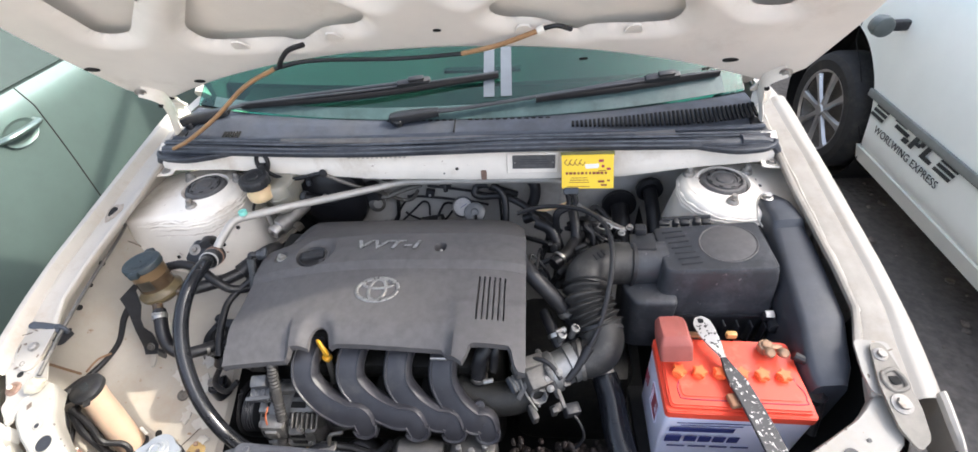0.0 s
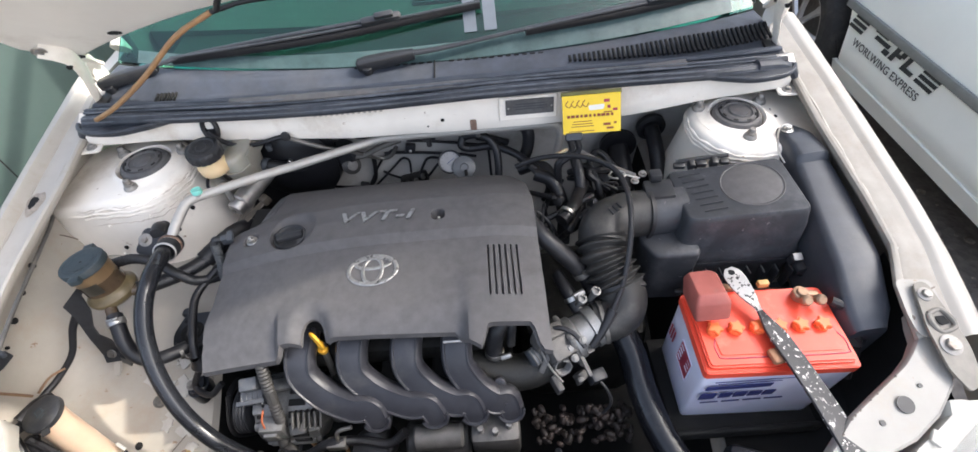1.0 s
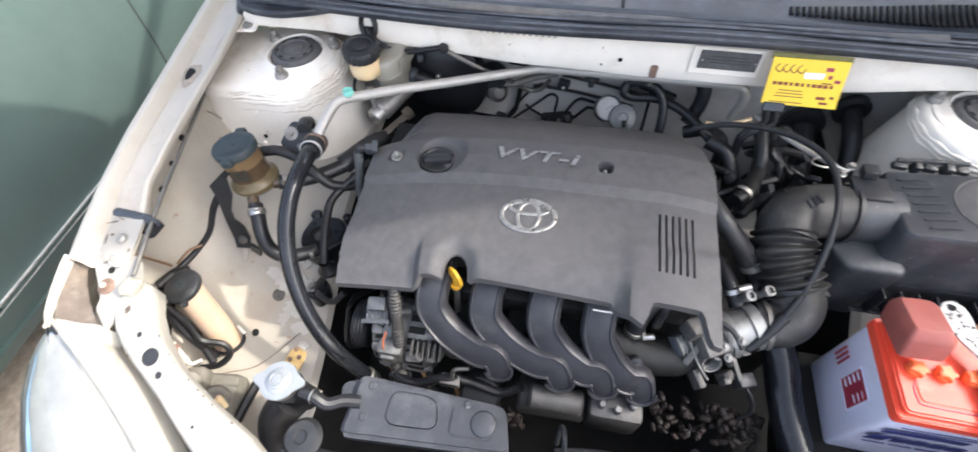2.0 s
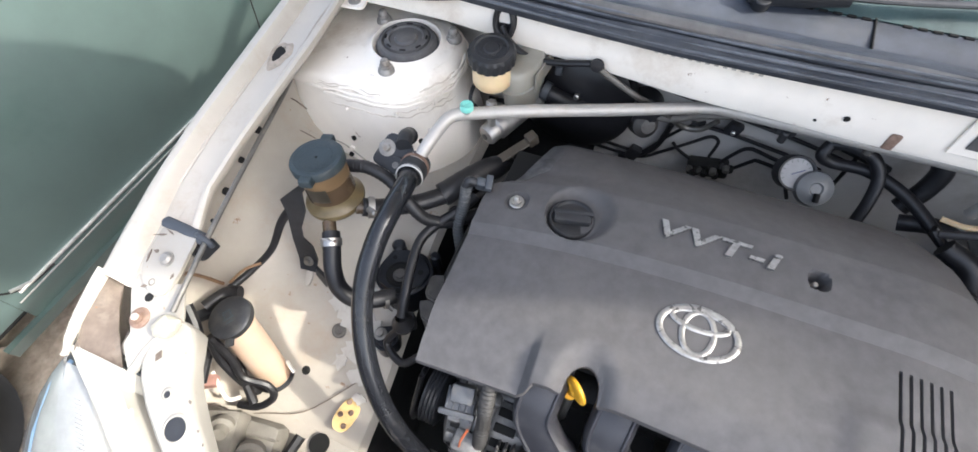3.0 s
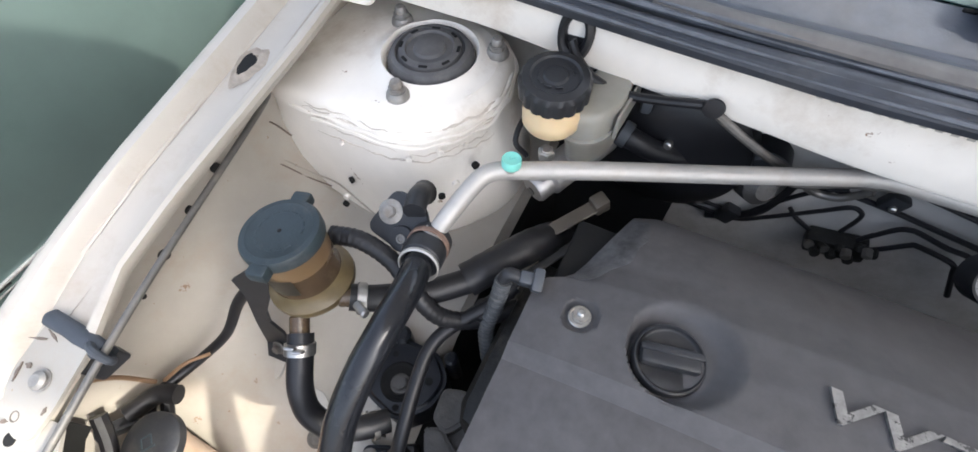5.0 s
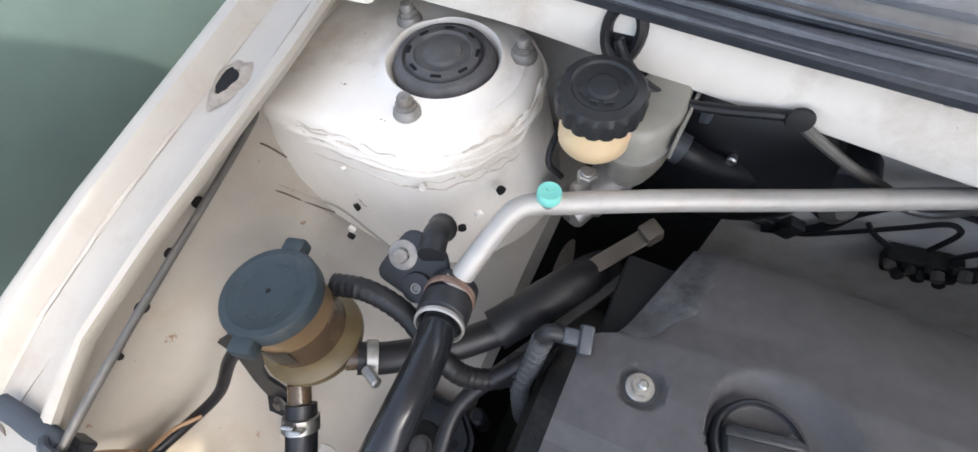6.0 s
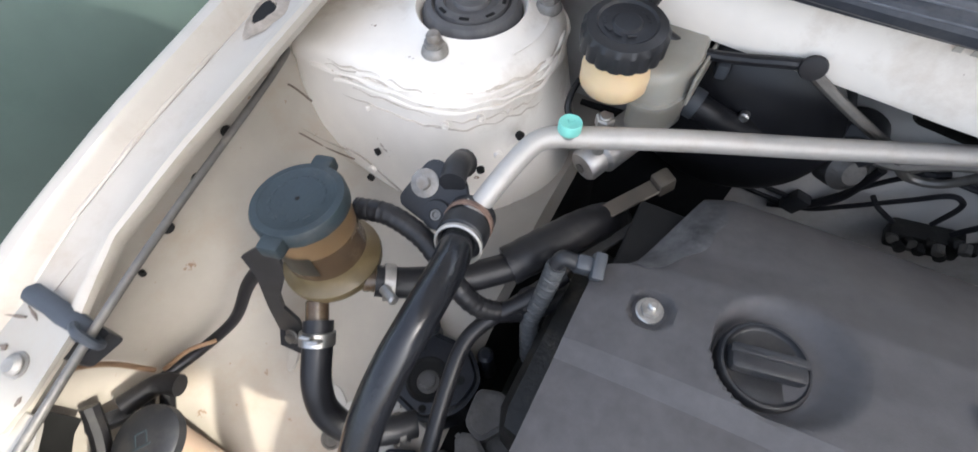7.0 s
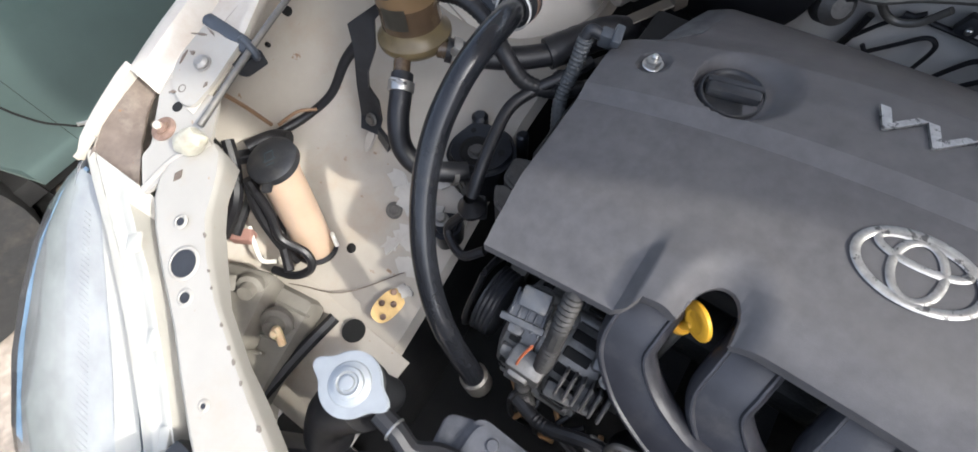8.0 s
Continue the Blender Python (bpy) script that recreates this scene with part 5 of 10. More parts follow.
def cover_shell():
    bm = bmesh.new()
    cols = []
    for x in cx_list:
        f, b = cv_front(x), cv_back(x)
        ys = [f + 0.0005 + (min(cy_fix, key=lambda q: abs(q - f)) - f) * 0 if i == 0 else y for i, y in enumerate(cy_fix)]
        cols.append([bm.verts.new((x, min(max(y, f), b), cv_z(x, min(max(y, f), b)))) for y in cy_fix])
    for a, b in zip(cols, cols[1:]):
        for j in range(len(cy_fix) - 1):
            q = (a[j], b[j], b[j + 1], a[j + 1])
            if len({tuple(round(c, 5) for c in v.co) for v in q}) > 2:
                bm.faces.new(q)
    bmesh.ops.remove_doubles(bm, verts=bm.verts, dist=0.0004)
    bmesh.ops.dissolve_degenerate(bm, edges=bm.edges, dist=0.0002)
    rim = [e for e in bm.edges if e.is_boundary]
    got = bmesh.ops.extrude_edge_only(bm, edges=rim)
    for v in [g for g in got["geom"] if isinstance(g, bmesh.types.BMVert)]:
        v.co.z -= 0.014 if abs(v.co.x + 0.206) > 0.024 or v.co.y > -0.25 else 0.006
    rim = [e for e in got["geom"] if isinstance(e, bmesh.types.BMEdge) and e.is_boundary]
    got = bmesh.ops.extrude_edge_only(bm, edges=rim)
    for v in [g for g in got["geom"] if isinstance(g, bmesh.types.BMVert)]:
        v.co.x = -0.11 + (v.co.x + 0.11) * 0.985
        v.co.y = -0.17 + (v.co.y + 0.17) * 0.98
    return bm


cover = thing("engine_cover", "matte black plastic engine cover with chrome lettering", "engine cover", (-0.11, -0.17, 0.80))
shell = part("shell", cover_shell(), COVER, cover, angle=28)
part("backing", join(span(-0.395, 0.165, -0.298, -0.01, 0.785, 0.812, 0.004)), SHADE, cover)
part("slot_floor", span(0.083, 0.143, -0.304, -0.204, 0.842, 0.846, 0.001), SHADE, cover)
part("peep_floor", rod(0.013, 0.003, pose(PEEP[0], PEEP[1], 0.862), 16), SHADE, cover)
part("stud", rod(0.0032, 0.016, pose(PEEP[0], PEEP[1], 0.864), 12), STEEL, cover, "bright steel stud in a round hole")
part("cover_nut", moved(join(rod(0.0105, 0.002, None, 20), prism(ngon(6, 0.0075), 0.002, 0.008, bevel=0.0008), rod(0.0036, 0.013, None, 10)), pose(BOLT[0], BOLT[1], cv_z(*BOLT) + 0.001)), STEEL, cover, "steel nut on a washer")

# a scuffed patch on the slanting rear shoulder
def scuff(u, v):
    x0, y0 = -0.381 + 0.036 * u, -0.090 + 0.098 * u
    w = 0.006 + 0.026 * math.sin(math.pi * min(1.0, 0.06 + u * 0.8)) ** 0.8 + 0.002 * math.sin(u * 17)
    x, y = x0 + w * v * 0.96, y0 - w * v * 0.27
    return (x, y, cv_z(x, y) + 0.0009)


part("scuffed_corner", sheet(scuff, [i / 18 for i in range(19)], [i / 6 for i in range(7)], 0.0008), SCUFFED, shell, "scuffed pale grey shoulder of the cover")


oil_cap = thing("oil_filler_cap", "round black oil filler cap with a grip bar", "cap", (OIL[0], OIL[1], 0.865))
oz = cv_z(*OIL)
part("disc", lathe([(0, -0.012), (0.0302, -0.012), (0.0302, 0.003), (0.0288, 0.0052), (0.0272, 0.0056), (0.0258, 0.003), (0.024, 0.002), (0, 0.002)], pose(OIL[0], OIL[1], oz), 36), BLACK, oil_cap)
part("grip", moved(join(box(0.048, 0.019, 0.012, pose(0, 0, 0.006), 0.004, 2), box(0.050, 0.006, 0.004, pose(0, 0.004, 0.0115), 0.0018, 2)), pose(OIL[0], OIL[1], oz, 0, 0, 12)), BLACK, oil_cap)


def flat_on_cover(x, y, lift, turn=0.0):
    dz = (cv_z(x, y + 0.006) - cv_z(x, y - 0.006)) / 0.012
    dx = (cv_z(x + 0.006, y) - cv_z(x - 0.006, y)) / 0.012
    nrm = Vector((-dx, -dz, 1)).normalized()
    r = nrm.to_track_quat("Z", "Y").to_matrix().to_4x4()
    east = Vector((1, 0, 0)) - nrm * nrm.x
    east.normalize()
    north = nrm.cross(east)
    m = Matrix((east, north, nrm)).transposed().to_4x4()
    return Matrix.Translation((x, y, cv_z(x, y) + lift)) @ m @ pose(0, 0, 0, 0, 0, turn)


part("lettering", words("VVT-i", 0.033, 0.0013, flat_on_cover(-0.1125, -0.1305, 0.001, -2.0), 0.22, 1.12, 0.136, 0.0008), CHROME, cover, "worn chrome lettering")
em = flat_on_cover(-0.108, -0.238, 0.001)
for ax, ay, cy in ((0.041, 0.0275, 0.0), (0.0165, 0.0245, -0.001), (0.030, 0.011, 0.0135)):
    ring = [(ax * math.cos(a), cy + ay * math.sin(a), 0) for a in (2 * math.pi * i / 48 for i in range(49))]
    part("emblem_ring", moved(tube(ring, 0.0036 if ax > 0.04 else 0.0032, 8, 1, 0.3), em), CHROME, cover, "worn chrome oval badge ring")

# ---- alternator with its plug and loom ----
alt = thing("alternator", "dusty aluminium alternator with slotted end frame", "alternator", (-0.34, -0.36, 0.62))
A = pose(-0.332, -0.350, 0.622, 0, 90)   # axis along x
part("body", lathe([(0, -0.055), (0.040, -0.055), (0.058, -0.047), (0.063, -0.035), (0.063, -0.012), (0.060, -0.010), (0.060, 0.012), (0.064, 0.014), (0.066, 0.02), (0.066, 0.045), (0.058, 0.062), (0.035, 0.068), (0, 0.068)], A, 40), CAST, alt)
for i in range(20):
    a = 2 * math.pi * i / 20
    part("cooling_slot", box(0.006, 0.012, 0.030, A @ pose(0.0645 * math.cos(a), 0.0645 * math.sin(a), 0.033, 0, 0, math.degrees(a) + 90) @ pose(0, 0, 0, 0, 0, 90), 0.001, 1), SHADE, alt)
    part("front_slot", box(0.006, 0.010, 0.014, A @ pose(0.0605 * math.cos(a), 0.0605 * math.sin(a), -0.034, 0, 0, math.degrees(a)), 0.001, 1), SHADE, alt)
for i in range(3):
    a = radians(40 + 120 * i)
    part("case_bolt", join(rod(0.009, 0.085, A @ pose(0.062 * math.cos(a), 0.062 * math.sin(a), -0.03), 12), rod(0.006, 0.10, A @ pose(0.062 * math.cos(a), 0.062 * math.sin(a), -0.038), 6)), CAST, alt)
part("pulley", lathe([(0, -0.098), (0.012, -0.098), (0.016, -0.092), (0.038, -0.094), (0.0445, -0.096), (0.0445, -0.094), (0.0425, -0.092), (0.0445, -0.090), (0.0425, -0.087), (0.0445, -0.084), (0.0425, -0.081), (0.0445, -0.078), (0.0425, -0.075), (0.0445, -0.072), (0.036, -0.068), (0.012, -0.066), (0.012, -0.05), (0, -0.05)], A, 40), BLACK, alt, "black grooved pulley")
part("rear_bracket", join(span(-0.255, -0.215, -0.385, -0.32, 0.60, 0.69, 0.010), span(-0.29, -0.19, -0.36, -0.30, 0.55, 0.62, 0.012)), CAST, alt, "cast aluminium bracket")
for i in range(6):
    part("fin", box(0.004, 0.030, 0.045, pose(-0.300 + 0.010 * i, -0.392, 0.668, 35), 0.0015, 1), OILY_ALU, alt)
part("regulator", join(span(-0.362, -0.318, -0.418, -0.388, 0.635, 0.680, 0.006), span(-0.355, -0.330, -0.424, -0.40, 0.645, 0.67, 0.004)), CAST, alt, "ribbed regulator housing")
for x, y, z, w, d, h, t in ((-0.372, -0.372, 0.672, 0.020, 0.026, 0.022, 10), (-0.366, -0.396, 0.655, 0.024, 0.016, 0.030, 35), (-0.338, -0.410, 0.640, 0.018, 0.018, 0.018, 20), (-0.300, -0.404, 0.650, 0.030, 0.020, 0.026, 30), (-0.272, -0.396, 0.652, 0.022, 0.030, 0.030, 25), (-0.268, -0.352, 0.688, 0.034, 0.040, 0.016, 8), (-0.330, -0.340, 0.690, 0.030, 0.018, 0.014, 0)):
    part("case_lug", box(w, d, h, pose(x, y, z, t, 6, 8), 0.005), CAST, alt)
for x, y, z in ((-0.352, -0.406, 0.668), (-0.286, -0.410, 0.668), (-0.262, -0.378, 0.694)):
    part("case_screw", hexbolt(pose(x, y, z, 40), 0.005, 0.005, 0.0075), DULL_ZINC, alt)
plug = thing("alternator_plug", "grey plug and ribbed loom on the alternator", "connector", (-0.345, -0.365, 0.69))
part("plug", join(box(0.040, 0.034, 0.022, pose(-0.345, -0.372, 0.700, 20, 0, 8), 0.004), box(0.030, 0.022, 0.034, pose(-0.343, -0.364, 0.722, 20, 0, 8), 0.003), box(0.048, 0.008, 0.010, pose(-0.345, -0.388, 0.705, 20, 0, 8), 0.002)), ALT_PLUG, plug)
for i in range(5):
    part("plug_rib", box(0.003, 0.036, 0.024, pose(-0.363 + 0.009 * i, -0.3725, 0.7005, 20, 0, 8), 0.001, 1), ALT_PLUG, plug)
part("loom", tube([(-0.312, -0.345, 0.775), (-0.310, -0.370, 0.735), (-0.308, -0.392, 0.69), (-0.310, -0.41, 0.64), (-0.318, -0.425, 0.60), (-0.30, -0.44, 0.585)], 0.0095, 10, 14, ribs=lambda k: 1 + 0.12 * math.sin(k * 230)), mat("dusty_loom", (0.036, 0.034, 0.032), 0.6, vary=0.25, scale=60, dirt=(0.09, 0.082, 0.07), dirt_amount=0.3, dirt_scale=40), plug, "dusty ribbed loom")
part("wire", tube([(-0.325, -0.40, 0.695), (-0.330, -0.412, 0.68), (-0.332, -0.418, 0.66)], 0.0016, 6, 6), mat("faded_orange_wire", (0.42, 0.12, 0.05), 0.5, vary=0.2), plug)

alt.matrix_basis = Matrix.Translation((-0.318, -0.368, 0.618))
plug.matrix_basis = Matrix.Translation((-0.340, -0.366, 0.708))
belt = solo("drive_belt", tube([(-0.417, -0.350, 0.668), (-0.417, -0.308, 0.64), (-0.425, -0.20, 0.47), (-0.425, -0.24, 0.36), (-0.425, -0.33, 0.46), (-0.417, -0.395, 0.61), (-0.417, -0.350, 0.668)], 0.010, 8, 6, 0.35, (1, 0, 0)), RUBBER, "black ribbed drive belt round its pulleys", "belt")
solo("crank_pulley", lathe([(0, 0), (0.06, 0), (0.065, 0.004), (0.065, 0.03), (0.06, 0.034), (0.02, 0.02), (0, 0.02)], pose(-0.44, -0.22, 0.42, 0, 90), 32), DARKSTEEL, "dark steel crank pulley beside the engine", "pulley")

lower = thing("starter_motor", "greasy starter motor and pipes below the manifold", "starter motor", (0.0, -0.40, 0.58))
part("can", rod(0.034, 0.12, pose(-0.09, -0.425, 0.585, 0, 90), 24, 0.006), OILY_ALU, lower)
part("solenoid", rod(0.022, 0.09, pose(-0.07, -0.44, 0.635, 0, 90), 20, 0.005), OILY_ALU, lower)
part("nose", span(0.03, 0.12, -0.46, -0.39, 0.555, 0.645, 0.012), OILY_ALU, lower, "cast bracket with studs")
for x, y in ((0.05, -0.44), (0.075, -0.445), (0.10, -0.435)):
    part("stud", rod(0.006, 0.02, pose(x, y, 0.642), 10), CAST, lower)
oil = thing("oil_filter", "black oil filter below the manifold", "oil filter", (-0.13, -0.40, 0.52))
part("can", lathe([(0, 0), (0.034, 0), (0.038, 0.006), (0.038, 0.07), (0.032, 0.08), (0, 0.08)], pose(-0.155, -0.41, 0.54, 30), 24), BLACK, oil)

loom = thing("engine_loom", "ribbed black wiring loom sagging under the manifold", "wiring", (-0.2, -0.44, 0.60))
part("main_loom", tube([(-0.315, -0.44, 0.608), (-0.27, -0.45, 0.614), (-0.22, -0.44, 0.640), (-0.17, -0.435, 0.628), (-0.12, -0.44, 0.616), (-0.085, -0.43, 0.640)], 0.0085, 10, 16, ribs=lambda k: 1 + 0.06 * math.sin(k * 260)), RUBBER, loom)
part("junction", join(span(-0.225, -0.19, -0.45, -0.43, 0.625, 0.645, 0.003), tube([(-0.205, -0.44, 0.64), (-0.20, -0.43, 0.665), (-0.175, -0.425, 0.67)], 0.004, 8, 5)), DARKSTEEL, loom)
rng = random.Random(8)
for i in range(7):
    x = -0.33 + 0.02 * i
    part("stray_wire", tube([(x, -0.42 - 0.01 * rng.random(), 0.60), (x + rng.uniform(-0.02, 0.03), -0.445, 0.59 + rng.uniform(-0.02, 0.03)), (x + rng.uniform(-0.01, 0.04), -0.455, 0.55), (x + 0.02, -0.45, 0.50)], 0.0035, 6, 5), TAPE if i % 3 == 0 else RUBBER, loom)
BEAN = mat("oily_brown_link", (0.020, 0.015, 0.013), 0.62, vary=0.5, scale=30, dirt=(0.07, 0.045, 0.036), dirt_amount=0.35, dirt_scale=30)
for i in range(150):   # a heap of dark bean-shaped links by the gearbox
    x, y = (rng.uniform(0.15, 0.33), rng.uniform(-0.445, -0.385)) if i < 110 else (rng.uniform(-0.145, -0.075), rng.uniform(-0.475, -0.445))
    z, k = rng.uniform(0.535, 0.585), rng.uniform(0.5, 0.85)
    part("heap_link", lathe([(0, -0.012 * k), (0.005 * k, -0.0105 * k), (0.0078 * k, -0.004 * k), (0.0078 * k, 0.004 * k), (0.005 * k, 0.0105 * k), (0, 0.012 * k)], pose(x, y, z, rng.uniform(40, 140), rng.uniform(-40, 40), rng.uniform(-80, 80)), 10), BEAN, loom)

# ---- radiator, fan cowl and cap ----
radi = thing("radiator", "black radiator top tank with fan cowl", "radiator", (0, -0.60, 0.3))
part("core", span(-0.34, 0.34, -0.66, -0.60, 0.28, 0.72, 0.006), BLACK, radi)
part("top_tank", span(-0.40, 0.40, -0.665, -0.595, 0.72, 0.765, 0.012), BLACK, radi)
part("fan_cowl", join(tube([(0.30 * math.cos(a) * 0.55 + 0.06, -0.56, 0.50 + 0.235 * math.sin(a)) for a in (radians(10 + 16 * i) for i in range(11))], 0.012, 8, 4),
                      span(-0.25, 0.36, -0.60, -0.58, 0.30, 0.72, 0.008)), BLACK, radi, "black fan cowl")
part("cowl_edge", tube([(-0.02, -0.535, 0.688), (0.03, -0.53, 0.703), (0.10, -0.53, 0.708), (0.18, -0.535, 0.700), (0.26, -0.545, 0.68)], 0.010, 10, 6, 0.6), BLACK, radi)
for x in (-0.02, 0.17):
    part("cowl_hook", tube([(x, -0.52, 0.69), (x + 0.004, -0.50, 0.715), (x + 0.008, -0.52, 0.735), (x + 0.012, -0.545, 0.70)], 0.004, 8, 5), BLACK, radi)
DUCT = mat("dusty_duct_plastic", (0.042, 0.044, 0.051), 0.42, vary=0.2, scale=35, dirt=(0.125, 0.126, 0.135), dirt_amount=0.45, dirt_scale=12, chips=(0.15, 0.15, 0.15), chip_amount=0.015, chip_scale=60)
duct = thing("plastic_duct", "flat dusty black plastic duct with bolted lid", "duct", (-0.2, -0.515, 0.74))
part("lid", prism(rounded([(-0.325, -0.485), (-0.10, -0.495), (-0.085, -0.56), (-0.33, -0.575)], 4, 0.015), 0.725, 0.755, None, 0.006), DUCT, duct)
part("dish", prism(rounded([(-0.27, -0.50), (-0.20, -0.50), (-0.19, -0.545), (-0.27, -0.55)], 5, 0.02), 0.7525, 0.7565, None, 0.0015), DUCT, duct)
part("rib", prism(rounded([(-0.175, -0.505), (-0.115, -0.508), (-0.11, -0.545), (-0.175, -0.548)], 5, 0.012), 0.7525, 0.758, None, 0.0015), DUCT, duct)
for x, y in ((-0.30, -0.50), (-0.30, -0.545), (-0.115, -0.525), (-0.155, -0.502)):
    part("screw", rod(0.006, 0.003, pose(x, y, 0.7545), 12), DUCT, duct)
part("raised_disc", lathe([(0, 0.004), (0.013, 0.0045), (0.017, 0.003), (0.019, 0)], pose(-0.128, -0.525, 0.7575), 28), DUCT, duct)
part("ear", prism(rounded([(-0.35, -0.50), (-0.32, -0.49), (-0.32, -0.53), (-0.345, -0.535)], 3, 0.008), 0.735, 0.745, None, 0.002), DUCT, duct)

M = pose(-0.419, -0.527, 0.800, 3, 0, 0)
neck = thing("radiator_neck", "black plastic radiator filler neck and overflow hose", "filler neck", (-0.42, -0.53, 0.70))
part("neck", lathe([(0.019, -0.10), (0.019, -0.04), (0.024, -0.02), (0.023, 0)], M @ pose(0, 0, -0.012), 24), BLACK, neck)
ears = []
for i in range(96):   # a disc with two ears
    a = 2 * math.pi * i / 96
    r = 0.0268 + 0.0115 * max(0, abs(math.cos(a - radians(4)))) ** 26
    ears.append((r * math.cos(a), r * math.sin(a)))
rc = part("cap", prism(ears, -0.002, 0.004, M, 0.0012), mat("bright_zinc", (0.33, 0.345, 0.355), 0.48, metal=0.6, vary=0.08, scale=40), neck, "shiny zinc radiator cap with two ears")
part("dome", lathe([(0.0185, 0.0038), (0.0175, 0.0052), (0.013, 0.0065), (0.0125, 0.0095), (0.0095, 0.0105), (0.008, 0.0085), (0.0062, 0.0085), (0.0055, 0.012), (0, 0.0125)], M, 32), bpy.data.materials["bright_zinc"], rc)
part("skirt", rod(0.025, 0.014, M @ pose(0, 0, -0.016), 28), STEEL, rc)
part("elbow", tube([(-0.42, -0.535, 0.735), (-0.45, -0.56, 0.70), (-0.46, -0.59, 0.64)], 0.027, 16, 6), RUBBER, neck, "thick black rubber elbow")
part("overflow_hose", tube([(-0.390, -0.532, 0.785), (-0.370, -0.535, 0.782), (-0.352, -0.54, 0.772), (-0.332, -0.530, 0.765), (-0.31, -0.526, 0.758)], 0.0092, 10, 6), RUBBER, neck, "thin overflow hose")
part("spring_clip", tube([(-0.372 + 0.001 * math.cos(a), -0.535 + 0.0095 * math.cos(a), 0.782 + 0.0095 * math.sin(a)) for a in (radians(30 * i) for i in range(13))], 0.0013, 6, 2), STEEL, neck)
bush = thing("radiator_mount", "black rubber bush on the radiator mount", "bush", (-0.36, -0.59, 0.76))
part("bush", lathe([(0, 0), (0.026, 0), (0.028, 0.008), (0.022, 0.016), (0.010, 0.018), (0.008, 0.014), (0, 0.014)], pose(-0.372, -0.588, 0.755), 28), BLACK, bush)


# ---- driver's-side corner of the bay ----
def clamp_ring(at, toward, r, w=0.010, thick=0.0022):
    return lathe([(r, 0), (r + thick, 0.0006), (r + thick, w - 0.0006), (r, w)], aim(at, toward) @ pose(0, 0, -w / 2), 24)


# power steering reservoir
ps = thing("fluid_reservoir", "stained amber fluid reservoir with a blue-grey cap", "reservoir", (-0.606, -0.205, 0.80))
P = pose(-0.609, -0.196, 0.800, -4, -5)
part("body", lathe([(0, 0), (0.028, 0), (0.036, 0.005), (0.042, 0.012), (0.043, 0.016), (0.0425, 0.020), (0.036, 0.026), (0.034, 0.034)], P, 36), mat("olive_amber_plastic", (0.12, 0.09, 0.045), 0.35, vary=0.25, scale=40, dirt=(0.10, 0.08, 0.05), dirt_amount=0.4, dirt_scale=30, sub=0.1), ps, "olive-amber flared base")
part("fluid", lathe([(0.0338, 0.033), (0.0330, 0.050), (0.0333, 0.062)], P, 36), AMBER_DARK, ps, "dark fluid showing through the wall")
part("neck", lathe([(0.0334, 0.0615), (0.034, 0.072), (0.0345, 0.088), (0, 0.088)], P, 36), AMBER, ps, "cloudy amber upper wall")
part("level_panel", sheet(lambda a, z: P @ Vector((0.0345 * math.cos(a), 0.0345 * math.sin(a), z)), [radians(-100 + 8 * i) for i in range(7)], [0.042, 0.066], 0.0008, (0, 0, 0.0001)), mat("dark_level_label", (0.05, 0.045, 0.035), 0.4, vary=0.2), ps, "dark level label")
cap = part("cap", lathe([(0, 0.083), (0.0345, 0.083), (0.0368, 0.085), (0.0368, 0.0945), (0.0352, 0.0972), (0.0300, 0.0978), (0.0285, 0.0968), (0, 0.0968)], P, 40), BLUEGREY, ps, "blue-grey ribbed plastic cap")
for a in (104, 284):
    part("cap_tab", box(0.018, 0.013, 0.013, P @ pose(0.0400 * math.cos(radians(a)), 0.0400 * math.sin(radians(a)), 0.0905, 0, 0, a + 90), 0.003), BLUEGREY, cap)
part("cap_vent", rod(0.002, 0.002, P @ pose(0, 0, 0.0958), 10), SHADE, cap)
for i in range(14):   # the moulded warning ring, unreadable
    a = radians(20 + 24 * i)
    part("moulded_mark", box(0.006, 0.0022, 0.0008, P @ pose(0.021 * math.cos(a), 0.021 * math.sin(a), 0.0968, 0, 0, math.degrees(a) + 90), 0.0002, 1), BLUEGREY, cap)
part("outlet", rod(0.0095, 0.03, aim((-0.600, -0.232, 0.812), (-0.583, -0.262, 0.797)), 16), AMBER_DARK, ps)
part("side_outlet", rod(0.0095, 0.03, aim((-0.575, -0.20, 0.815), (-0.55, -0.185, 0.808)), 16), AMBER_DARK, ps)
def strip(line, half, thick):
    """A folded steel strip: line of points with the strip's side direction along each."""
    rings = []
    for (p, w, side) in line:
        p, side = Vector(p), Vector(side).normalized()
        rings.append((p - side * w, p + side * w))
    bm = bmesh.new()
    off = Vector(thick)
    vs = [[bm.verts.new(q) for q in (a, b, b + off, a + off)] for a, b in rings]
    for a, b in zip(vs, vs[1:]):
        for i in range(4):
            bm.faces.new((a[i], a[(i + 1) % 4], b[(i + 1) % 4], b[i]))
    bm.faces.new(vs[0][::-1])
    bm.faces.new(vs[-1])
    return bm


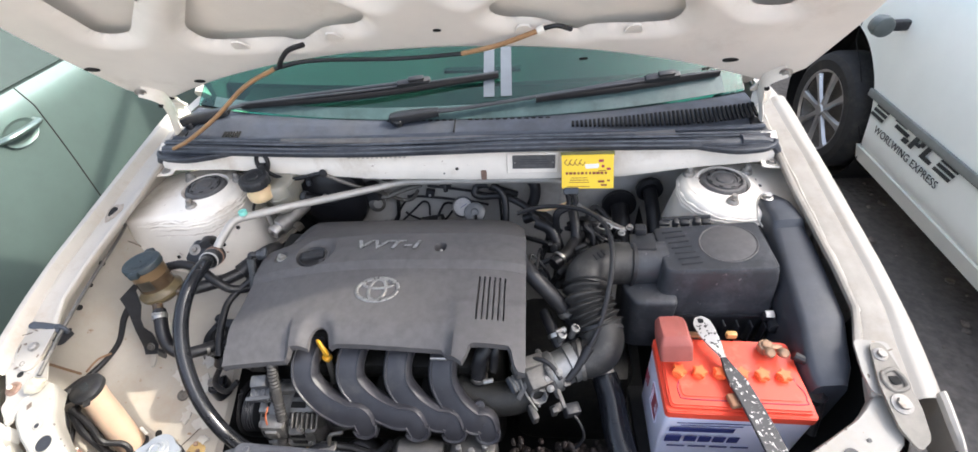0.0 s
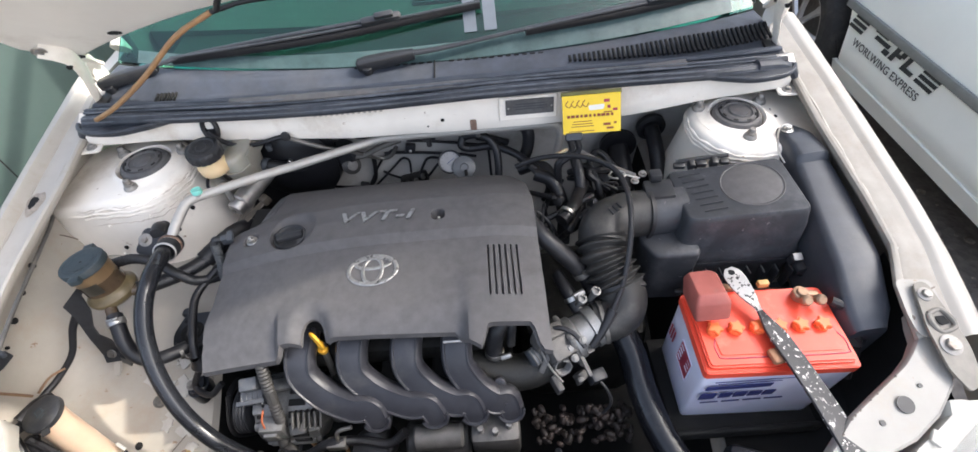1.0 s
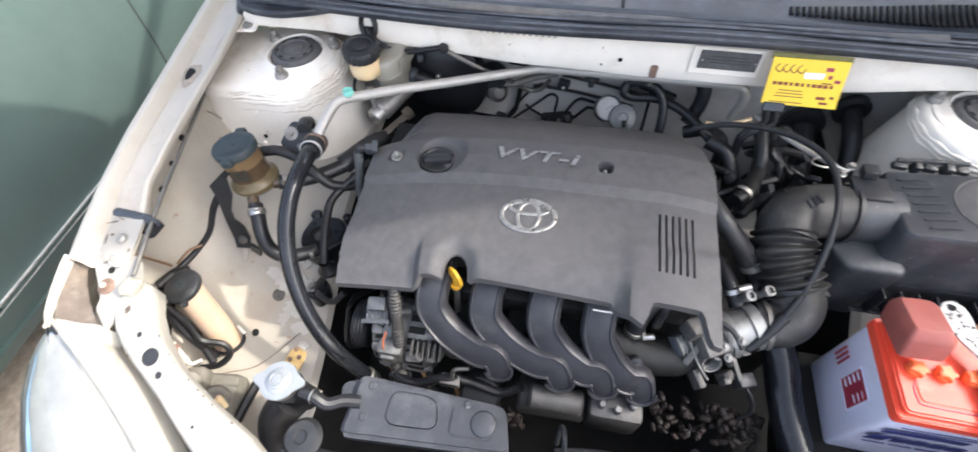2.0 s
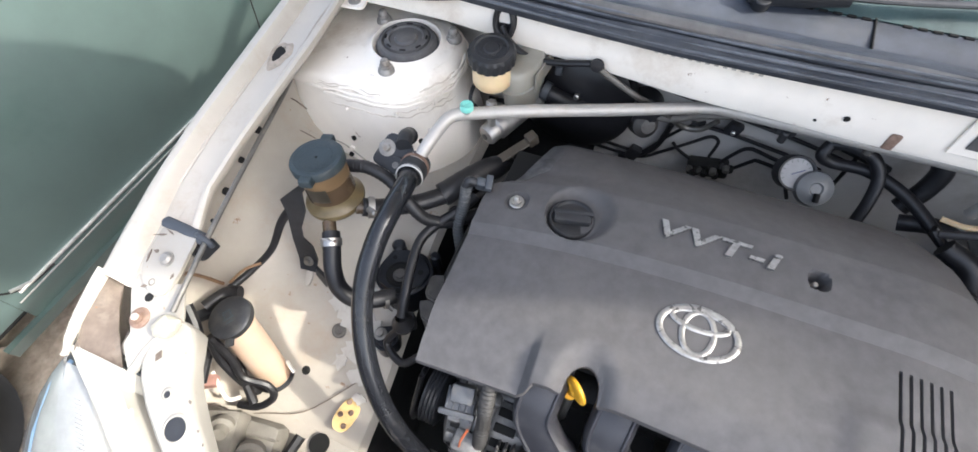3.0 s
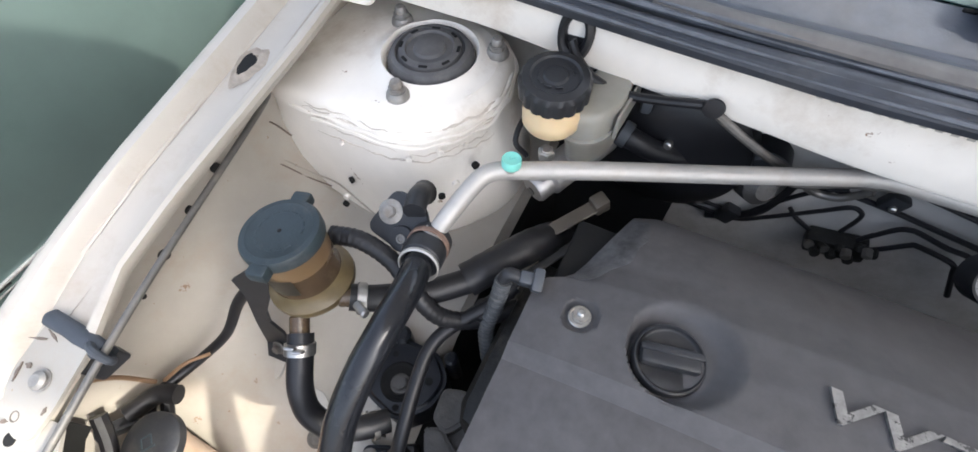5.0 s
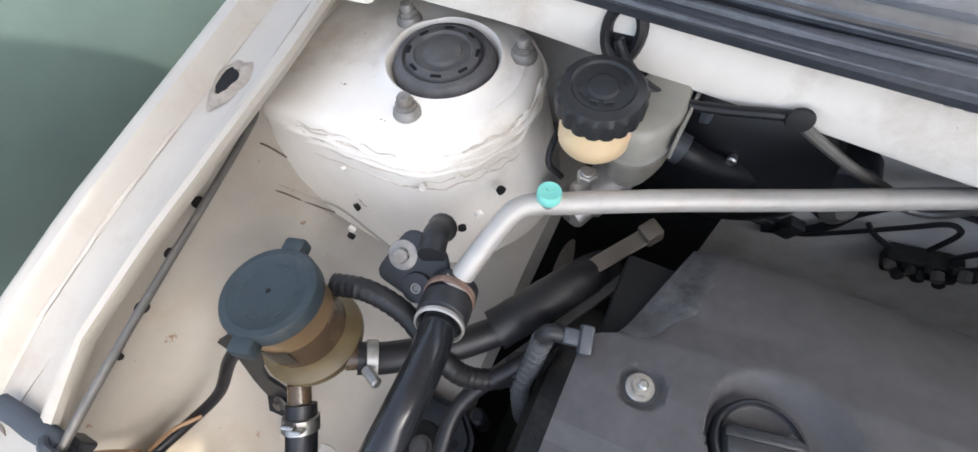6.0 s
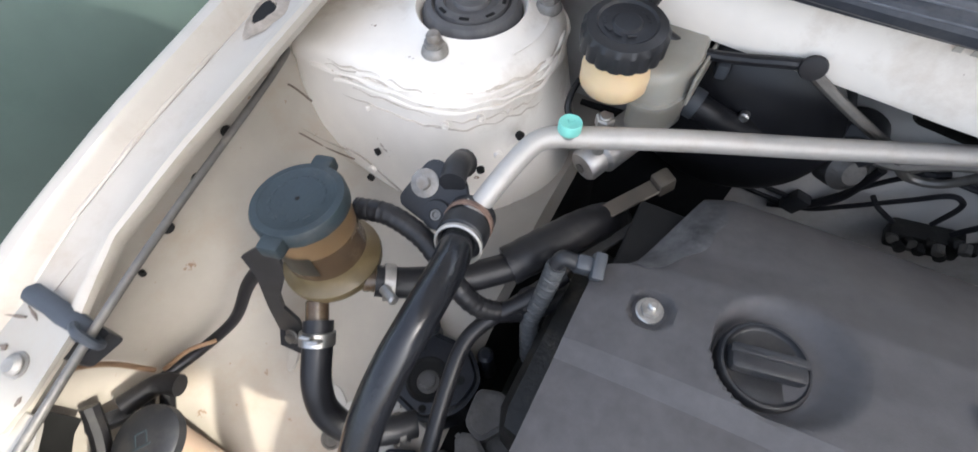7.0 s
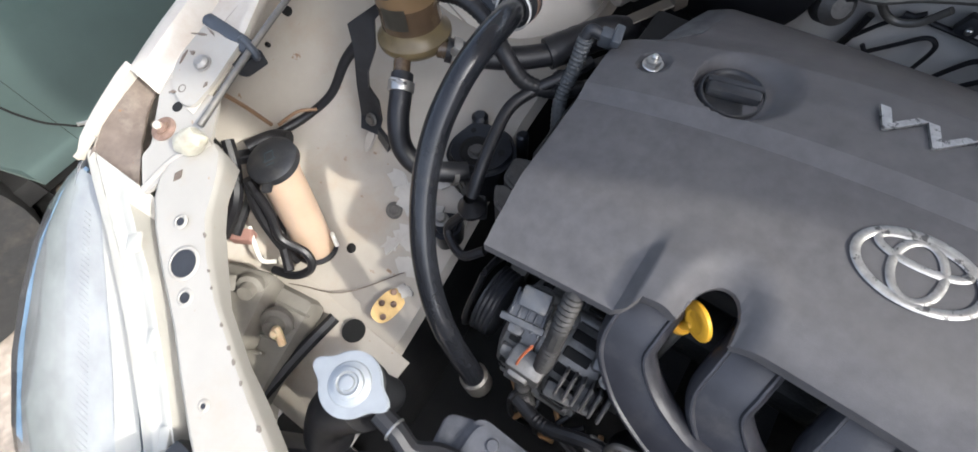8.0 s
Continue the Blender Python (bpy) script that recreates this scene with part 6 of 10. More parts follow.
brk = part("bracket", strip([((-0.640, -0.196, 0.850), 0.014, (0.5, 1, 0)), ((-0.662, -0.222, 0.830), 0.015, (0.8, 0.7, 0)), ((-0.664, -0.228, 0.795), 0.013, (0.9, 0.5, 0)), ((-0.672, -0.238, 0.762), 0.008, (1, 0.4, 0)), ((-0.674, -0.243, 0.740), 0.008, (1, 0.4, 0)),
                               ((-0.668, -0.246, 0.722), 0.014, (1, 0.3, 0)), ((-0.668, -0.252, 0.692), 0.016, (1, 0.2, 0)), ((-0.664, -0.266, 0.680), 0.014, (1, 0.1, 0))], 0, (0.001, -0.0035, 0.001)), BLACK, ps, "bent black steel bracket")
part("bracket_arm", strip([((-0.648, -0.262, 0.684), 0.007, (0, 0.4, 1)), ((-0.630, -0.270, 0.690), 0.006, (0, 0.6, 1)), ((-0.610, -0.280, 0.700), 0.006, (0, 0.6, 1))], 0, (0, -0.006, 0)), BLACK, brk)
part("bracket_bolt", hexbolt(pose(-0.664, -0.258, 0.694, 60), 0.006, 0.005, 0.009), DARKSTEEL, ps)

psh = thing("steering_hose", "matte black bent rubber hose with a white spring clamp", "hose", (-0.58, -0.27, 0.78))
line = [(-0.591, -0.245, 0.806), (-0.580, -0.265, 0.797), (-0.571, -0.286, 0.780), (-0.560, -0.300, 0.757), (-0.540, -0.302, 0.738), (-0.515, -0.290, 0.730), (-0.495, -0.270, 0.72)]
part("tube", tube(line, 0.0125, 16, 8), RUBBER, psh)
part("clamp", clamp_ring((-0.5845, -0.257, 0.8012), (-0.576, -0.275, 0.790), 0.0126, 0.012), STEEL, psh, "zinc spring clamp")
for dz in (-0.004, 0.004):
    part("clamp_ear", box(0.010, 0.003, 0.010, pose(-0.580 + dz, -0.262, 0.8175, 30, 0, 20), 0.001, 1), STEEL, psh)
part("end_clamp", clamp_ring((-0.505, -0.281, 0.722), (-0.49, -0.265, 0.714), 0.0124, 0.007), DARKSTEEL, psh, "dull spring clamp")

ph2 = thing("return_hose", "thick black return hose with a worm clamp", "hose", (-0.52, -0.16, 0.80))
part("tube", tube([(-0.566, -0.195, 0.814), (-0.545, -0.182, 0.806), (-0.505, -0.150, 0.795), (-0.468, -0.112, 0.790)], 0.0135, 16, 8), RUBBER, ph2)
part("sleeve", tube([(-0.478, -0.120, 0.790), (-0.455, -0.088, 0.795), (-0.434, -0.055, 0.793), (-0.420, -0.025, 0.775), (-0.412, 0.0, 0.745)], 0.0185, 18, 8, ribs=lambda k: 1 + 0.015 * math.sin(k * 60)), RUBBER, ph2, "thicker rubber sleeve")
part("clamp", clamp_ring((-0.556, -0.190, 0.811), (-0.54, -0.18, 0.805), 0.0138, 0.010), STEEL, ph2, "steel worm clamp")
part("clamp_screw", rod(0.0045, 0.02, pose(-0.552, -0.200, 0.823, 20, 70), 10), STEEL, ph2)
solo("corrugated_hose", tube([(-0.606, -0.155, 0.845), (-0.575, -0.148, 0.845), (-0.54, -0.150, 0.832), (-0.505, -0.165, 0.81), (-0.48, -0.165, 0.785), (-0.45, -0.145, 0.768), (-0.42, -0.11, 0.76)], 0.0095, 12, 14, ribs=lambda k: 1 + 0.05 * math.sin(k * 330)), RUBBER, "thin corrugated black hose behind the reservoir", "hose")

# air conditioning pipe and hose
ac = thing("air_conditioning_pipe", "bare aluminium pipe with a mint valve cap", "pipe", (-0.3, 0.03, 0.87))
bar = [(-0.511, -0.118, 0.853), (-0.503, -0.095, 0.868), (-0.494, -0.066, 0.880), (-0.487, -0.051, 0.885), (-0.476, -0.041, 0.886), (-0.455, -0.030, 0.885), (-0.38, 0.010, 0.879), (-0.28, 0.062, 0.868), (-0.175, 0.117, 0.858), (-0.145, 0.130, 0.857), (-0.11, 0.135, 0.857), (0.05, 0.138, 0.856), (0.20, 0.142, 0.853), (0.245, 0.143, 0.850), (0.262, 0.143, 0.840), (0.268, 0.143, 0.815), (0.262, 0.143, 0.77)]
part("pipe", tube(bar, 0.0092, 18, 8), mat("dusty_aluminium_pipe", (0.50, 0.475, 0.44), 0.55, metal=0.45, vary=0.12, scale=30, dirt=(0.36, 0.31, 0.26), dirt_amount=0.4, dirt_scale=30), ac)
part("valve_stem", rod(0.0075, 0.008, pose(-0.467, -0.037, 0.889), 16), ALU, ac)
VC = pose(-0.4665, -0.0365, 0.8945, -6, 0)
vcap = part("valve_cap", lathe([(0, 0), (0.0092, 0), (0.0095, 0.0015), (0.0095, 0.0080), (0.0088, 0.0092), (0.0082, 0.0088), (0, 0.0088)], VC, 40, lambda a, z: 1 + 0.02 * math.cos(16 * a) * (z < 0.0075)), MINT, ac, "mint green valve cap")
part("cap_mark", tube([VC @ Vector(p) for p in ((-0.0025, 0.001, 0.0088), (-0.001, -0.002, 0.0088), (0.003, 0.0025, 0.0088))], 0.0005, 6, 1), mat("mint_shadow", (0.15, 0.47, 0.40), 0.5, vary=0.05), vcap)
part("collar", lathe([(0.0095, 0), (0.014, 0.002), (0.015, 0.008), (0.0125, 0.012), (0.0095, 0.013)], aim((-0.512, -0.121, 0.851), (-0.503, -0.095, 0.868)), 24), ALU, ac)
part("pipe_holder", join(box(0.03, 0.018, 0.02, pose(-0.03, 0.140, 0.847, 0, 0, 5), 0.004), rod(0.006, 0.02, pose(-0.03, 0.13, 0.828), 12)), BLACK, ac)
hose = thing("air_conditioning_hose", "long glossy black hose curving past the engine", "hose", (-0.49, -0.3, 0.80))
run = [(-0.513, -0.126, 0.846), (-0.507, -0.145, 0.858), (-0.497, -0.18, 0.873), (-0.494, -0.22, 0.876), (-0.496, -0.26, 0.862), (-0.497, -0.30, 0.832), (-0.490, -0.34, 0.790), (-0.472, -0.378, 0.745), (-0.447, -0.408, 0.700), (-0.413, -0.432, 0.660), (-0.375, -0.446, 0.610), (-0.36, -0.45, 0.56)]
part("tube", tube(run, 0.0138, 20, 10), HOSE, hose)
part("crimp", lathe([(0.0145, -0.004), (0.0195, 0), (0.0205, 0.006), (0.0205, 0.016), (0.018, 0.019), (0.018, 0.022), (0.0205, 0.025), (0.0205, 0.034), (0.015, 0.038)], aim((-0.5065, -0.147, 0.8585), (-0.513, -0.118, 0.846)), 28), BLACK, hose, "black crimped hose end")
part("crimp_ring", clamp_ring((-0.5045, -0.152, 0.8607), (-0.513, -0.118, 0.846), 0.0178, 0.004, 0.0018), ALU, hose, "bright crimp ring")
part("crimp_band", clamp_ring((-0.5115, -0.126, 0.8494), (-0.513, -0.118, 0.846), 0.0196, 0.006, 0.0016), RUST, hose, "rusty crimp band")
part("foot", lathe([(0.0145, 0), (0.018, 0.004), (0.018, 0.03), (0.012, 0.034)], aim((-0.372, -0.447, 0.60), (-0.36, -0.45, 0.56)), 20), DARKSTEEL, hose)
hb = thing("hose_bracket", "small black bracket bolted to the strut tower", "bracket", (-0.555, -0.11, 0.85))
part("plate", prism(rounded([(-0.030, -0.022), (0.022, -0.030), (0.038, -0.006), (0.020, 0.024), (-0.016, 0.028)], 4, 0.012), -0.003, 0.003, pose(-0.552, -0.112, 0.848, 34, 6, 0), 0.0012), BLACK, hb)
part("post", tube([(-0.550, -0.070, 0.842), (-0.545, -0.085, 0.858), (-0.538, -0.105, 0.862)], lambda k: 0.0135 - 0.0022 * min(1, 6 * k), 14, 4), BLACK, hb)
part("bolt", hexbolt(pose(-0.563, -0.110, 0.8525, 34, 6), 0.0066, 0.006, 0.0128), DULL_ZINC, hb, "dull zinc bolt on a broad washer")
part("screw_boss", lathe([(0.0042, 0.001), (0.0055, 0.0028), (0.0125, 0.0022), (0.0135, -0.002)], pose(-0.542, -0.128, 0.842, 34, 6), 24), BLACK, hb)
part("screw", lathe([(0, 0.0018), (0.0024, 0.0020), (0.0030, 0.0032), (0.0048, 0.0032), (0.0052, 0)], pose(-0.542, -0.128, 0.842, 34, 6), 18), DARKSTEEL, hb)

# engine mount
mt = thing("engine_mount", "black steel engine mount on the chassis leg", "engine mount", (-0.50, -0.24, 0.60))
GLOSS_BLACK = mat("glossy_black_enamel", (0.009, 0.0105, 0.0145), 0.3, vary=0.3, scale=40, dirt=(0.03, 0.028, 0.026), dirt_amount=0.2, dirt_scale=40)
mblock = part("bracket", prism(rounded([(-0.541, -0.257), (-0.551, -0.228), (-0.541, -0.184), (-0.488, -0.180), (-0.462, -0.205), (-0.466, -0.238), (-0.494, -0.268)], 4, 0.012), 0.630, 0.704, None, 0.006, 3), GLOSS_BLACK, mt, "black steel mount block")
part("bracket_lug", rod(0.011, 0.060, pose(-0.537, -0.182, 0.648), 18, 0.004), GLOSS_BLACK, mt)
part("bracket_lug", rod(0.008, 0.070, pose(-0.470, -0.183, 0.645), 14, 0.003), GLOSS_BLACK, mt)
for x, y, r in ((-0.481, -0.215, 0.0045), (-0.500, -0.255, 0.0038), (-0.531, -0.205, 0.0035)):
    part("block_hole", lathe([(0, 0), (r, 0), (r, 0.0006), (0, 0.0006)], pose(x, y, 0.7042), 14), SHADE, mblock)
part("recess", lathe([(0.0225, 0.0004), (0.0205, 0.0022), (0.0185, 0.0016), (0.0175, 0.0006), (0.012, 0.0004), (0, 0.0004)], pose(-0.510, -0.229, 0.7042), 32), SHADE, mt)
part("bolt", join(rod(0.0115, 0.0022, pose(-0.508, -0.231, 0.7046), 22), prism(ngon(6, 0.0085), 0.002, 0.0075, pose(-0.508, -0.231, 0.7046), 0.001)), OILY_ALU, mt)
part("arm", join(prism(rounded([(-0.462, -0.214), (-0.436, -0.205), (-0.418, -0.228), (-0.437, -0.256), (-0.458, -0.248)], 3, 0.008), 0.655, 0.712, None, 0.004), prism(rounded([(-0.462, -0.258), (-0.444, -0.250), (-0.415, -0.268), (-0.424, -0.290), (-0.448, -0.282)], 3, 0.006), 0.650, 0.708, None, 0.004), span(-0.440, -0.400, -0.285, -0.215, 0.640, 0.690, 0.006)), OILY_ALU, mt, "oily cast mount arm")
part("foot_plate", prism(rounded([(-0.530, -0.302), (-0.496, -0.286), (-0.484, -0.312), (-0.500, -0.336), (-0.520, -0.330)], 4, 0.009), 0.595, 0.640, None, 0.006, 3), GLOSS_BLACK, mt)
part("foot_bolt", hexbolt(pose(-0.515, -0.311, 0.640), 0.007, 0.008, 0.0105), DULL_ZINC, mt, "steel bolt with washer")
for q in range(3):   # bent wire clip between block and foot
    y = -0.272 - 0.006 * q
    part("wire_clip", tube([(-0.530 + 0.003 * q, y, 0.690), (-0.524 + 0.003 * q, y - 0.003, 0.706), (-0.510 + 0.002 * q, y - 0.004, 0.709), (-0.500, y - 0.002, 0.703), (-0.498, y, 0.690)], 0.0016, 6, 5), STEEL, mt, "bright bent wire clip")
part("plug_body", box(0.026, 0.022, 0.036, pose(-0.468, -0.291, 0.690, 10, 0, 30), 0.004), BLACK, mt)
pp = thing("breather_pipe", "thin black rubber breather pipe", "pipe", (-0.47, -0.2, 0.75))
part("tube", tube([(-0.428, -0.105, 0.792), (-0.445, -0.135, 0.786), (-0.470, -0.165, 0.775), (-0.482, -0.195, 0.768), (-0.478, -0.235, 0.758), (-0.470, -0.275, 0.745), (-0.468, -0.297, 0.725)], 0.0075, 12, 8), RUBBER, pp)
part("boot", lathe([(0, 0), (0.016, 0), (0.017, 0.008), (0.011, 0.018), (0.008, 0.028)], pose(-0.467, -0.300, 0.700), 20), RUBBER, pp)
part("loop", tube([(-0.467, -0.305, 0.705), (-0.49, -0.325, 0.665), (-0.455, -0.345, 0.665), (-0.43, -0.33, 0.68)], 0.006, 10, 6), RUBBER, pp)
part("knuckle", lathe([(0, -0.010), (0.012, -0.008), (0.013, 0), (0.012, 0.008), (0, 0.010)], pose(-0.447, -0.138, 0.778), 16), RUBBER, pp)
gp = thing("sensor_plug", "grey plug with a ribbed cable at the cover's edge", "connector", (-0.425, -0.115, 0.84))
part("plug", join(box(0.018, 0.013, 0.022, pose(-0.413, -0.112, 0.838, 15, 10, 15), 0.003), box(0.010, 0.022, 0.012, pose(-0.403, -0.112, 0.845, 15, 10, 15), 0.002)), GREYCLIP, gp)
part("elbow", tube([(-0.420, -0.115, 0.842), (-0.430, -0.118, 0.846), (-0.434, -0.122, 0.838)], 0.0065, 12, 5), BLACK, gp)
part("cable", tube([(-0.433, -0.122, 0.838), (-0.436, -0.135, 0.80), (-0.44, -0.15, 0.765), (-0.432, -0.165, 0.71)], 0.0085, 10, 20, ribs=lambda k: 1 + 0.07 * math.sin(k * 230)), mat("grey_ribbed_cable", (0.075, 0.078, 0.08), 0.55, vary=0.2), gp, "dusty grey ribbed cable")
tb = thing("pipe_bracket", "tan zinc pipe bracket behind the engine", "bracket", (-0.40, -0.01, 0.80))
part("strap", join(box(0.016, 0.075, 0.003, pose(-0.402, -0.005, 0.803, 12, 0, -38), 0.001, 1), box(0.018, 0.018, 0.020, pose(-0.384, 0.018, 0.810, 12, 0, -38), 0.003)), mat("tan_zinc", (0.10, 0.085, 0.068), 0.5, metal=0.4, vary=0.15), tb)
part("long_strip", box(0.010, 0.17, 0.004, pose(-0.428, -0.085, 0.775, 4, 0, -30), 0.001, 1), OILY_ALU, tb)

# brake master cylinder
bk = thing("brake_fluid_reservoir", "milky brake fluid reservoir with a ribbed black cap", "reservoir", (-0.44, 0.04, 0.84))
part("collar", lathe([(0, 0), (0.027, 0), (0.0295, 0.004), (0.0295, 0.018), (0.027, 0.022), (0.027, 0.046), (0, 0.046)], pose(-0.457, 0.038, 0.887), 32), CREAM, bk, "yellowed cream filler neck")
cap = part("cap", lathe([(0, 0), (0.031, 0), (0.0335, 0.002), (0.0335, 0.017), (0.031, 0.0215), (0.024, 0.0235), (0.022, 0.0220), (0.012, 0.0220), (0.010, 0.0235), (0, 0.0235)], pose(-0.457, 0.037, 0.926, 4, 2), 72, lambda a, z: 1 + (0.030 * (abs(math.cos(9 * a)) ** 0.5 - 0.5) * 2 if 0.001 < z < 0.020 else 0)), BLACK, bk, "black ribbed screw cap")
for i in range(9):
    a = radians(30 + 34 * i)
    part("moulded_mark", box(0.007, 0.003, 0.0008, pose(-0.457 + 0.017 * math.cos(a), 0.037 + 0.017 * math.sin(a), 0.9485, 4, 2, math.degrees(a) + 90), 0.0002, 1), BLACK, cap)
tank = [(-0.440, 0.03), (-0.410, 0.035), (-0.392, 0.07), (-0.395, 0.125), (-0.432, 0.128), (-0.448, 0.07)]
tc = (-0.420, 0.080)
part("tank", loft([[(tc[0] + (x - tc[0]) * k, tc[1] + (y - tc[1]) * k, z) for x, y in rounded(tank, 5, 0.014)] for k, z in ((0.70, 0.828), (0.80, 0.831), (0.90, 0.842), (0.96, 0.868), (0.97, 0.8725), (1.06, 0.8735), (1.06, 0.8775), (0.98, 0.8785), (0.95, 0.898), (0.90, 0.906), (0.78, 0.9095))]), MILKY, bk, angle=50)
part("tank_rib", box(0.003, 0.070, 0.030, pose(-0.392, 0.088, 0.888, 0, 0, -4), 0.001, 1), MILKY, bk)
part("switch_plug", box(0.012, 0.022, 0.016, pose(-0.378, 0.125, 0.868, 0, 0, 10), 0.003), GREYCLIP, bk)
mc = thing("brake_master_cylinder", "aluminium brake master cylinder on a black servo", "brake cylinder", (-0.42, 0.1, 0.80))
part("cylinder", lathe([(0, 0), (0.016, 0), (0.018, 0.003), (0.018, 0.02), (0.022, 0.024), (0.022, 0.12), (0.028, 0.125), (0.028, 0.15)], aim((-0.464, 0.022, 0.782), (-0.40, 0.16, 0.80)), 28), ALU, mc)
part("end_screw", lathe([(0, 0), (0.005, 0), (0.006, 0.002), (0, 0.002)], aim((-0.4648, 0.0205, 0.7818), (-0.50, -0.05, 0.772)), 12), DARKSTEEL, mc)
part("servo", lathe([(0, 0), (0.05, 0), (0.06, 0.006), (0.095, 0.016), (0.112, 0.03), (0.114, 0.05), (0.10, 0.075), (0, 0.075)], aim((-0.362, 0.115, 0.80), (-0.352, 0.20, 0.80)), 44), mat("servo_black", (0.012, 0.012, 0.014), 0.35, vary=0.2), mc, "gloss black brake servo")
part("servo_stud", rod(0.005, 0.01, aim((-0.340, 0.112, 0.835), (-0.342, 0.09, 0.838)), 10), STEEL, mc)
part("stem", join(rod(0.006, 0.05, pose(-0.452, 0.02, 0.815), 12), rod(0.009, 0.012, pose(-0.452, 0.02, 0.852), 6)), ALU, mc)
part("brake_line", tube([(-0.478, 0.03, 0.83), (-0.492, 0.03, 0.848), (-0.492, 0.06, 0.860), (-0.475, 0.085, 0.855)], 0.0032, 8, 6), RUBBER, mc)
vac = solo("vacuum_hose", tube([(-0.395, 0.098, 0.842), (-0.375, 0.095, 0.838), (-0.345, 0.105, 0.822), (-0.30, 0.13, 0.806), (-0.25, 0.15, 0.812)], 0.0125, 14, 8), RUBBER, "black rubber vacuum hose from the brake servo", "hose")
part("clamp", clamp_ring((-0.388, 0.097, 0.841), (-0.37, 0.095, 0.837), 0.0128, 0.012), GREYCLIP, vac)

# washer filler
ws = thing("washer_filler", "tan plastic washer filler neck with a black flip cap", "filler neck", (-0.67, -0.41, 0.58))
top, foot = Vector((-0.682, -0.392, 0.750)), Vector((-0.672, -0.425, 0.560))
part("neck", lathe([(0.026, 0), (0.0255, 0.10), (0.0245, 0.16), (0.026, 0.186), (0, 0.186)], aim(foot, top), 32), NECK, ws)
W = aim(foot, top) @ pose(0, 0, 0.188, -8, 14, 35)
part("cap", lathe([(0, -0.004), (0.029, -0.004), (0.031, -0.002), (0.031, 0.007), (0.028, 0.0095), (0.012, 0.011), (0, 0.011)], W, 40), BLACK, ws, "black washer cap with a moulded sign")
for i, (dx, dy, w, h) in enumerate(((0, 0.004, 0.016, 0.0015), (-0.005, -0.003, 0.0015, 0.010), (0.005, -0.003, 0.0015, 0.010), (0, -0.008, 0.010, 0.0015), (0, 0.010, 0.010, 0.0015))):
    part("moulded_mark", box(w, h, 0.001, W @ pose(dx, dy, 0.0112), 0.0002, 1), BLUEGREY, ws)
part("hinge_tab", box(0.012, 0.016, 0.006, W @ pose(0.012, 0.031, 0.002, 0, 0, -20), 0.002), BLACK, ws)
part("grommet", lathe([(0.026, 0), (0.031, 0.002), (0.031, 0.006), (0.026, 0.008)], pose(-0.671, -0.424, 0.568, -10), 28), RUBBER, ws)
part("clip", tube([(-0.650, -0.40, 0.600), (-0.640, -0.405, 0.603), (-0.632, -0.41, 0.596)], 0.003, 8, 4), CARD_WHITE, ws)

# body wiring round the washer neck
wl = thing("body_loom", "taped black wiring loom with stray ends", "wiring", (-0.70, -0.38, 0.70))
part("main", tube([(-0.672, -0.225, 0.80), (-0.690, -0.245, 0.775), (-0.705, -0.275, 0.735), (-0.725, -0.31, 0.715), (-0.738, -0.345, 0.712), (-0.745, -0.385, 0.715)], lambda k: 0.0075 - 0.002 * math.sin(k * 3.1), 12, 8), RUBBER, wl)
knot = Vector((-0.738, -0.36, 0.715))
part("wrap", tube([knot + Vector((0.02, 0.01, 0.0)), knot, knot + Vector((-0.012, -0.03, 0.003))], 0.0105, 12, 6), RUBBER, wl, "taped junction")
for pts, r, m in (([(-0.742, -0.35, 0.728), (-0.752, -0.36, 0.765), (-0.748, -0.372, 0.80), (-0.735, -0.378, 0.815)], 0.0026, COPPER),
                  ([(-0.71, -0.30, 0.728), (-0.722, -0.32, 0.735), (-0.735, -0.345, 0.727)], 0.0022, COPPER),
                  ([(-0.735, -0.355, 0.71), (-0.715, -0.385, 0.69), (-0.705, -0.405, 0.66), (-0.700, -0.44, 0.62), (-0.66, -0.475, 0.60)], 0.007, RUBBER),
                  ([(-0.745, -0.365, 0.71), (-0.735, -0.40, 0.69), (-0.735, -0.44, 0.665), (-0.725, -0.48, 0.65)], 0.006, RUBBER),
                  ([(-0.71, -0.425, 0.72), (-0.708, -0.440, 0.68), (-0.695, -0.450, 0.645), (-0.685, -0.455, 0.61), (-0.675, -0.455, 0.58)], 0.007, RUBBER),
                  ([(-0.705, -0.425, 0.73), (-0.69, -0.435, 0.68), (-0.675, -0.45, 0.645), (-0.645, -0.445, 0.625), (-0.635, -0.455, 0.605), (-0.655, -0.475, 0.590), (-0.69, -0.485, 0.585)], 0.006, RUBBER),
                  ([(-0.76, -0.40, 0.74), (-0.74, -0.42, 0.72), (-0.72, -0.45, 0.70), (-0.73, -0.49, 0.66)], 0.008, RUBBER),
                  ([(-0.735, -0.46, 0.63), (-0.715, -0.475, 0.62), (-0.70, -0.485, 0.605), (-0.685, -0.475, 0.602)], 0.003, CARD_WHITE)):
    part("wire", tube(pts, r, 8, 7), m, wl)
part("connector", box(0.038, 0.015, 0.015, pose(-0.752, -0.405, 0.715, 0, 20, 60), 0.004), BLACK, wl)
part("pale_plug", box(0.03, 0.018, 0.018, pose(-0.735, -0.475, 0.625, 0, 0, 30), 0.003), mat("dusty_pink_plug", (0.30, 0.17, 0.14), 0.6, vary=0.15), wl)
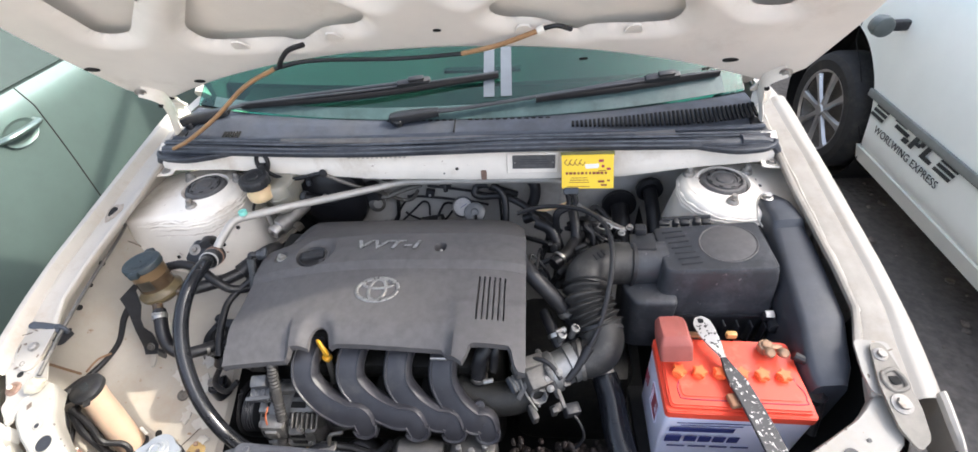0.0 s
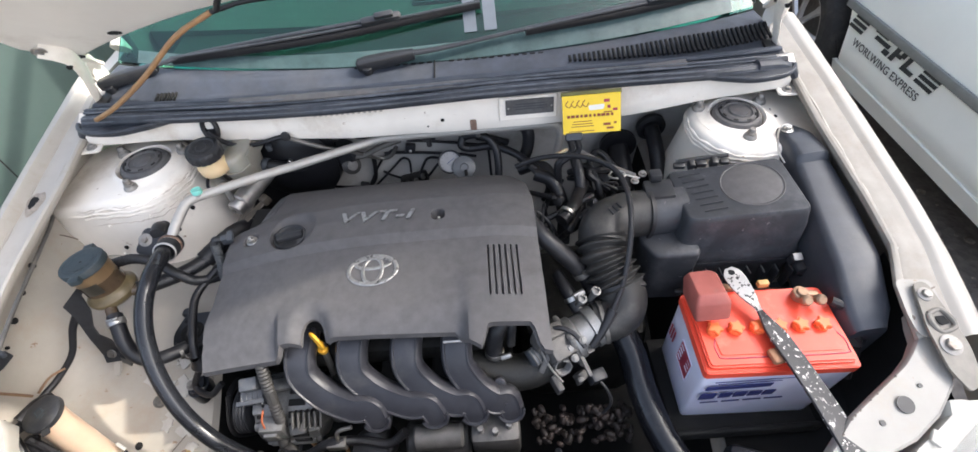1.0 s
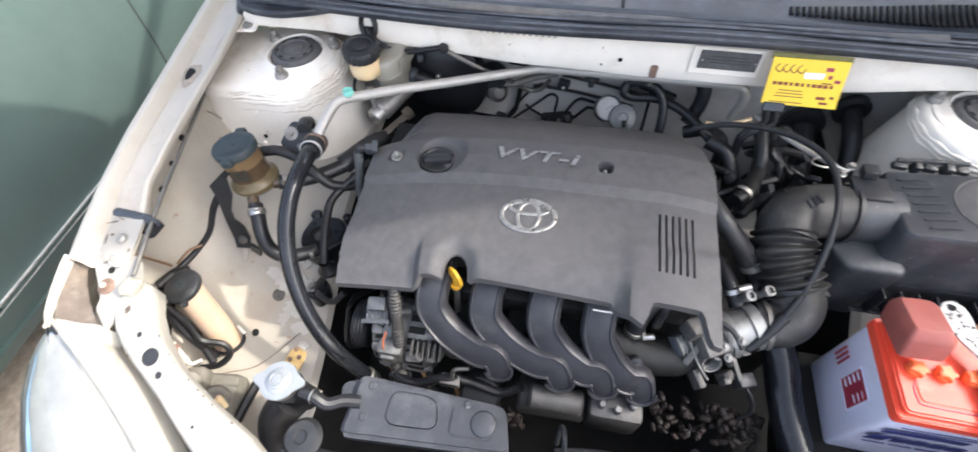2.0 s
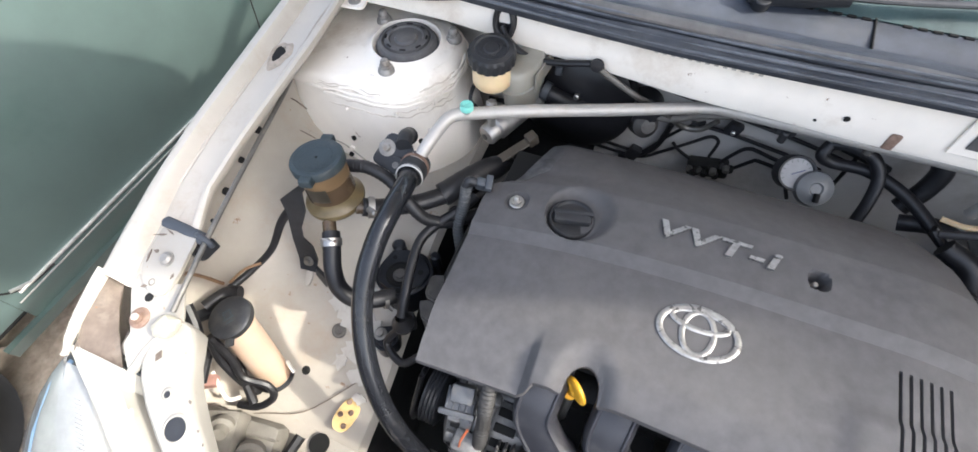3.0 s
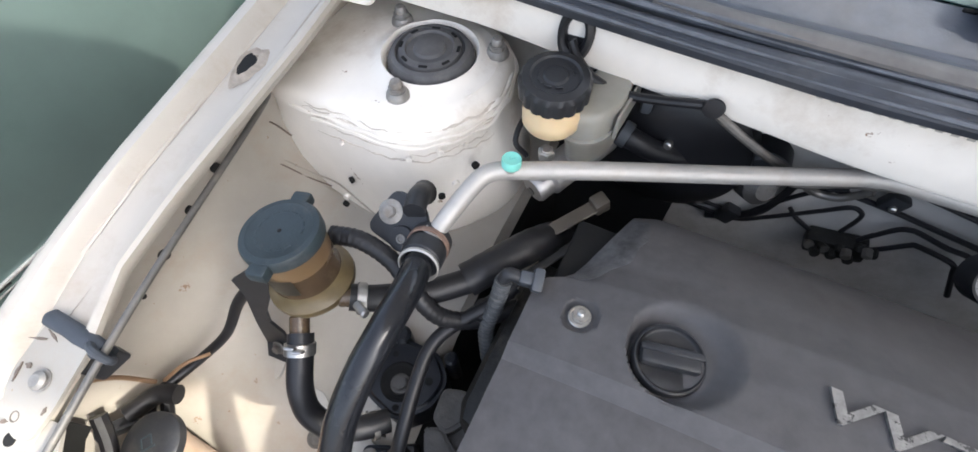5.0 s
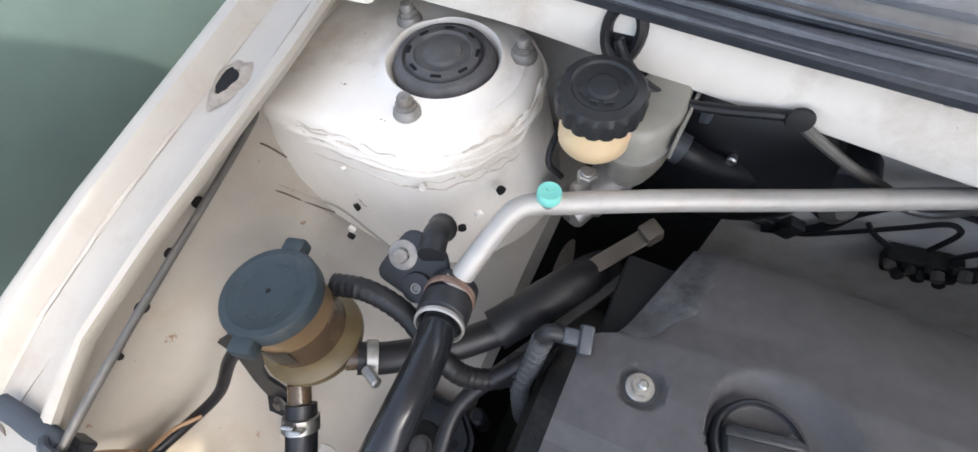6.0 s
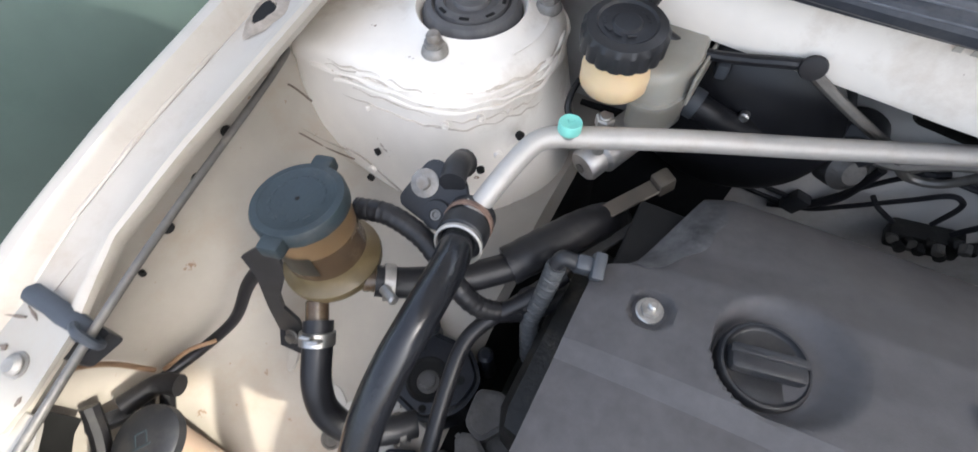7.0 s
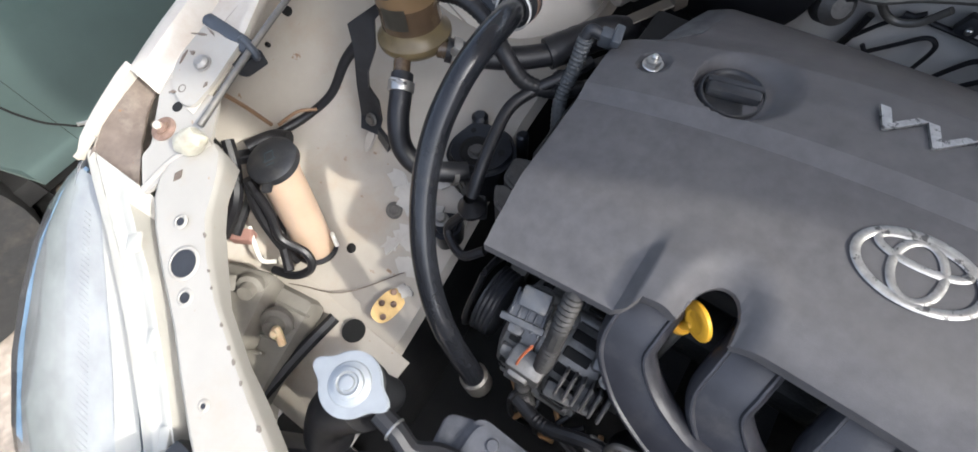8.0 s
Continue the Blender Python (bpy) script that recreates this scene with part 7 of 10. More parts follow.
lb = thing("lamp_back", "grey plastic headlamp rear housing with bulb sockets", "lamp housing", (-0.64, -0.55, 0.60))
# grey plastic darkened for the shade that the bracket throws on it
GREYBACK = mat("shaded_lamp_plastic", (0.155, 0.145, 0.125), 0.55, vary=0.2, scale=25, dirt=(0.11, 0.09, 0.07), dirt_amount=0.3)
part("shell", join(box(0.15, 0.16, 0.05, pose(-0.658, -0.572, 0.575, 8, 0, 8), 0.015), box(0.12, 0.10, 0.05, pose(-0.69, -0.555, 0.615, 0, 0, 20), 0.012)), GREYBACK, lb)
for x, y, z, r in ((-0.665, -0.515, 0.635, 0.016), (-0.615, -0.53, 0.615, 0.019), (-0.650, -0.575, 0.612, 0.013)):
    part("socket", lathe([(0, 0), (r, 0), (r * 1.08, 0.003), (r * 1.08, 0.010), (r * 0.7, 0.013), (r * 0.6, 0.024), (0, 0.024)], pose(x, y, z, 40, 35), 24), GREYBACK, lb)
for i in range(5):
    part("housing_rib", box(0.11, 0.004, 0.010, pose(-0.645 - 0.004 * i, -0.515 - 0.026 * i, 0.604, 8, 0, 8 + 4 * i), 0.0015, 1), GREYBACK, lb)
part("wire_box", box(0.030, 0.022, 0.016, pose(-0.690, -0.535, 0.645, 10, 20, 40), 0.003), GREYBACK, lb)
part("adjuster", join(tube([(-0.60, -0.545, 0.63), (-0.59, -0.54, 0.645), (-0.58, -0.55, 0.63)], 0.005, 8, 4), rod(0.006, 0.012, pose(-0.59, -0.545, 0.635), 10)), CREAM, lb)
part("seal_strip", tube([(-0.575, -0.488, 0.575), (-0.580, -0.55, 0.577), (-0.583, -0.63, 0.576)], 0.009, 8, 6), RUBBER, lb)

# stay rod
st = thing("bonnet_stay", "grey steel bonnet stay clipped along the wing", "stay rod", (-0.72, -0.25, 0.87))
part("rod", tube([(-0.768, -0.028, 0.893), (-0.769, -0.045, 0.876), (-0.762, -0.062, 0.868), (-0.713, -0.251, 0.872), (-0.694, -0.340, 0.866), (-0.678, -0.428, 0.853)], 0.0034, 12, 8), mat("dull_grey_rod", (0.125, 0.12, 0.112), 0.5, metal=0.3, vary=0.2, scale=40, dirt=(0.22, 0.19, 0.15), dirt_amount=0.3, dirt_scale=40), st)
part("clip", join(loft([[Vector((x, -0.337 + 0.002 * math.sin(x * 40), 0.872 - 0.14 * (x + 0.757))) + Vector((0, w * math.cos(a), h * math.sin(a))) for a in (2 * math.pi * i / 12 for i in range(12))] for x, w, h in ((-0.760, 0.004, 0.003), (-0.757, 0.0075, 0.005), (-0.735, 0.0075, 0.006), (-0.712, 0.0085, 0.007), (-0.702, 0.0085, 0.008), (-0.698, 0.006, 0.006))]),
                  tube([(-0.706, -0.337, 0.872), (-0.695, -0.339, 0.877), (-0.686, -0.340, 0.868), (-0.691, -0.339, 0.857), (-0.703, -0.338, 0.856)], 0.0035, 8, 5)), mat("faded_blue_grey_plastic", (0.045, 0.052, 0.064), 0.6, vary=0.15, scale=50), st, "grey-blue plastic stay clip")
part("clip_foot", prism(rounded([(-0.712, -0.330), (-0.692, -0.330), (-0.696, -0.356), (-0.708, -0.360)], 3, 0.004), 0.842, 0.857), BLACK, st)


# ---- fittings on the wing flange and the lamp bracket ----
def on_flange(outline, z0, z1, s=-1):
    bm = prism([(s * x, y) for x, y in outline], z0, z1)
    for v in bm.verts:
        v.co.z += RAIL_Z(v.co.y)
    return bm


for s in (-1, 1):
    fl = part("flange_plate", on_flange(rounded([(0.756, -0.338), (0.705, -0.334), (0.700, -0.385), (0.704, -0.416), (0.722, -0.420), (0.748, -0.405), (0.757, -0.385)], 4, 0.010), 0.001, 0.005, s), BRACKET_PAINT, car, "cream wing flange plate with chipped paint")
    fb = lambda x, y, dz=0.004: pose(s * x, y, RAIL_Z(y) + dz, 14)
    part("flange_bolt", join(rod(0.0076, 0.007, fb(0.726, -0.376), 24, 0.003), lathe([(0, 0), (0.0092, 0), (0.0092, 0.0016), (0, 0.0016)], fb(0.726, -0.376), 24)), DULL_ZINC, fl, "grey steel flange bolt")
    part("flange_hole", lathe([(0, 0), (0.0038, 0), (0.0045, 0.0012), (0.0038, 0.0015), (0.003, 0.0006), (0, 0.0006)], fb(0.729, -0.4065), 20), CHIP_GREY, fl)
    for x, y, w, h, a in ((0.752, -0.352, 0.018, 0.0022, 20), (0.745, -0.372, 0.006, 0.004, 0), (0.7515, -0.380, 0.0025, 0.014, 10), (0.707, -0.392, 0.003, 0.006, 0), (0.736, -0.4135, 0.008, 0.003, 30), (0.742, -0.345, 0.014, 0.002, -15)):
        part("rust_chip", prism([(0.5 * w * math.cos(q) * (1 + 0.35 * math.sin(3 * q + x * 90)), 0.5 * h * math.sin(q) * (1 + 0.3 * math.cos(4 * q))) for q in (2 * math.pi * i / 14 for i in range(14))], 0.0005, 0.0016, fb(x, y) @ pose(0, 0, 0, 0, 0, a)), POCKET_DUST, fl, "brown rust chip")
    gz = lambda y: 0.8425 + (y + 0.42) * 0.24
    if s < 0:
        bm = prism(rounded([(s * x, y) for x, y in ((0.758, -0.402), (0.756, -0.421), (0.740, -0.443), (0.7235, -0.466), (0.7245, -0.479), (0.694, -0.507), (0.688, -0.495), (0.690, -0.462), (0.668, -0.430), (0.690, -0.395))], 3, 0.004), -0.002, 0.002)
        for v in bm.verts:
            v.co.z += gz(v.co.y)
        gus = part("corner_gusset", bm, BRACKET_PAINT, car, "cream corner gusset between wing and lamp")
        part("gusset_fold", tube([(s * 0.668, -0.432, gz(-0.432)), (s * 0.690, -0.463, gz(-0.463)), (s * 0.698, -0.503, gz(-0.503))], 0.004, 8, 4), BRACKET_PAINT, gus)
        part("gusset_hole", lathe([(0, 0), (0.0055, 0), (0.0055, 0.0008), (0, 0.0008)], pose(s * 0.726, -0.4225, gz(-0.4225) + 0.002, 12), 20), SHADE, gus)
        rb = pose(s * 0.722, -0.447, gz(-0.447) + 0.002, 12)
        part("rusty_bolt", join(lathe([(0, 0), (0.0128, 0), (0.0128, 0.0016), (0.0115, 0.0024), (0.0085, 0.0024), (0.0085, 0.003), (0, 0.003)], rb, 28), moved(prism(ngon(6, 0.0078), 0.003, 0.0075, bevel=0.001), rb)), RUST, gus, "rusty bolt with its washer")
        part("bolt_end", rod(0.0042, 0.0115, rb, 14), mat("pale_bolt_zinc", (0.62, 0.55, 0.47), 0.5, metal=0.4, vary=0.15, scale=80), gus)
        PX = lin([-0.512, -0.48, -0.465, -0.44, -0.42, -0.40], [0.708, 0.740, 0.757, 0.777, 0.787, 0.793])

        def pocket(y, k):
            x0, z0, x1, z1 = PX(y), 0.820 + (y + 0.45) * 0.12, EDGE_X(y) - 0.0085, NOSE_Z(y) - 0.011
            return (s * (x0 + (x1 - x0) * k), y, z0 + (z1 - z0) * k ** 1.6 + 0.002 * noise.noise((y * 60, k * 5, 2)))

        part("wing_pocket", sheet(pocket, [-0.512 + 0.011 * i for i in range(11)], [0, 0.1, 0.2, 0.35, 0.5, 0.65, 0.8, 0.9, 1.0], 0.0025), POCKET_DUST, gus, "dusty brown pocket behind the lamp")
        edge = [(0.757, -0.410), (0.755, -0.422), (0.7385, -0.444), (0.7225, -0.466), (0.7235, -0.478)]
        # near-black sheet painted in for the shaded opening under the gusset
        part("opening_shade", sheet(lambda q, k: (s * edge[q][0], edge[q][1], gz(edge[q][1]) - 0.003 - 0.10 * k), range(5), [0, 1], 0.002, (1, 0, 0)), SHADE, gus)
    inner_e = [(0.668, -0.432), (0.654, -0.436), (0.640, -0.452), (0.629, -0.469), (0.6165, -0.491), (0.590, -0.516), (0.555, -0.541), (0.507, -0.567), (0.475, -0.583), (0.431, -0.602), (0.400, -0.62)]
    outer_e = [(0.420, -0.672), (0.455, -0.653), (0.499, -0.627), (0.537, -0.601), (0.571, -0.576), (0.621, -0.544), (0.651, -0.523), (0.674, -0.502), (0.686, -0.486), (0.690, -0.460)]
    holes = ((0.604, -0.532, 0.0125), (0.5815, -0.553, 0.0048), (0.634, -0.506, 0.0038), (0.505, -0.606, 0.0022))
    if s > 0:
        inner_e = [(0.724, -0.375), (0.722, -0.392), (0.712, -0.415), (0.690, -0.438), (0.671, -0.454), (0.624, -0.482), (0.590, -0.502), (0.566, -0.517), (0.529, -0.551), (0.48, -0.585), (0.42, -0.615)]
        outer_e = [(0.44, -0.665), (0.49, -0.640), (0.535, -0.605), (0.571, -0.574), (0.605, -0.556), (0.637, -0.545), (0.681, -0.518), (0.719, -0.482), (0.742, -0.44), (0.748, -0.38)]
        holes = ((0.643, -0.505, 0.0115), (0.603, -0.525, 0.0038), (0.675, -0.482, 0.003))
    zs = lin([-0.665, -0.586, -0.50, -0.425, -0.37], [0.792, 0.806, 0.826, 0.836, 0.846])
    bm = prism([(s * x, y) for x, y in inner_e + outer_e], 0, 0.004)
    for v in bm.verts:
        v.co.z += zs(v.co.y)
    fold = sheet(lambda k, d: (s * (inner_e[k][0] - 0.002 * math.sin(min(1, d * 4) * 1.57)), inner_e[k][1] + 0.002 * math.sin(min(1, d * 4) * 1.57), zs(inner_e[k][1]) + 0.0042 - (0.028 + 0.006 * math.sin(k * 1.7)) * d), range(11), [0, 0.06, 0.14, 0.26, 0.6, 1.0])
    fold2 = sheet(lambda k, d: (s * (outer_e[k][0] + 0.003 * math.sin(min(1, d * 4) * 1.57)), outer_e[k][1] - 0.003 * math.sin(min(1, d * 4) * 1.57), zs(outer_e[k][1]) + 0.0042 - 0.02 * d), range(10), [0, 0.1, 0.26, 1.0])
    lampbr = part("lamp_bracket", join(bm, fold, fold2), BRACKET_PAINT, car, "white lamp support bracket with round holes")
    for x, y, r in holes:
        part("bracket_hole", lathe([(0, -0.0003), (r, -0.0003), (r, 0.0006), (0, 0.0006)], pose(s * x, y, zs(y) + 0.0042, 14), 28), BLACK, lampbr)
        if s < 0:
            part("hole_rim", lathe([(r, 0.0002), (r + 0.0008, 0.0012), (r + 0.0022, 0.0009), (r + 0.0035, 0)], pose(s * x, y, zs(y) + 0.0042, 14), 28), BRACKET_PAINT, lampbr)
    if s < 0:
        part("diamond_hole", lathe([(0, 0), (0.0058, 0), (0.0058, 0.0008), (0.0045, 0.0012), (0.004, 0.0008), (0, 0.0008)], pose(s * 0.671, -0.475, zs(-0.475) + 0.0042, 14) @ Matrix.Diagonal((0.75, 1.2, 1, 1)), 4), POCKET_DUST, lampbr, "worn diamond-shaped hole")
    crng = random.Random(12)
    for k in range(9):   # chipped paint along the folded edge
        a, b, t = inner_e[4 + k % 5], inner_e[5 + k % 5], crng.random()
        x, y, w = a[0] + (b[0] - a[0]) * t, a[1] + (b[1] - a[1]) * t, crng.uniform(0.0008, 0.0022)
        part("paint_chip", prism([(w * math.cos(q) * crng.uniform(0.6, 1.2), 1.5 * w * math.sin(q) * crng.uniform(0.6, 1.2)) for q in (0.7 * i for i in range(9))], 0, 0.0008, pose(s * x, y, zs(y) + 0.0040, 10, 0, s * -50)), CHIP_GREY, lampbr)
    if s < 0:
        part("stay_socket", lathe([(0, -0.010), (0.014, -0.009), (0.0185, -0.002), (0.0185, 0.006), (0.014, 0.013), (0.007, 0.016), (0, 0.016)], pose(s * 0.677, -0.444, 0.846, 10, s * 14, 30) @ Matrix.Diagonal((0.85, 0.7, 0.75, 1)), 22, lambda a, z: 1 + 0.10 * math.cos(3 * a + z * 200) + 0.05 * math.sin(7 * a)), SOCKET_CREAM, gus, "cream crumpled plastic socket")
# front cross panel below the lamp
front = part("front_panel", sheet(lambda x, k: (x, [-0.475, -0.500, -0.56, -0.60, -0.62][k] + 0.06 * (abs(x) - 0.5), [0.548, 0.552, 0.545, 0.535, 0.40][k]), [-0.70 + 0.02 * i for i in range(13)], range(5), 0.004), DIM_BAY_PAINT, car, "cream front cross panel")
part("panel_hole", lathe([(0, 0), (0.0165, 0), (0.0165, 0.001), (0, 0.001)], pose(-0.549, -0.487, 0.5555, 0), 24), SHADE, front)
part("radiator_support", join(span(-0.52, 0.52, -0.70, -0.64, 0.755, 0.785, 0.008), span(-0.52, -0.48, -0.70, -0.62, 0.35, 0.76, 0.01), span(0.48, 0.52, -0.70, -0.62, 0.35, 0.76, 0.01)), BLACK, car, "black radiator support beam")

# holes, plugs and the zinc plate on the wheel-arch floor
def on_wing(x, y, z, r, nrm, name, material, h=0.0015, label=""):
    m = Matrix.Translation((x, y, z)) @ Vector(nrm).to_track_quat("Z", "Y").to_matrix().to_4x4()
    return part(name, lathe([(0, -0.003), (r, -0.003), (r, h * 0.6), (r * 0.85, h), (0, h)], m, 24), material, aprons[-1], label)


slope = (0.05, -0.38, 1)
FLOOR = lin([-0.55, -0.43, -0.325, -0.25, -0.15], [0.515, 0.556, 0.600, 0.640, 0.695])
frng = random.Random(31)
FLAKE = mat("bare_primer_patch", (0.47, 0.455, 0.42), 0.6, vary=0.08, scale=40, dirt=(0.36, 0.31, 0.25), dirt_amount=0.3, dirt_scale=30)
for x, y, r in ((-0.585, -0.300, 0.030), (-0.560, -0.345, 0.022), (-0.545, -0.300, 0.026), (-0.575, -0.365, 0.016), (-0.535, -0.375, 0.020), (-0.615, -0.285, 0.018), (-0.555, -0.255, 0.022), (-0.520, -0.405, 0.012)):
    m = Matrix.Translation((x, y, FLOOR(y) + 0.0032)) @ Vector((0.0, -0.42, 1)).to_track_quat("Z", "Y").to_matrix().to_4x4()
    part("paint_flake", prism([(r * math.cos(q) * frng.uniform(0.45, 1.25), 0.8 * r * math.sin(q) * frng.uniform(0.45, 1.25)) for q in (2 * math.pi * i / 13 for i in range(13))], -0.004, 0.0006, m), FLAKE, aprons[-1], "patch of peeled paint")
PLUG_GREY = mat("dusty_grey_plug", (0.12, 0.112, 0.10), 0.65, vary=0.2, scale=80, dirt=(0.20, 0.17, 0.14), dirt_amount=0.3, dirt_scale=60)
plug_at = Matrix.Translation((-0.597, -0.323, 0.603)) @ Vector(slope).to_track_quat("Z", "Y").to_matrix().to_4x4()
part("floor_plug", lathe([(0, 0.0016), (0.0045, 0.0018), (0.0058, 0.0006), (0.0085, 0.0006), (0.0100, 0.0026), (0.0122, 0.0022), (0.0128, -0.003)], plug_at, 28), PLUG_GREY, aprons[-1], "grey rubber floor plug")
on_wing(-0.627, -0.397, 0.571, 0.0075, slope, "drain_hole", SHADE)
on_wing(-0.640, -0.30, 0.612, 0.004, slope, "drain_hole", SHADE)
for x, y, z, r in ((-0.775, -0.241, 0.808, 0.006), (-0.788, -0.305, 0.711, 0.006), (-0.789, -0.262, 0.715, 0.008), (-0.777, -0.139, 0.838, 0.006), (-0.779, -0.19, 0.822, 0.005), (-0.775, -0.285, 0.79, 0.003)):
    on_wing(x, y, z, r, (1, -0.1, 0.1), "wall_hole", SHADE if r != 0.008 else RUST)
zp = thing("zinc_plate", "gold zinc plate with four bolts on the inner wing", "plate", (-0.531, -0.433, 0.558))
Z = pose(-0.530, -0.433, 0.560, 20, 0, 82)
part("plate", prism([(0.027 * math.copysign(abs(math.cos(a)) ** 0.8, math.cos(a)), 0.0165 * math.copysign(abs(math.sin(a)) ** 0.8, math.sin(a))) for a in (2 * math.pi * i / 32 for i in range(32))], -0.001, 0.002, Z), GOLD, zp)
for x, y in ((-0.016, -0.006), (0.018, 0.008), (-0.004, 0.009), (0.006, -0.004)):
    part("bolt", rod(0.0045, 0.008, Z @ pose(x, y, 0.001), 12), RUST, zp)
part("floor_seam", tube([(-0.72, -0.505, 0.545), (-0.66, -0.48, 0.553), (-0.60, -0.455, 0.556), (-0.545, -0.395, 0.572), (-0.52, -0.36, 0.584)], 0.0009, 6, 4), POCKET_DUST, aprons[-1])
part("pressed_bump", lathe([(0, -0.006), (0.0075, -0.003), (0.009, 0), (0.0075, 0.003), (0, 0.004)], Matrix.Translation((-0.664, -0.272, 0.667)) @ Vector((0.1, -0.55, 1)).to_track_quat("Z", "Y").to_matrix().to_4x4() @ Matrix.Diagonal((0.75, 2.2, 1, 1)), 20), DIM_BAY_PAINT, aprons[-1])
for i, (x, y, z, n) in enumerate(((-0.59, -0.080, 0.80, (0, -1, 0.1)), (-0.655, -0.083, 0.79, (0, -1, 0.1)), (-0.53, -0.035, 0.83, (0.7, -0.7, 0)), (-0.545, -0.045, 0.81, (0.6, -0.8, 0)), (-0.66, -0.085, 0.775, (0, -1, 0)))):
    on_wing(x, y - 0.004, z, 0.004, n, "tower_hole", SHADE if i > 2 else BAY_PAINT)

# worn slot in the driver's-side wing flange
SLOT = pose(-0.767, -0.048, 0.9140, 8) @ Matrix.Diagonal((0.8, 1.35, 1, 1))
part("flange_slot", lathe([(0, 0), (0.0105, 0), (0.0105, 0.0022), (0, 0.0022)], SLOT, 20, lambda a, z: 1 + 0.12 * math.sin(3 * a + 1)), SHADE, car)
part("slot_rim", lathe([(0.0100, 0.001), (0.0112, 0.0026), (0.0135, 0.0022), (0.0170, 0.0004), (0.021, -0.001)], SLOT, 28, lambda a, z: 1 + 0.12 * math.sin(3 * a) + 0.07 * math.sin(7 * a)), mat("smudged_cream_paint", (0.30, 0.26, 0.215), 0.6, vary=0.3, scale=90), car)


# ---- passenger-side corner: battery, air box, ducts ----
bat = thing("car_battery", "lilac-white car battery with a red lid", "battery", (0.515, -0.362, 0.60))
BQ = pose(0.5250, -0.362, 0, 0, 0, -1.5)
BX, BY = 0.1165, 0.0715
case = part("case", loft([[BQ @ Vector((sx * k, sy * k, z)) for sx, sy in rounded([(-BX, -BY), (BX, -BY), (BX, BY), (-BX, BY)], 3, 0.008)] for k, z in ((0.945, 0.61), (0.955, 0.615), (0.985, 0.778), (0.985, 0.782))]), CASE_LILAC, bat, "lilac-white plastic case")
lid = part("lid", join(prism(rounded([(-BX, -BY), (BX, -BY), (BX, BY), (-BX, BY)], 3, 0.006), 0.780, 0.800, BQ, 0.002),
                       prism(rounded([(-BX + 0.005, -BY + 0.006), (BX - 0.005, -BY + 0.006), (BX - 0.005, BY - 0.004), (-BX + 0.005, BY - 0.004)], 4, 0.010), 0.798, 0.809, BQ, 0.003)), LID_RED, bat, "bright red plastic lid")
edge = [(-0.085, -0.052), (-0.02, -0.0525), (0.093, -0.0525), (0.1035, -0.045), (0.105, -0.03), (0.0975, -0.015), (0.0975, -0.006)]
part("lid_groove", tube([BQ @ Vector((x, y, 0.8092)) for x, y in [(-0.0885, -0.006), (-0.0885, -0.018), (-0.094, -0.03), (-0.093, -0.046)] + edge], 0.0012, 6, 3), LABEL_RED, lid)
part("lid_panel", prism(rounded([(-0.09, -0.048), (0.098, -0.048), (0.098, -0.008), (-0.09, -0.008)], 4, 0.008), 0.8085, 0.8105, BQ, 0.0008), LID_RED, lid)
for i in range(6):
    x = -0.0880 + 0.0335 * i
    cx, cy, z = (BQ @ Vector((x, -0.006, 0.812)))
    star = [((0.0135 if j % 2 else 0.0075) * math.cos(2 * math.pi * j / 10 + 0.3), (0.0135 if j % 2 else 0.0075) * math.sin(2 * math.pi * j / 10 + 0.3)) for j in range(10)]
    p = part("vent_plug", join(lathe([(0, -0.004), (0.0105, -0.004), (0.0105, 0.004), (0.0095, 0.005), (0, 0.005)], pose(cx, cy, z), 20), prism(star, 0.002, 0.011, pose(cx, cy, z, 0, 0, 9 * i), 0.0012)), PLUG_ORANGE, lid, "orange star-shaped vent plug")
part("terminal_cover", moved(loft([[(x * k, y * k, z) for x, y in rounded([(-0.023, -0.030), (0.023, -0.030), (0.023, 0.024), (0.014, 0.032), (-0.023, 0.032)], 3, 0.005)] for k, z in ((1.0, -0.015), (1.0, 0.012), (0.97, 0.016), (0.80, 0.026), (0.74, 0.0275))]), pose(0.433, -0.320, 0.840, -16, -8, -3) @ Matrix.Diagonal((1.15, 1.2, 1.1, 1))), TERM_PINK, bat, "faded brick-red rubber terminal cover")
BROWN_TERM = mat("brown_terminal_metal", (0.30, 0.19, 0.12), 0.5, metal=0.5, vary=0.25, scale=70, dirt=(0.40, 0.33, 0.25), dirt_amount=0.35, dirt_scale=60)
term = part("terminal", join(rod(0.0085, 0.020, pose(0.592, -0.318, 0.812), 20), lathe([(0.008, 0), (0.0125, 0), (0.013, 0.004), (0.013, 0.012), (0.0115, 0.014), (0.008, 0.014)], pose(0.592, -0.318, 0.814), 24), box(0.024, 0.012, 0.014, pose(0.606, -0.320, 0.822, 0, 0, -8), 0.004)), BROWN_TERM, bat, "small brown battery terminal")
for x in (0.590, 0.612):
    part("terminal_bolt", lathe([(0, 0), (0.008, 0), (0.0085, 0.003), (0.0085, 0.010), (0.006, 0.013), (0, 0.013)], pose(x, -0.331, 0.826, 40), 14), BROWN_TERM, term)
part("earth_cable", tube([(0.63, -0.335, 0.825), (0.655, -0.35, 0.815), (0.668, -0.385, 0.78), (0.66, -0.42, 0.72)], 0.008, 10, 6), RUBBER, bat)
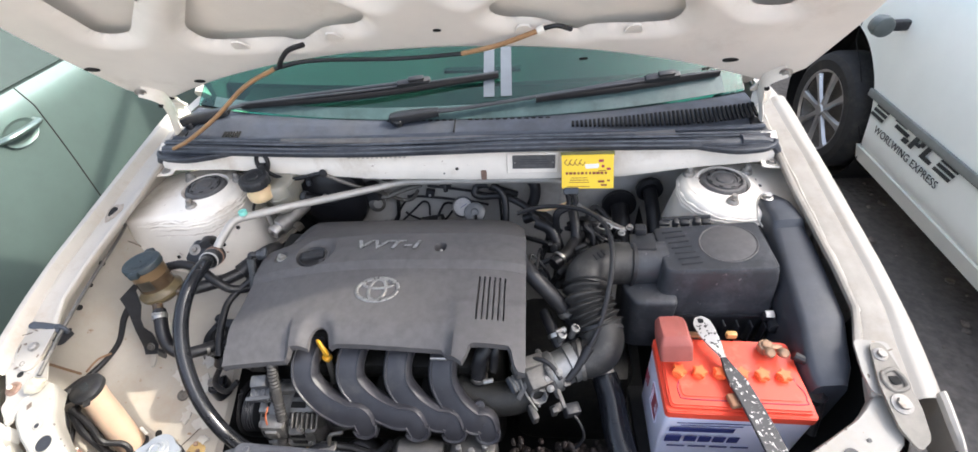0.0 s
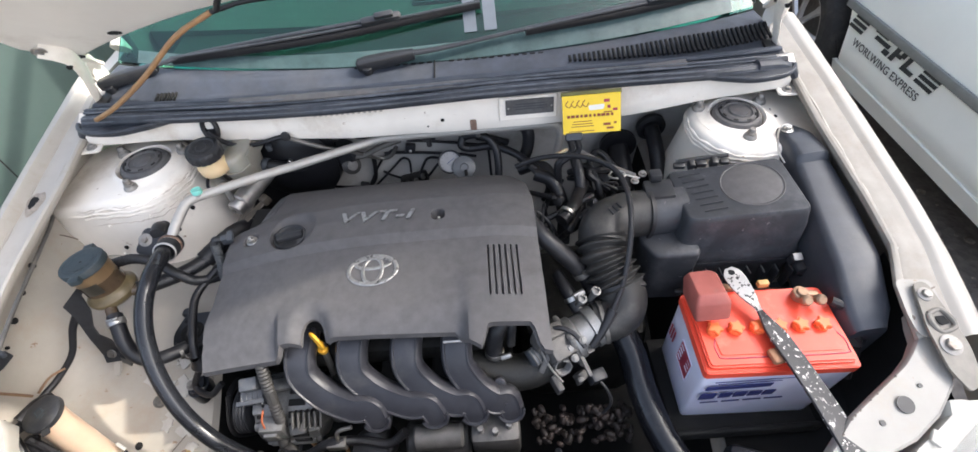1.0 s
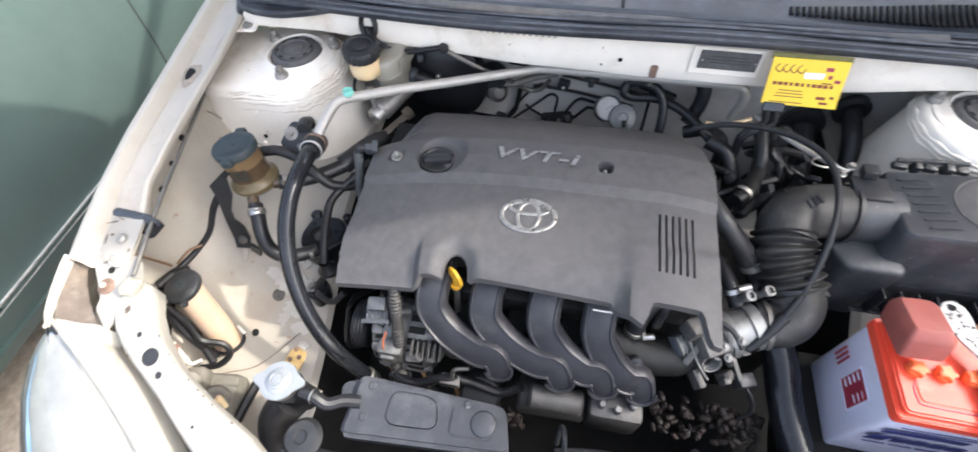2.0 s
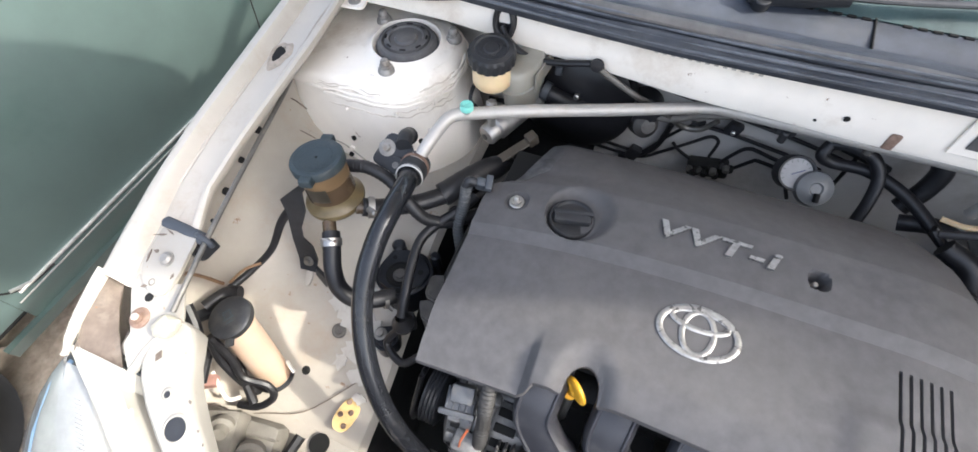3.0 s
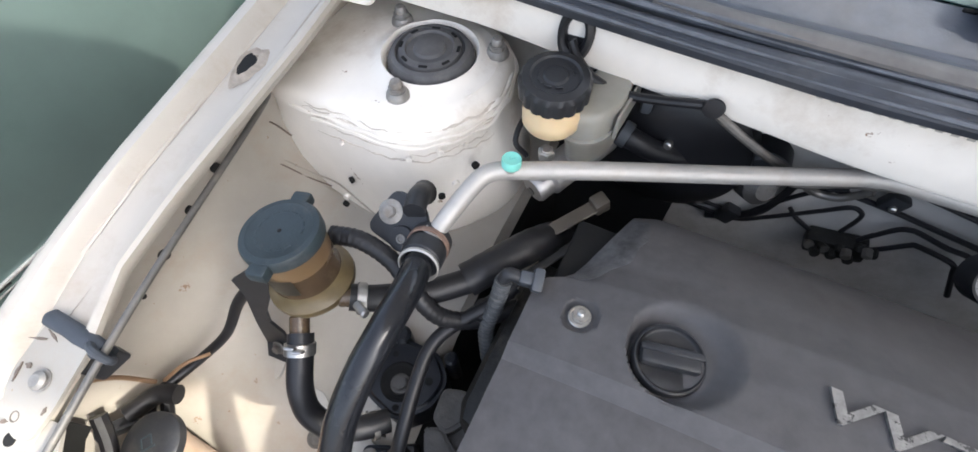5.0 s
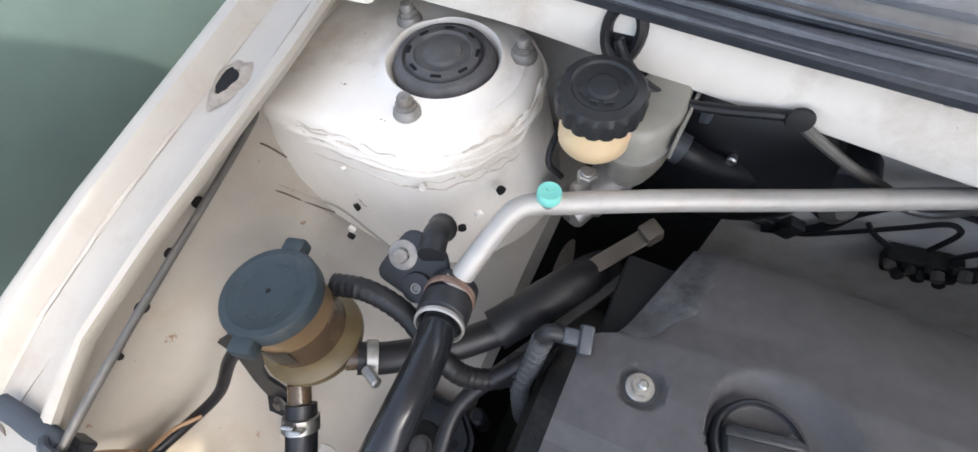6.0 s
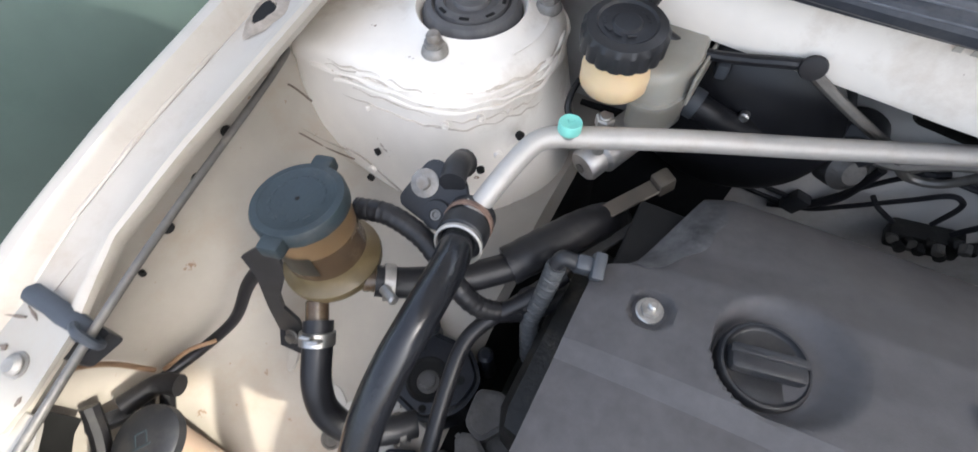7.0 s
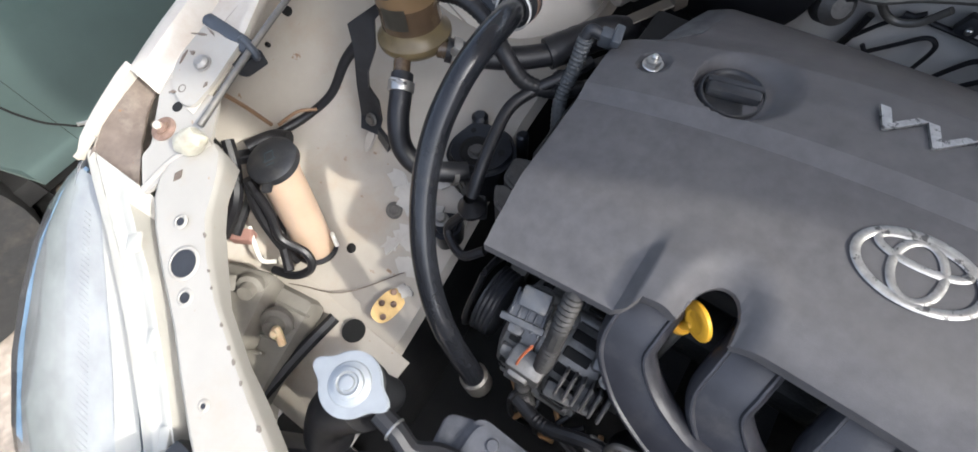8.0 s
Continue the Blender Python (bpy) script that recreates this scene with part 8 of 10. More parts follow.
part("rear_tab", box(0.018, 0.010, 0.012, pose(0.545, -0.289, 0.816), 0.002), mat("tan_brass", (0.55, 0.33, 0.12), 0.45, vary=0.1), bat)
part("rear_strap", box(0.05, 0.012, 0.006, pose(0.475, -0.289, 0.815, 0, 0, -4), 0.002), TAPE, bat)
part("side_label", join(box(0.0012, 0.046, 0.055, pose(0.4105, -0.370, 0.72, 0, -2, -1.5), 0.0003, 1)), LABEL_RED, case, "dark red printed side label")
part("label_rim", join(*[box(0.0014, w, h, pose(0.4098, -0.370 + dy, 0.72 + dz, 0, -2, -1.5), 0.0003, 1) for w, h, dy, dz in ((0.050, 0.0025, 0, 0.0275), (0.050, 0.0025, 0, -0.0275), (0.0025, 0.055, 0.024, 0), (0.0025, 0.055, -0.024, 0))]), CASE_LILAC, case)
rng = random.Random(3)
for i in range(7):
    part("label_bar", box(0.0015, 0.012, 0.003, pose(0.4096, -0.356 - 0.028 * (i % 2), 0.738 - 0.011 * (i // 2), 0, -2, -1.5), 0.0003, 1), CASE_LILAC, case)
for i in range(3):
    part("side_print", box(0.0013, 0.004, 0.034, pose(0.4098, -0.322 + 0.008 * i, 0.712, 0, -2, -1.5), 0.0003, 1), LABEL_RED, case)
fy = -0.4335
part("front_block", box(0.105, 0.0012, 0.014, pose(0.472, fy, 0.747, 2), 0.0003, 1), LABEL_BLUE, case, "dark blue printed block")
part("front_line", box(0.135, 0.0012, 0.0012, pose(0.495, fy, 0.770, 2), 0.0002, 1), LABEL_BLUE, case)
part("front_line", box(0.10, 0.0012, 0.0012, pose(0.485, fy, 0.762, 2), 0.0002, 1), LABEL_BLUE, case)
for i, (w, dx) in enumerate(((0.026, 0.430), (0.020, 0.459), (0.020, 0.483), (0.020, 0.507), (0.018, 0.530))):   # brand print as plain shapes
    part("front_bar", box(w, 0.0012, 0.020 if i else 0.024, pose(dx, fy - 0.0005, 0.716, 2), 0.0003, 1), LABEL_BLUE, case)
for i in range(4):
    part("front_dash", box(0.03, 0.0012, 0.004, pose(0.44 + 0.036 * i, fy, 0.688, 2), 0.0003, 1), LABEL_BLUE, case)
solo("battery_tray", join(span(0.39, 0.65, -0.46, -0.27, 0.585, 0.608, 0.006), span(0.39, 0.65, -0.465, -0.455, 0.59, 0.62, 0.004)), SHADE, "black battery tray on the chassis leg", "tray")

spn = thing("flat_bar", "black flat steel bar with chipped paint over the battery", "bar", (0.51, -0.40, 0.84))


def flat_bar(k0, k1):
    line = [(0.488, -0.268, 0.838), (0.494, -0.295, 0.838), (0.503, -0.322, 0.834), (0.512, -0.346, 0.829), (0.519, -0.372, 0.826), (0.527, -0.400, 0.824), (0.536, -0.440, 0.822), (0.546, -0.50, 0.820), (0.554, -0.56, 0.817), (0.560, -0.60, 0.815)]
    pts, bm, rings = smooth_line(line, 6), bmesh.new(), []
    n = len(pts)
    for i, p in enumerate(pts):
        k = i / (n - 1)
        w = float(np.interp(k, [0, 0.03, 0.06, 0.12, 0.26, 0.32, 0.40, 0.52, 0.8, 1], [0.006, 0.0130, 0.0150, 0.0150, 0.0095, 0.0075, 0.0115, 0.0175, 0.0180, 0.0180]))
        roll = float(np.interp(k, [0, 0.2, 0.32, 0.45, 1], [-12, -20, 35, 12, 10]))
        d = (pts[min(i + 1, n - 1)] - pts[max(i - 1, 0)]).normalized()
        side = d.cross(Vector((0, 0, 1))).normalized()
        up = side.cross(d)
        c, sn = math.cos(radians(roll)), math.sin(radians(roll))
        a, b = side * c + up * sn, up * c - side * sn
        if not k0 <= k <= k1:
            continue
        rings.append([p + a * w - b * 0.002, p + a * w + b * 0.0015, p + a * (w - 0.001) + b * 0.002, p - a * (w - 0.001) + b * 0.002, p - a * w + b * 0.0015, p - a * w - b * 0.002])
    return loft(rings)


part("bar", flat_bar(0.32, 1.0), BRUSHWEAR, spn, angle=25)
part("bare_end", flat_bar(0.0, 0.34), BARE, spn, "bare worn end of the bar", angle=25)
part("bar_hole", lathe([(0, 0), (0.005, 0), (0.005, 0.0006), (0, 0.0006)], pose(0.4895, -0.278, 0.8405, 0, -12), 16), SHADE, spn)
solo("rusty_wedge", box(0.020, 0.024, 0.012, pose(0.512, -0.417, 0.816, 0, 0, 10), 0.004), mat("rusty_brown_block", (0.26, 0.13, 0.07), 0.7, vary=0.25, scale=60), "small rusty wedge under the bar", "wedge")

# air filter box
ab = thing("air_filter_box", "black plastic air filter box with a round dish in its lid", "air filter box", (0.53, -0.13, 0.70))
AB = [(0.444, -0.052), (0.640, -0.068), (0.640, -0.200), (0.448, -0.178)]


def ring_of(pts, k, z, r=0.014, dy=0.0):
    cx, cy = sum(p[0] for p in pts) / 4, sum(p[1] for p in pts) / 4
    return [(cx + (x - cx) * k, cy + (y - cy) * k + dy, z + 0.16 * (x - 0.54)) for x, y in rounded(pts, 4, r)]


lidp = part("lid", loft([ring_of(AB, 1.115, 0.770, 0.02, -0.010), ring_of(AB, 1.115, 0.786, 0.02, -0.010), ring_of(AB, 1.095, 0.792, 0.02, -0.008), ring_of(AB, 1.09, 0.806, 0.02, -0.007), ring_of(AB, 1.065, 0.845, 0.018, -0.004), ring_of(AB, 1.03, 0.868, 0.016), ring_of(AB, 1.0, 0.877, 0.014), ring_of(AB, 0.975, 0.879, 0.012)]), BOX_PLASTIC, ab, "black plastic lid")
disc_m = pose(0.572, -0.120, 0.8845, 0, -9.1)
part("dish", lathe([(0.054, 0), (0.0525, 0.0012), (0.050, -0.0005), (0.047, 0.0008), (0, 0.003)], disc_m, 40), COVER, lidp, "shallow round dish")
for i in range(7):
    part("lid_rib", box(0.040, 0.0035, 0.003, pose(0.478 + 0.003 * i, -0.072 - 0.0155 * i, 0.8700 + 0.0005 * i, 0, -9.1, 0), 0.001, 1), BLACK, lidp)
low = part("base", loft([ring_of(AB, 1.06, 0.66, 0.02, -0.01), ring_of(AB, 1.07, 0.70, 0.02, -0.010), ring_of(AB, 1.085, 0.750, 0.02, -0.010), ring_of(AB, 1.125, 0.754, 0.02, -0.010), ring_of(AB, 1.125, 0.768, 0.02, -0.010)]), BOX_PLASTIC, ab, "ribbed black base")
for i in range(8):
    part("base_rib", box(0.0035, 0.018, 0.055, pose(0.465 + 0.024 * i, -0.221 - 0.002 * i, 0.735 + 0.0024 * i), 0.001, 1), BLACK, low)
part("base_flange", box(0.21, 0.010, 0.005, pose(0.548, -0.228, 0.712, 0, -5, -4), 0.002), BLACK, low)
part("clip", join(box(0.022, 0.012, 0.018, pose(0.634, -0.231, 0.797, 0, 0, 5), 0.003), lathe([(0, 0), (0.012, 0), (0.012, 0.02), (0.009, 0.022), (0, 0.022)], pose(0.645, -0.232, 0.784, 90), 20)), BLACK, low)
part("clip_plate", box(0.016, 0.014, 0.002, pose(0.634, -0.234, 0.8075, 20), 0.0006, 1), STEEL, low, "bright steel clip")
STEP = rounded([(0.378, -0.085), (0.470, -0.075), (0.474, -0.214), (0.392, -0.206), (0.374, -0.165)], 4, 0.014)
sc_ = (0.425, -0.145)
step = part("outlet_step", loft([[(sc_[0] + (x - sc_[0]) * k, sc_[1] + (y - sc_[1]) * k, z + 0.10 * (x - 0.42)) for x, y in STEP] for k, z in ((0.96, 0.66), (0.98, 0.70), (1.0, 0.790), (0.995, 0.797), (0.97, 0.802), (0.90, 0.804))]), BOX_PLASTIC, ab, "stepped outlet side of the box", angle=50)
part("outlet_neck", tube([(0.396, -0.118, 0.822), (0.425, -0.117, 0.824), (0.462, -0.116, 0.826)], lambda k: 0.0425 + 0.002 * k, 28, 3), BOX_PLASTIC, ab, "round outlet neck")
for i, (x, w, h) in enumerate(((0.470, 0.022, 0.010), (0.492, 0.012, 0.018), (0.510, 0.020, 0.012), (0.533, 0.014, 0.020), (0.552, 0.018, 0.010))):   # hinge lugs
    part("hinge_lug", box(w, 0.012 + 0.004 * (i % 2), h, pose(x, -0.040 - 0.002 * i, 0.866 + 0.0025 * i, 10, 5 * (i % 2), -6), 0.003), BLACK, lidp)
part("hinge_bar", tube([(0.465, -0.034, 0.872), (0.51, -0.036, 0.878), (0.56, -0.040, 0.884)], 0.004, 8, 3), BLACK, lidp)
maf = thing("air_flow_sensor", "flat black air flow sensor with a plug", "sensor", (0.42, -0.09, 0.87))
part("plate", box(0.052, 0.050, 0.012, pose(0.415, -0.098, 0.864, -4, -6, -4), 0.004), BLACK, maf)
part("plug", box(0.022, 0.022, 0.018, pose(0.414, -0.070, 0.874, -4, -6, -4), 0.003), BLACK, maf)
for x, y in ((0.376, -0.072), (0.395, -0.055)):
    part("screw", hexbolt(pose(x, y, 0.866), 0.006, 0.005, 0.008), STEEL, maf)
part("wire_clip", tube([(0.325, -0.068, 0.880), (0.335, -0.058, 0.884), (0.355, -0.062, 0.882), (0.352, -0.074, 0.880), (0.335, -0.074, 0.880), (0.325, -0.068, 0.880)], 0.0018, 6, 5), STEEL, maf)
part("wire_arm", tube([(0.352, -0.066, 0.882), (0.37, -0.068, 0.876), (0.385, -0.07, 0.872)], 0.0018, 6, 4), STEEL, maf)

# intake bellows and throttle body
ib = thing("intake_hose", "ribbed black rubber intake hose", "intake hose", (0.33, -0.2, 0.80))
C0 = [(0.398, -0.118, 0.822), (0.375, -0.118, 0.824), (0.350, -0.122, 0.826), (0.322, -0.133, 0.826), (0.303, -0.152, 0.822), (0.298, -0.175, 0.813)]
part("elbow", tube(C0, lambda k: 0.0445 - 0.001 * k, 24, 8), BELLOWS, ib, "smooth rubber elbow")
part("bellows", tube([(0.299, -0.168, 0.815), (0.300, -0.195, 0.803), (0.309, -0.220, 0.788), (0.322, -0.245, 0.772)], lambda k: 0.044, 24, 30, ribs=lambda k: 1 + 0.13 * math.cos(k * 6 * 2 * math.pi)), BELLOWS, ib, "dusty ribbed bellows")
part("lower_elbow", tube([(0.320, -0.243, 0.773), (0.326, -0.262, 0.760), (0.318, -0.282, 0.748), (0.298, -0.292, 0.740), (0.272, -0.295, 0.735)], lambda k: 0.043 - 0.006 * k, 24, 8), BELLOWS, ib, "rubber elbow onto the throttle")
for a, b, r in (((0.392, -0.118, 0.8225), (0.41, -0.118, 0.821), 0.0465), ((0.319, -0.241, 0.774), (0.325, -0.258, 0.762), 0.044), ((0.284, -0.294, 0.737), (0.26, -0.296, 0.733), 0.0385)):
    part("band_clamp", clamp_ring(a, b, r, 0.008, 0.002), (RUBBER if r > 0.04 else DARKSTEEL), ib, "thin steel band clamp" if r < 0.04 else "")
part("clamp_lug", box(0.02, 0.012, 0.014, pose(0.352, -0.256, 0.79, 0, 30, 20), 0.003), BLACK, ib)
for k in range(3):
    part("raised_rib", tube([(0.335 - 0.008 * k, -0.140 - 0.006 * k, 0.869 - 0.001 * k), (0.328 - 0.008 * k, -0.128 - 0.006 * k, 0.870)], 0.003, 6, 2), RUBBER, ib)
T = aim((0.275, -0.295, 0.735), (0.205, -0.325, 0.720))
tbd = part("throttle_body", lathe([(0.036, 0), (0.038, 0.002), (0.038, 0.018), (0.034, 0.020), (0.034, 0.042), (0.040, 0.046), (0.040, 0.058), (0, 0.058)], T, 32), mat("clean_cast_aluminium", (0.25, 0.25, 0.248), 0.5, metal=0.85, vary=0.15, scale=50, dirt=(0.15, 0.14, 0.12), dirt_amount=0.3, dirt_scale=30), engine, "cast aluminium throttle body")
part("flange", box(0.075, 0.075, 0.012, T @ pose(0, 0, 0.062, 0, 0, 20), 0.006), CAST, tbd)
for x, y, z in ((0.243, -0.270, 0.768), (0.268, -0.262, 0.778)):
    part("hose_stub", lathe([(0, -0.02), (0.006, -0.02), (0.006, 0.012), (0.0085, 0.013), (0.0085, 0.022), (0.005, 0.023), (0.005, 0.018), (0, 0.018)], pose(x, y, z, 12, 10), 14), CAST, tbd)
part("sensor_block", join(box(0.05, 0.045, 0.05, pose(0.195, -0.338, 0.735, 20, 10, 30), 0.006), box(0.06, 0.028, 0.03, pose(0.180, -0.325, 0.757, 0, 14, 30), 0.005)), OILY_ALU, tbd, "grey sensor housing")
part("pulley", lathe([(0, -0.006), (0.020, -0.006), (0.026, -0.005), (0.023, -0.001), (0.026, 0.004), (0.020, 0.005), (0.008, 0.006), (0.008, 0.012), (0, 0.012)], aim((0.196, -0.345, 0.716), (0.205, -0.375, 0.732)), 28), DARKSTEEL, tbd)
coil = []
for i in range(50):
    a = i * 0.8
    coil.append(aim((0.192, -0.338, 0.708), (0.204, -0.378, 0.731)) @ Vector((0.015 * math.cos(a), 0.015 * math.sin(a), 0.012 + 0.0006 * i)))
part("spring", tube(coil, 0.0017, 6, 1), CAST, tbd, "coiled return spring")
part("lever", join(box(0.008, 0.05, 0.004, pose(0.240, -0.362, 0.722, 20, 10, 25), 0.0015), box(0.016, 0.014, 0.010, pose(0.252, -0.342, 0.73, 20, 10, 25), 0.003), box(0.012, 0.010, 0.026, pose(0.23, -0.385, 0.70, 10, 0, 20), 0.003)), OILY_ALU, tbd)
for bx in (box(0.03, 0.022, 0.026, pose(0.262, -0.375, 0.69, 10, 10, 20), 0.004), box(0.02, 0.018, 0.02, pose(0.17, -0.36, 0.70, 0, 0, 20), 0.003)):
    part("plug", bx, BLACK, tbd)
part("adapter", box(0.050, 0.046, 0.040, T @ pose(0.004, 0, 0.030, 0, 0, 20), 0.005), bpy.data.materials["clean_cast_aluminium"], tbd, "square cast adapter")
for x, y in ((-0.018, -0.016), (0.020, -0.016), (0.020, 0.016), (-0.018, 0.016)):
    part("adapter_screw", rod(0.0045, 0.006, T @ pose(x, y, 0.047), 10), STEEL, tbd)
part("wire", tube([(0.262, -0.378, 0.69), (0.278, -0.395, 0.676), (0.285, -0.41, 0.655), (0.270, -0.42, 0.63)], 0.003, 6, 6), RUBBER, tbd)
part("bell_crank", lathe([(0, -0.004), (0.022, -0.004), (0.027, -0.003), (0.024, 0.000), (0.027, 0.003), (0.020, 0.005), (0.016, 0.006), (0.014, 0.012), (0, 0.012)], aim((0.190, -0.352, 0.704), (0.197, -0.382, 0.726)), 32), OILY_ALU, tbd, "grooved throttle quadrant")
for m in (box(0.010, 0.040, 0.004, pose(0.172, -0.362, 0.735, 35, 0, -35), 0.0015), box(0.012, 0.030, 0.030, pose(0.190, -0.385, 0.690, 10, 0, 25), 0.003), box(0.020, 0.016, 0.024, pose(0.235, -0.372, 0.690, 25, 10, 40), 0.003)):
    part("linkage_plate", m, OILY_ALU, tbd)
rc2 = part("ribbed_connector", box(0.034, 0.030, 0.022, pose(0.160, -0.343, 0.728, 25, 5, 35), 0.004), GREYCLIP, tbd, "grey ribbed connector")
for i in range(5):
    part("connector_rib", box(0.003, 0.032, 0.024, pose(0.160, -0.343, 0.728, 25, 5, 35) @ pose(-0.014 + 0.007 * i, 0, 0.001), 0.001, 1), OILY_ALU, rc2)
for i in range(10):   # teeth round the quadrant
    a = 2 * math.pi * i / 10
    part("quadrant_tooth", box(0.005, 0.005, 0.009, aim((0.190, -0.352, 0.704), (0.197, -0.382, 0.726)) @ pose(0.026 * math.cos(a), 0.026 * math.sin(a), 0.001), 0.001, 1), CAST, tbd)
for x, y, z in ((0.215, -0.348, 0.752), (0.238, -0.338, 0.758), (0.222, -0.362, 0.742), (0.176, -0.330, 0.752)):
    part("screw", hexbolt(pose(x, y, z, 25, 10), 0.0045, 0.004, 0.007), CAST, tbd)
part("vacuum_pipe", tube([(0.170, -0.318, 0.748), (0.196, -0.316, 0.768), (0.222, -0.326, 0.765), (0.242, -0.346, 0.748)], 0.0045, 8, 6), RUBBER, tbd)
part("link_rod", tube([(0.165, -0.345, 0.745), (0.180, -0.372, 0.730), (0.198, -0.392, 0.716)], 0.0022, 8, 4), DARKSTEEL, tbd)

cable = thing("throttle_cable", "black throttle cable looping over the intake hose", "cable", (0.33, -0.1, 0.88))
part("cable", tube([(0.155, 0.012, 0.852), (0.20, 0.008, 0.872), (0.25, -0.008, 0.888), (0.30, -0.04, 0.902), (0.335, -0.085, 0.905), (0.345, -0.14, 0.892), (0.338, -0.20, 0.862), (0.318, -0.262, 0.812), (0.292, -0.302, 0.776)], 0.005, 10, 8), RUBBER, cable)
part("sleeve", tube([(0.296, -0.297, 0.781), (0.275, -0.322, 0.757), (0.255, -0.34, 0.737)], lambda k: 0.010 - 0.003 * k, 12, 5), RUBBER, cable)
ch = thing("coolant_hose", "thick black coolant hose with a dull clamp", "hose", (0.22, -0.2, 0.80))
part("tube", tube([(0.165, -0.14, 0.855), (0.19, -0.175, 0.845), (0.222, -0.195, 0.818), (0.252, -0.208, 0.785), (0.275, -0.225, 0.755), (0.27, -0.255, 0.735)], 0.0165, 16, 8), RUBBER, ch)
part("clamp", clamp_ring((0.258, -0.211, 0.778), (0.272, -0.222, 0.76), 0.0168, 0.012), DARKSTEEL, ch, "dull spring clamp")
part("clamp_ear", box(0.012, 0.008, 0.012, pose(0.262, -0.222, 0.794, 30, 20, 30), 0.002), STEEL, ch)
ch2 = thing("small_coolant_hose", "short black hose with a worm clamp", "hose", (0.24, -0.25, 0.76))
part("tube", tube([(0.215, -0.20, 0.76), (0.222, -0.225, 0.762), (0.232, -0.25, 0.758), (0.243, -0.272, 0.745)], 0.012, 14, 6), RUBBER, ch2)
part("clamp", clamp_ring((0.234, -0.253, 0.757), (0.243, -0.272, 0.745), 0.0123, 0.009), STEEL, ch2)
part("clamp_screw", rod(0.006, 0.022, pose(0.235, -0.258, 0.771, 0, 80, 20), 10), STEEL, ch2)
ch3 = thing("heater_hose", "black hose with bright worm clamp under the cover edge", "hose", (0.085, -0.33, 0.75))
part("tube", tube([(0.085, -0.335, 0.70), (0.085, -0.328, 0.74), (0.092, -0.318, 0.775), (0.105, -0.305, 0.79)], 0.015, 14, 6), RUBBER, ch3)
part("clamp", clamp_ring((0.085, -0.331, 0.725), (0.086, -0.327, 0.745), 0.0153, 0.009), STEEL, ch3)
part("clamp_screw", rod(0.005, 0.02, pose(0.095, -0.347, 0.732, 0, 80, 10), 10), STEEL, ch3)
part("tee", tube([(0.115, -0.325, 0.74), (0.118, -0.318, 0.78), (0.122, -0.305, 0.795)], 0.008, 12, 5), RUBBER, ch3)
rh = thing("radiator_hose", "fat black radiator hose beside the battery", "hose", (0.36, -0.42, 0.6))
part("tube", tube([(0.335, -0.285, 0.665), (0.345, -0.32, 0.650), (0.352, -0.38, 0.630), (0.368, -0.45, 0.612), (0.40, -0.53, 0.60), (0.43, -0.59, 0.60)], 0.027, 20, 8), HOSE, rh)
part("pale_end", tube([(0.328, -0.262, 0.672), (0.335, -0.29, 0.664)], 0.0235, 18, 2), mat("pale_grey_pipe", (0.36, 0.34, 0.31), 0.5, vary=0.12), rh, "pale grey pipe end")
part("clip", box(0.02, 0.03, 0.01, pose(0.425, -0.575, 0.632, 0, 0, 20), 0.002), STEEL, rh)
solo("horn_cover", moved(join(box(0.085, 0.10, 0.05, None, 0.012), box(0.04, 0.03, 0.06, pose(0.02, 0.02, 0.02), 0.008)), pose(0.50, -0.54, 0.60, 10, 0, -20)), BLACK, "black plastic box in front of the battery", "box")

# snorkel along the wing
sn = thing("air_snorkel", "black plastic air inlet snorkel along the wing", "air duct", (0.69, -0.2, 0.80))


def snorkel_ring(y):
    xi = np.interp(y, [-0.385, -0.36, -0.28, -0.15, -0.05, 0.0, 0.02], [0.650, 0.642, 0.650, 0.660, 0.668, 0.664, 0.670])
    xo = np.interp(y, [-0.385, -0.36, -0.28, -0.15, -0.05, 0.0, 0.02], [0.702, 0.712, 0.728, 0.734, 0.728, 0.722, 0.715])
    zt = np.interp(y, [-0.385, -0.36, -0.28, -0.15, -0.085, -0.075, -0.02, 0.02], [0.815, 0.832, 0.858, 0.880, 0.892, 0.905, 0.905, 0.892])
    pts = rounded([(xi - 0.004, zt - 0.03), (xi + 0.004, zt - 0.002), (xo - 0.006, zt + 0.004), (xo, zt - 0.012), (xo - 0.003, zt - 0.13), (xi - 0.010, zt - 0.13)], 4, 0.010)
    return [(x, y, z) for x, z in pts]


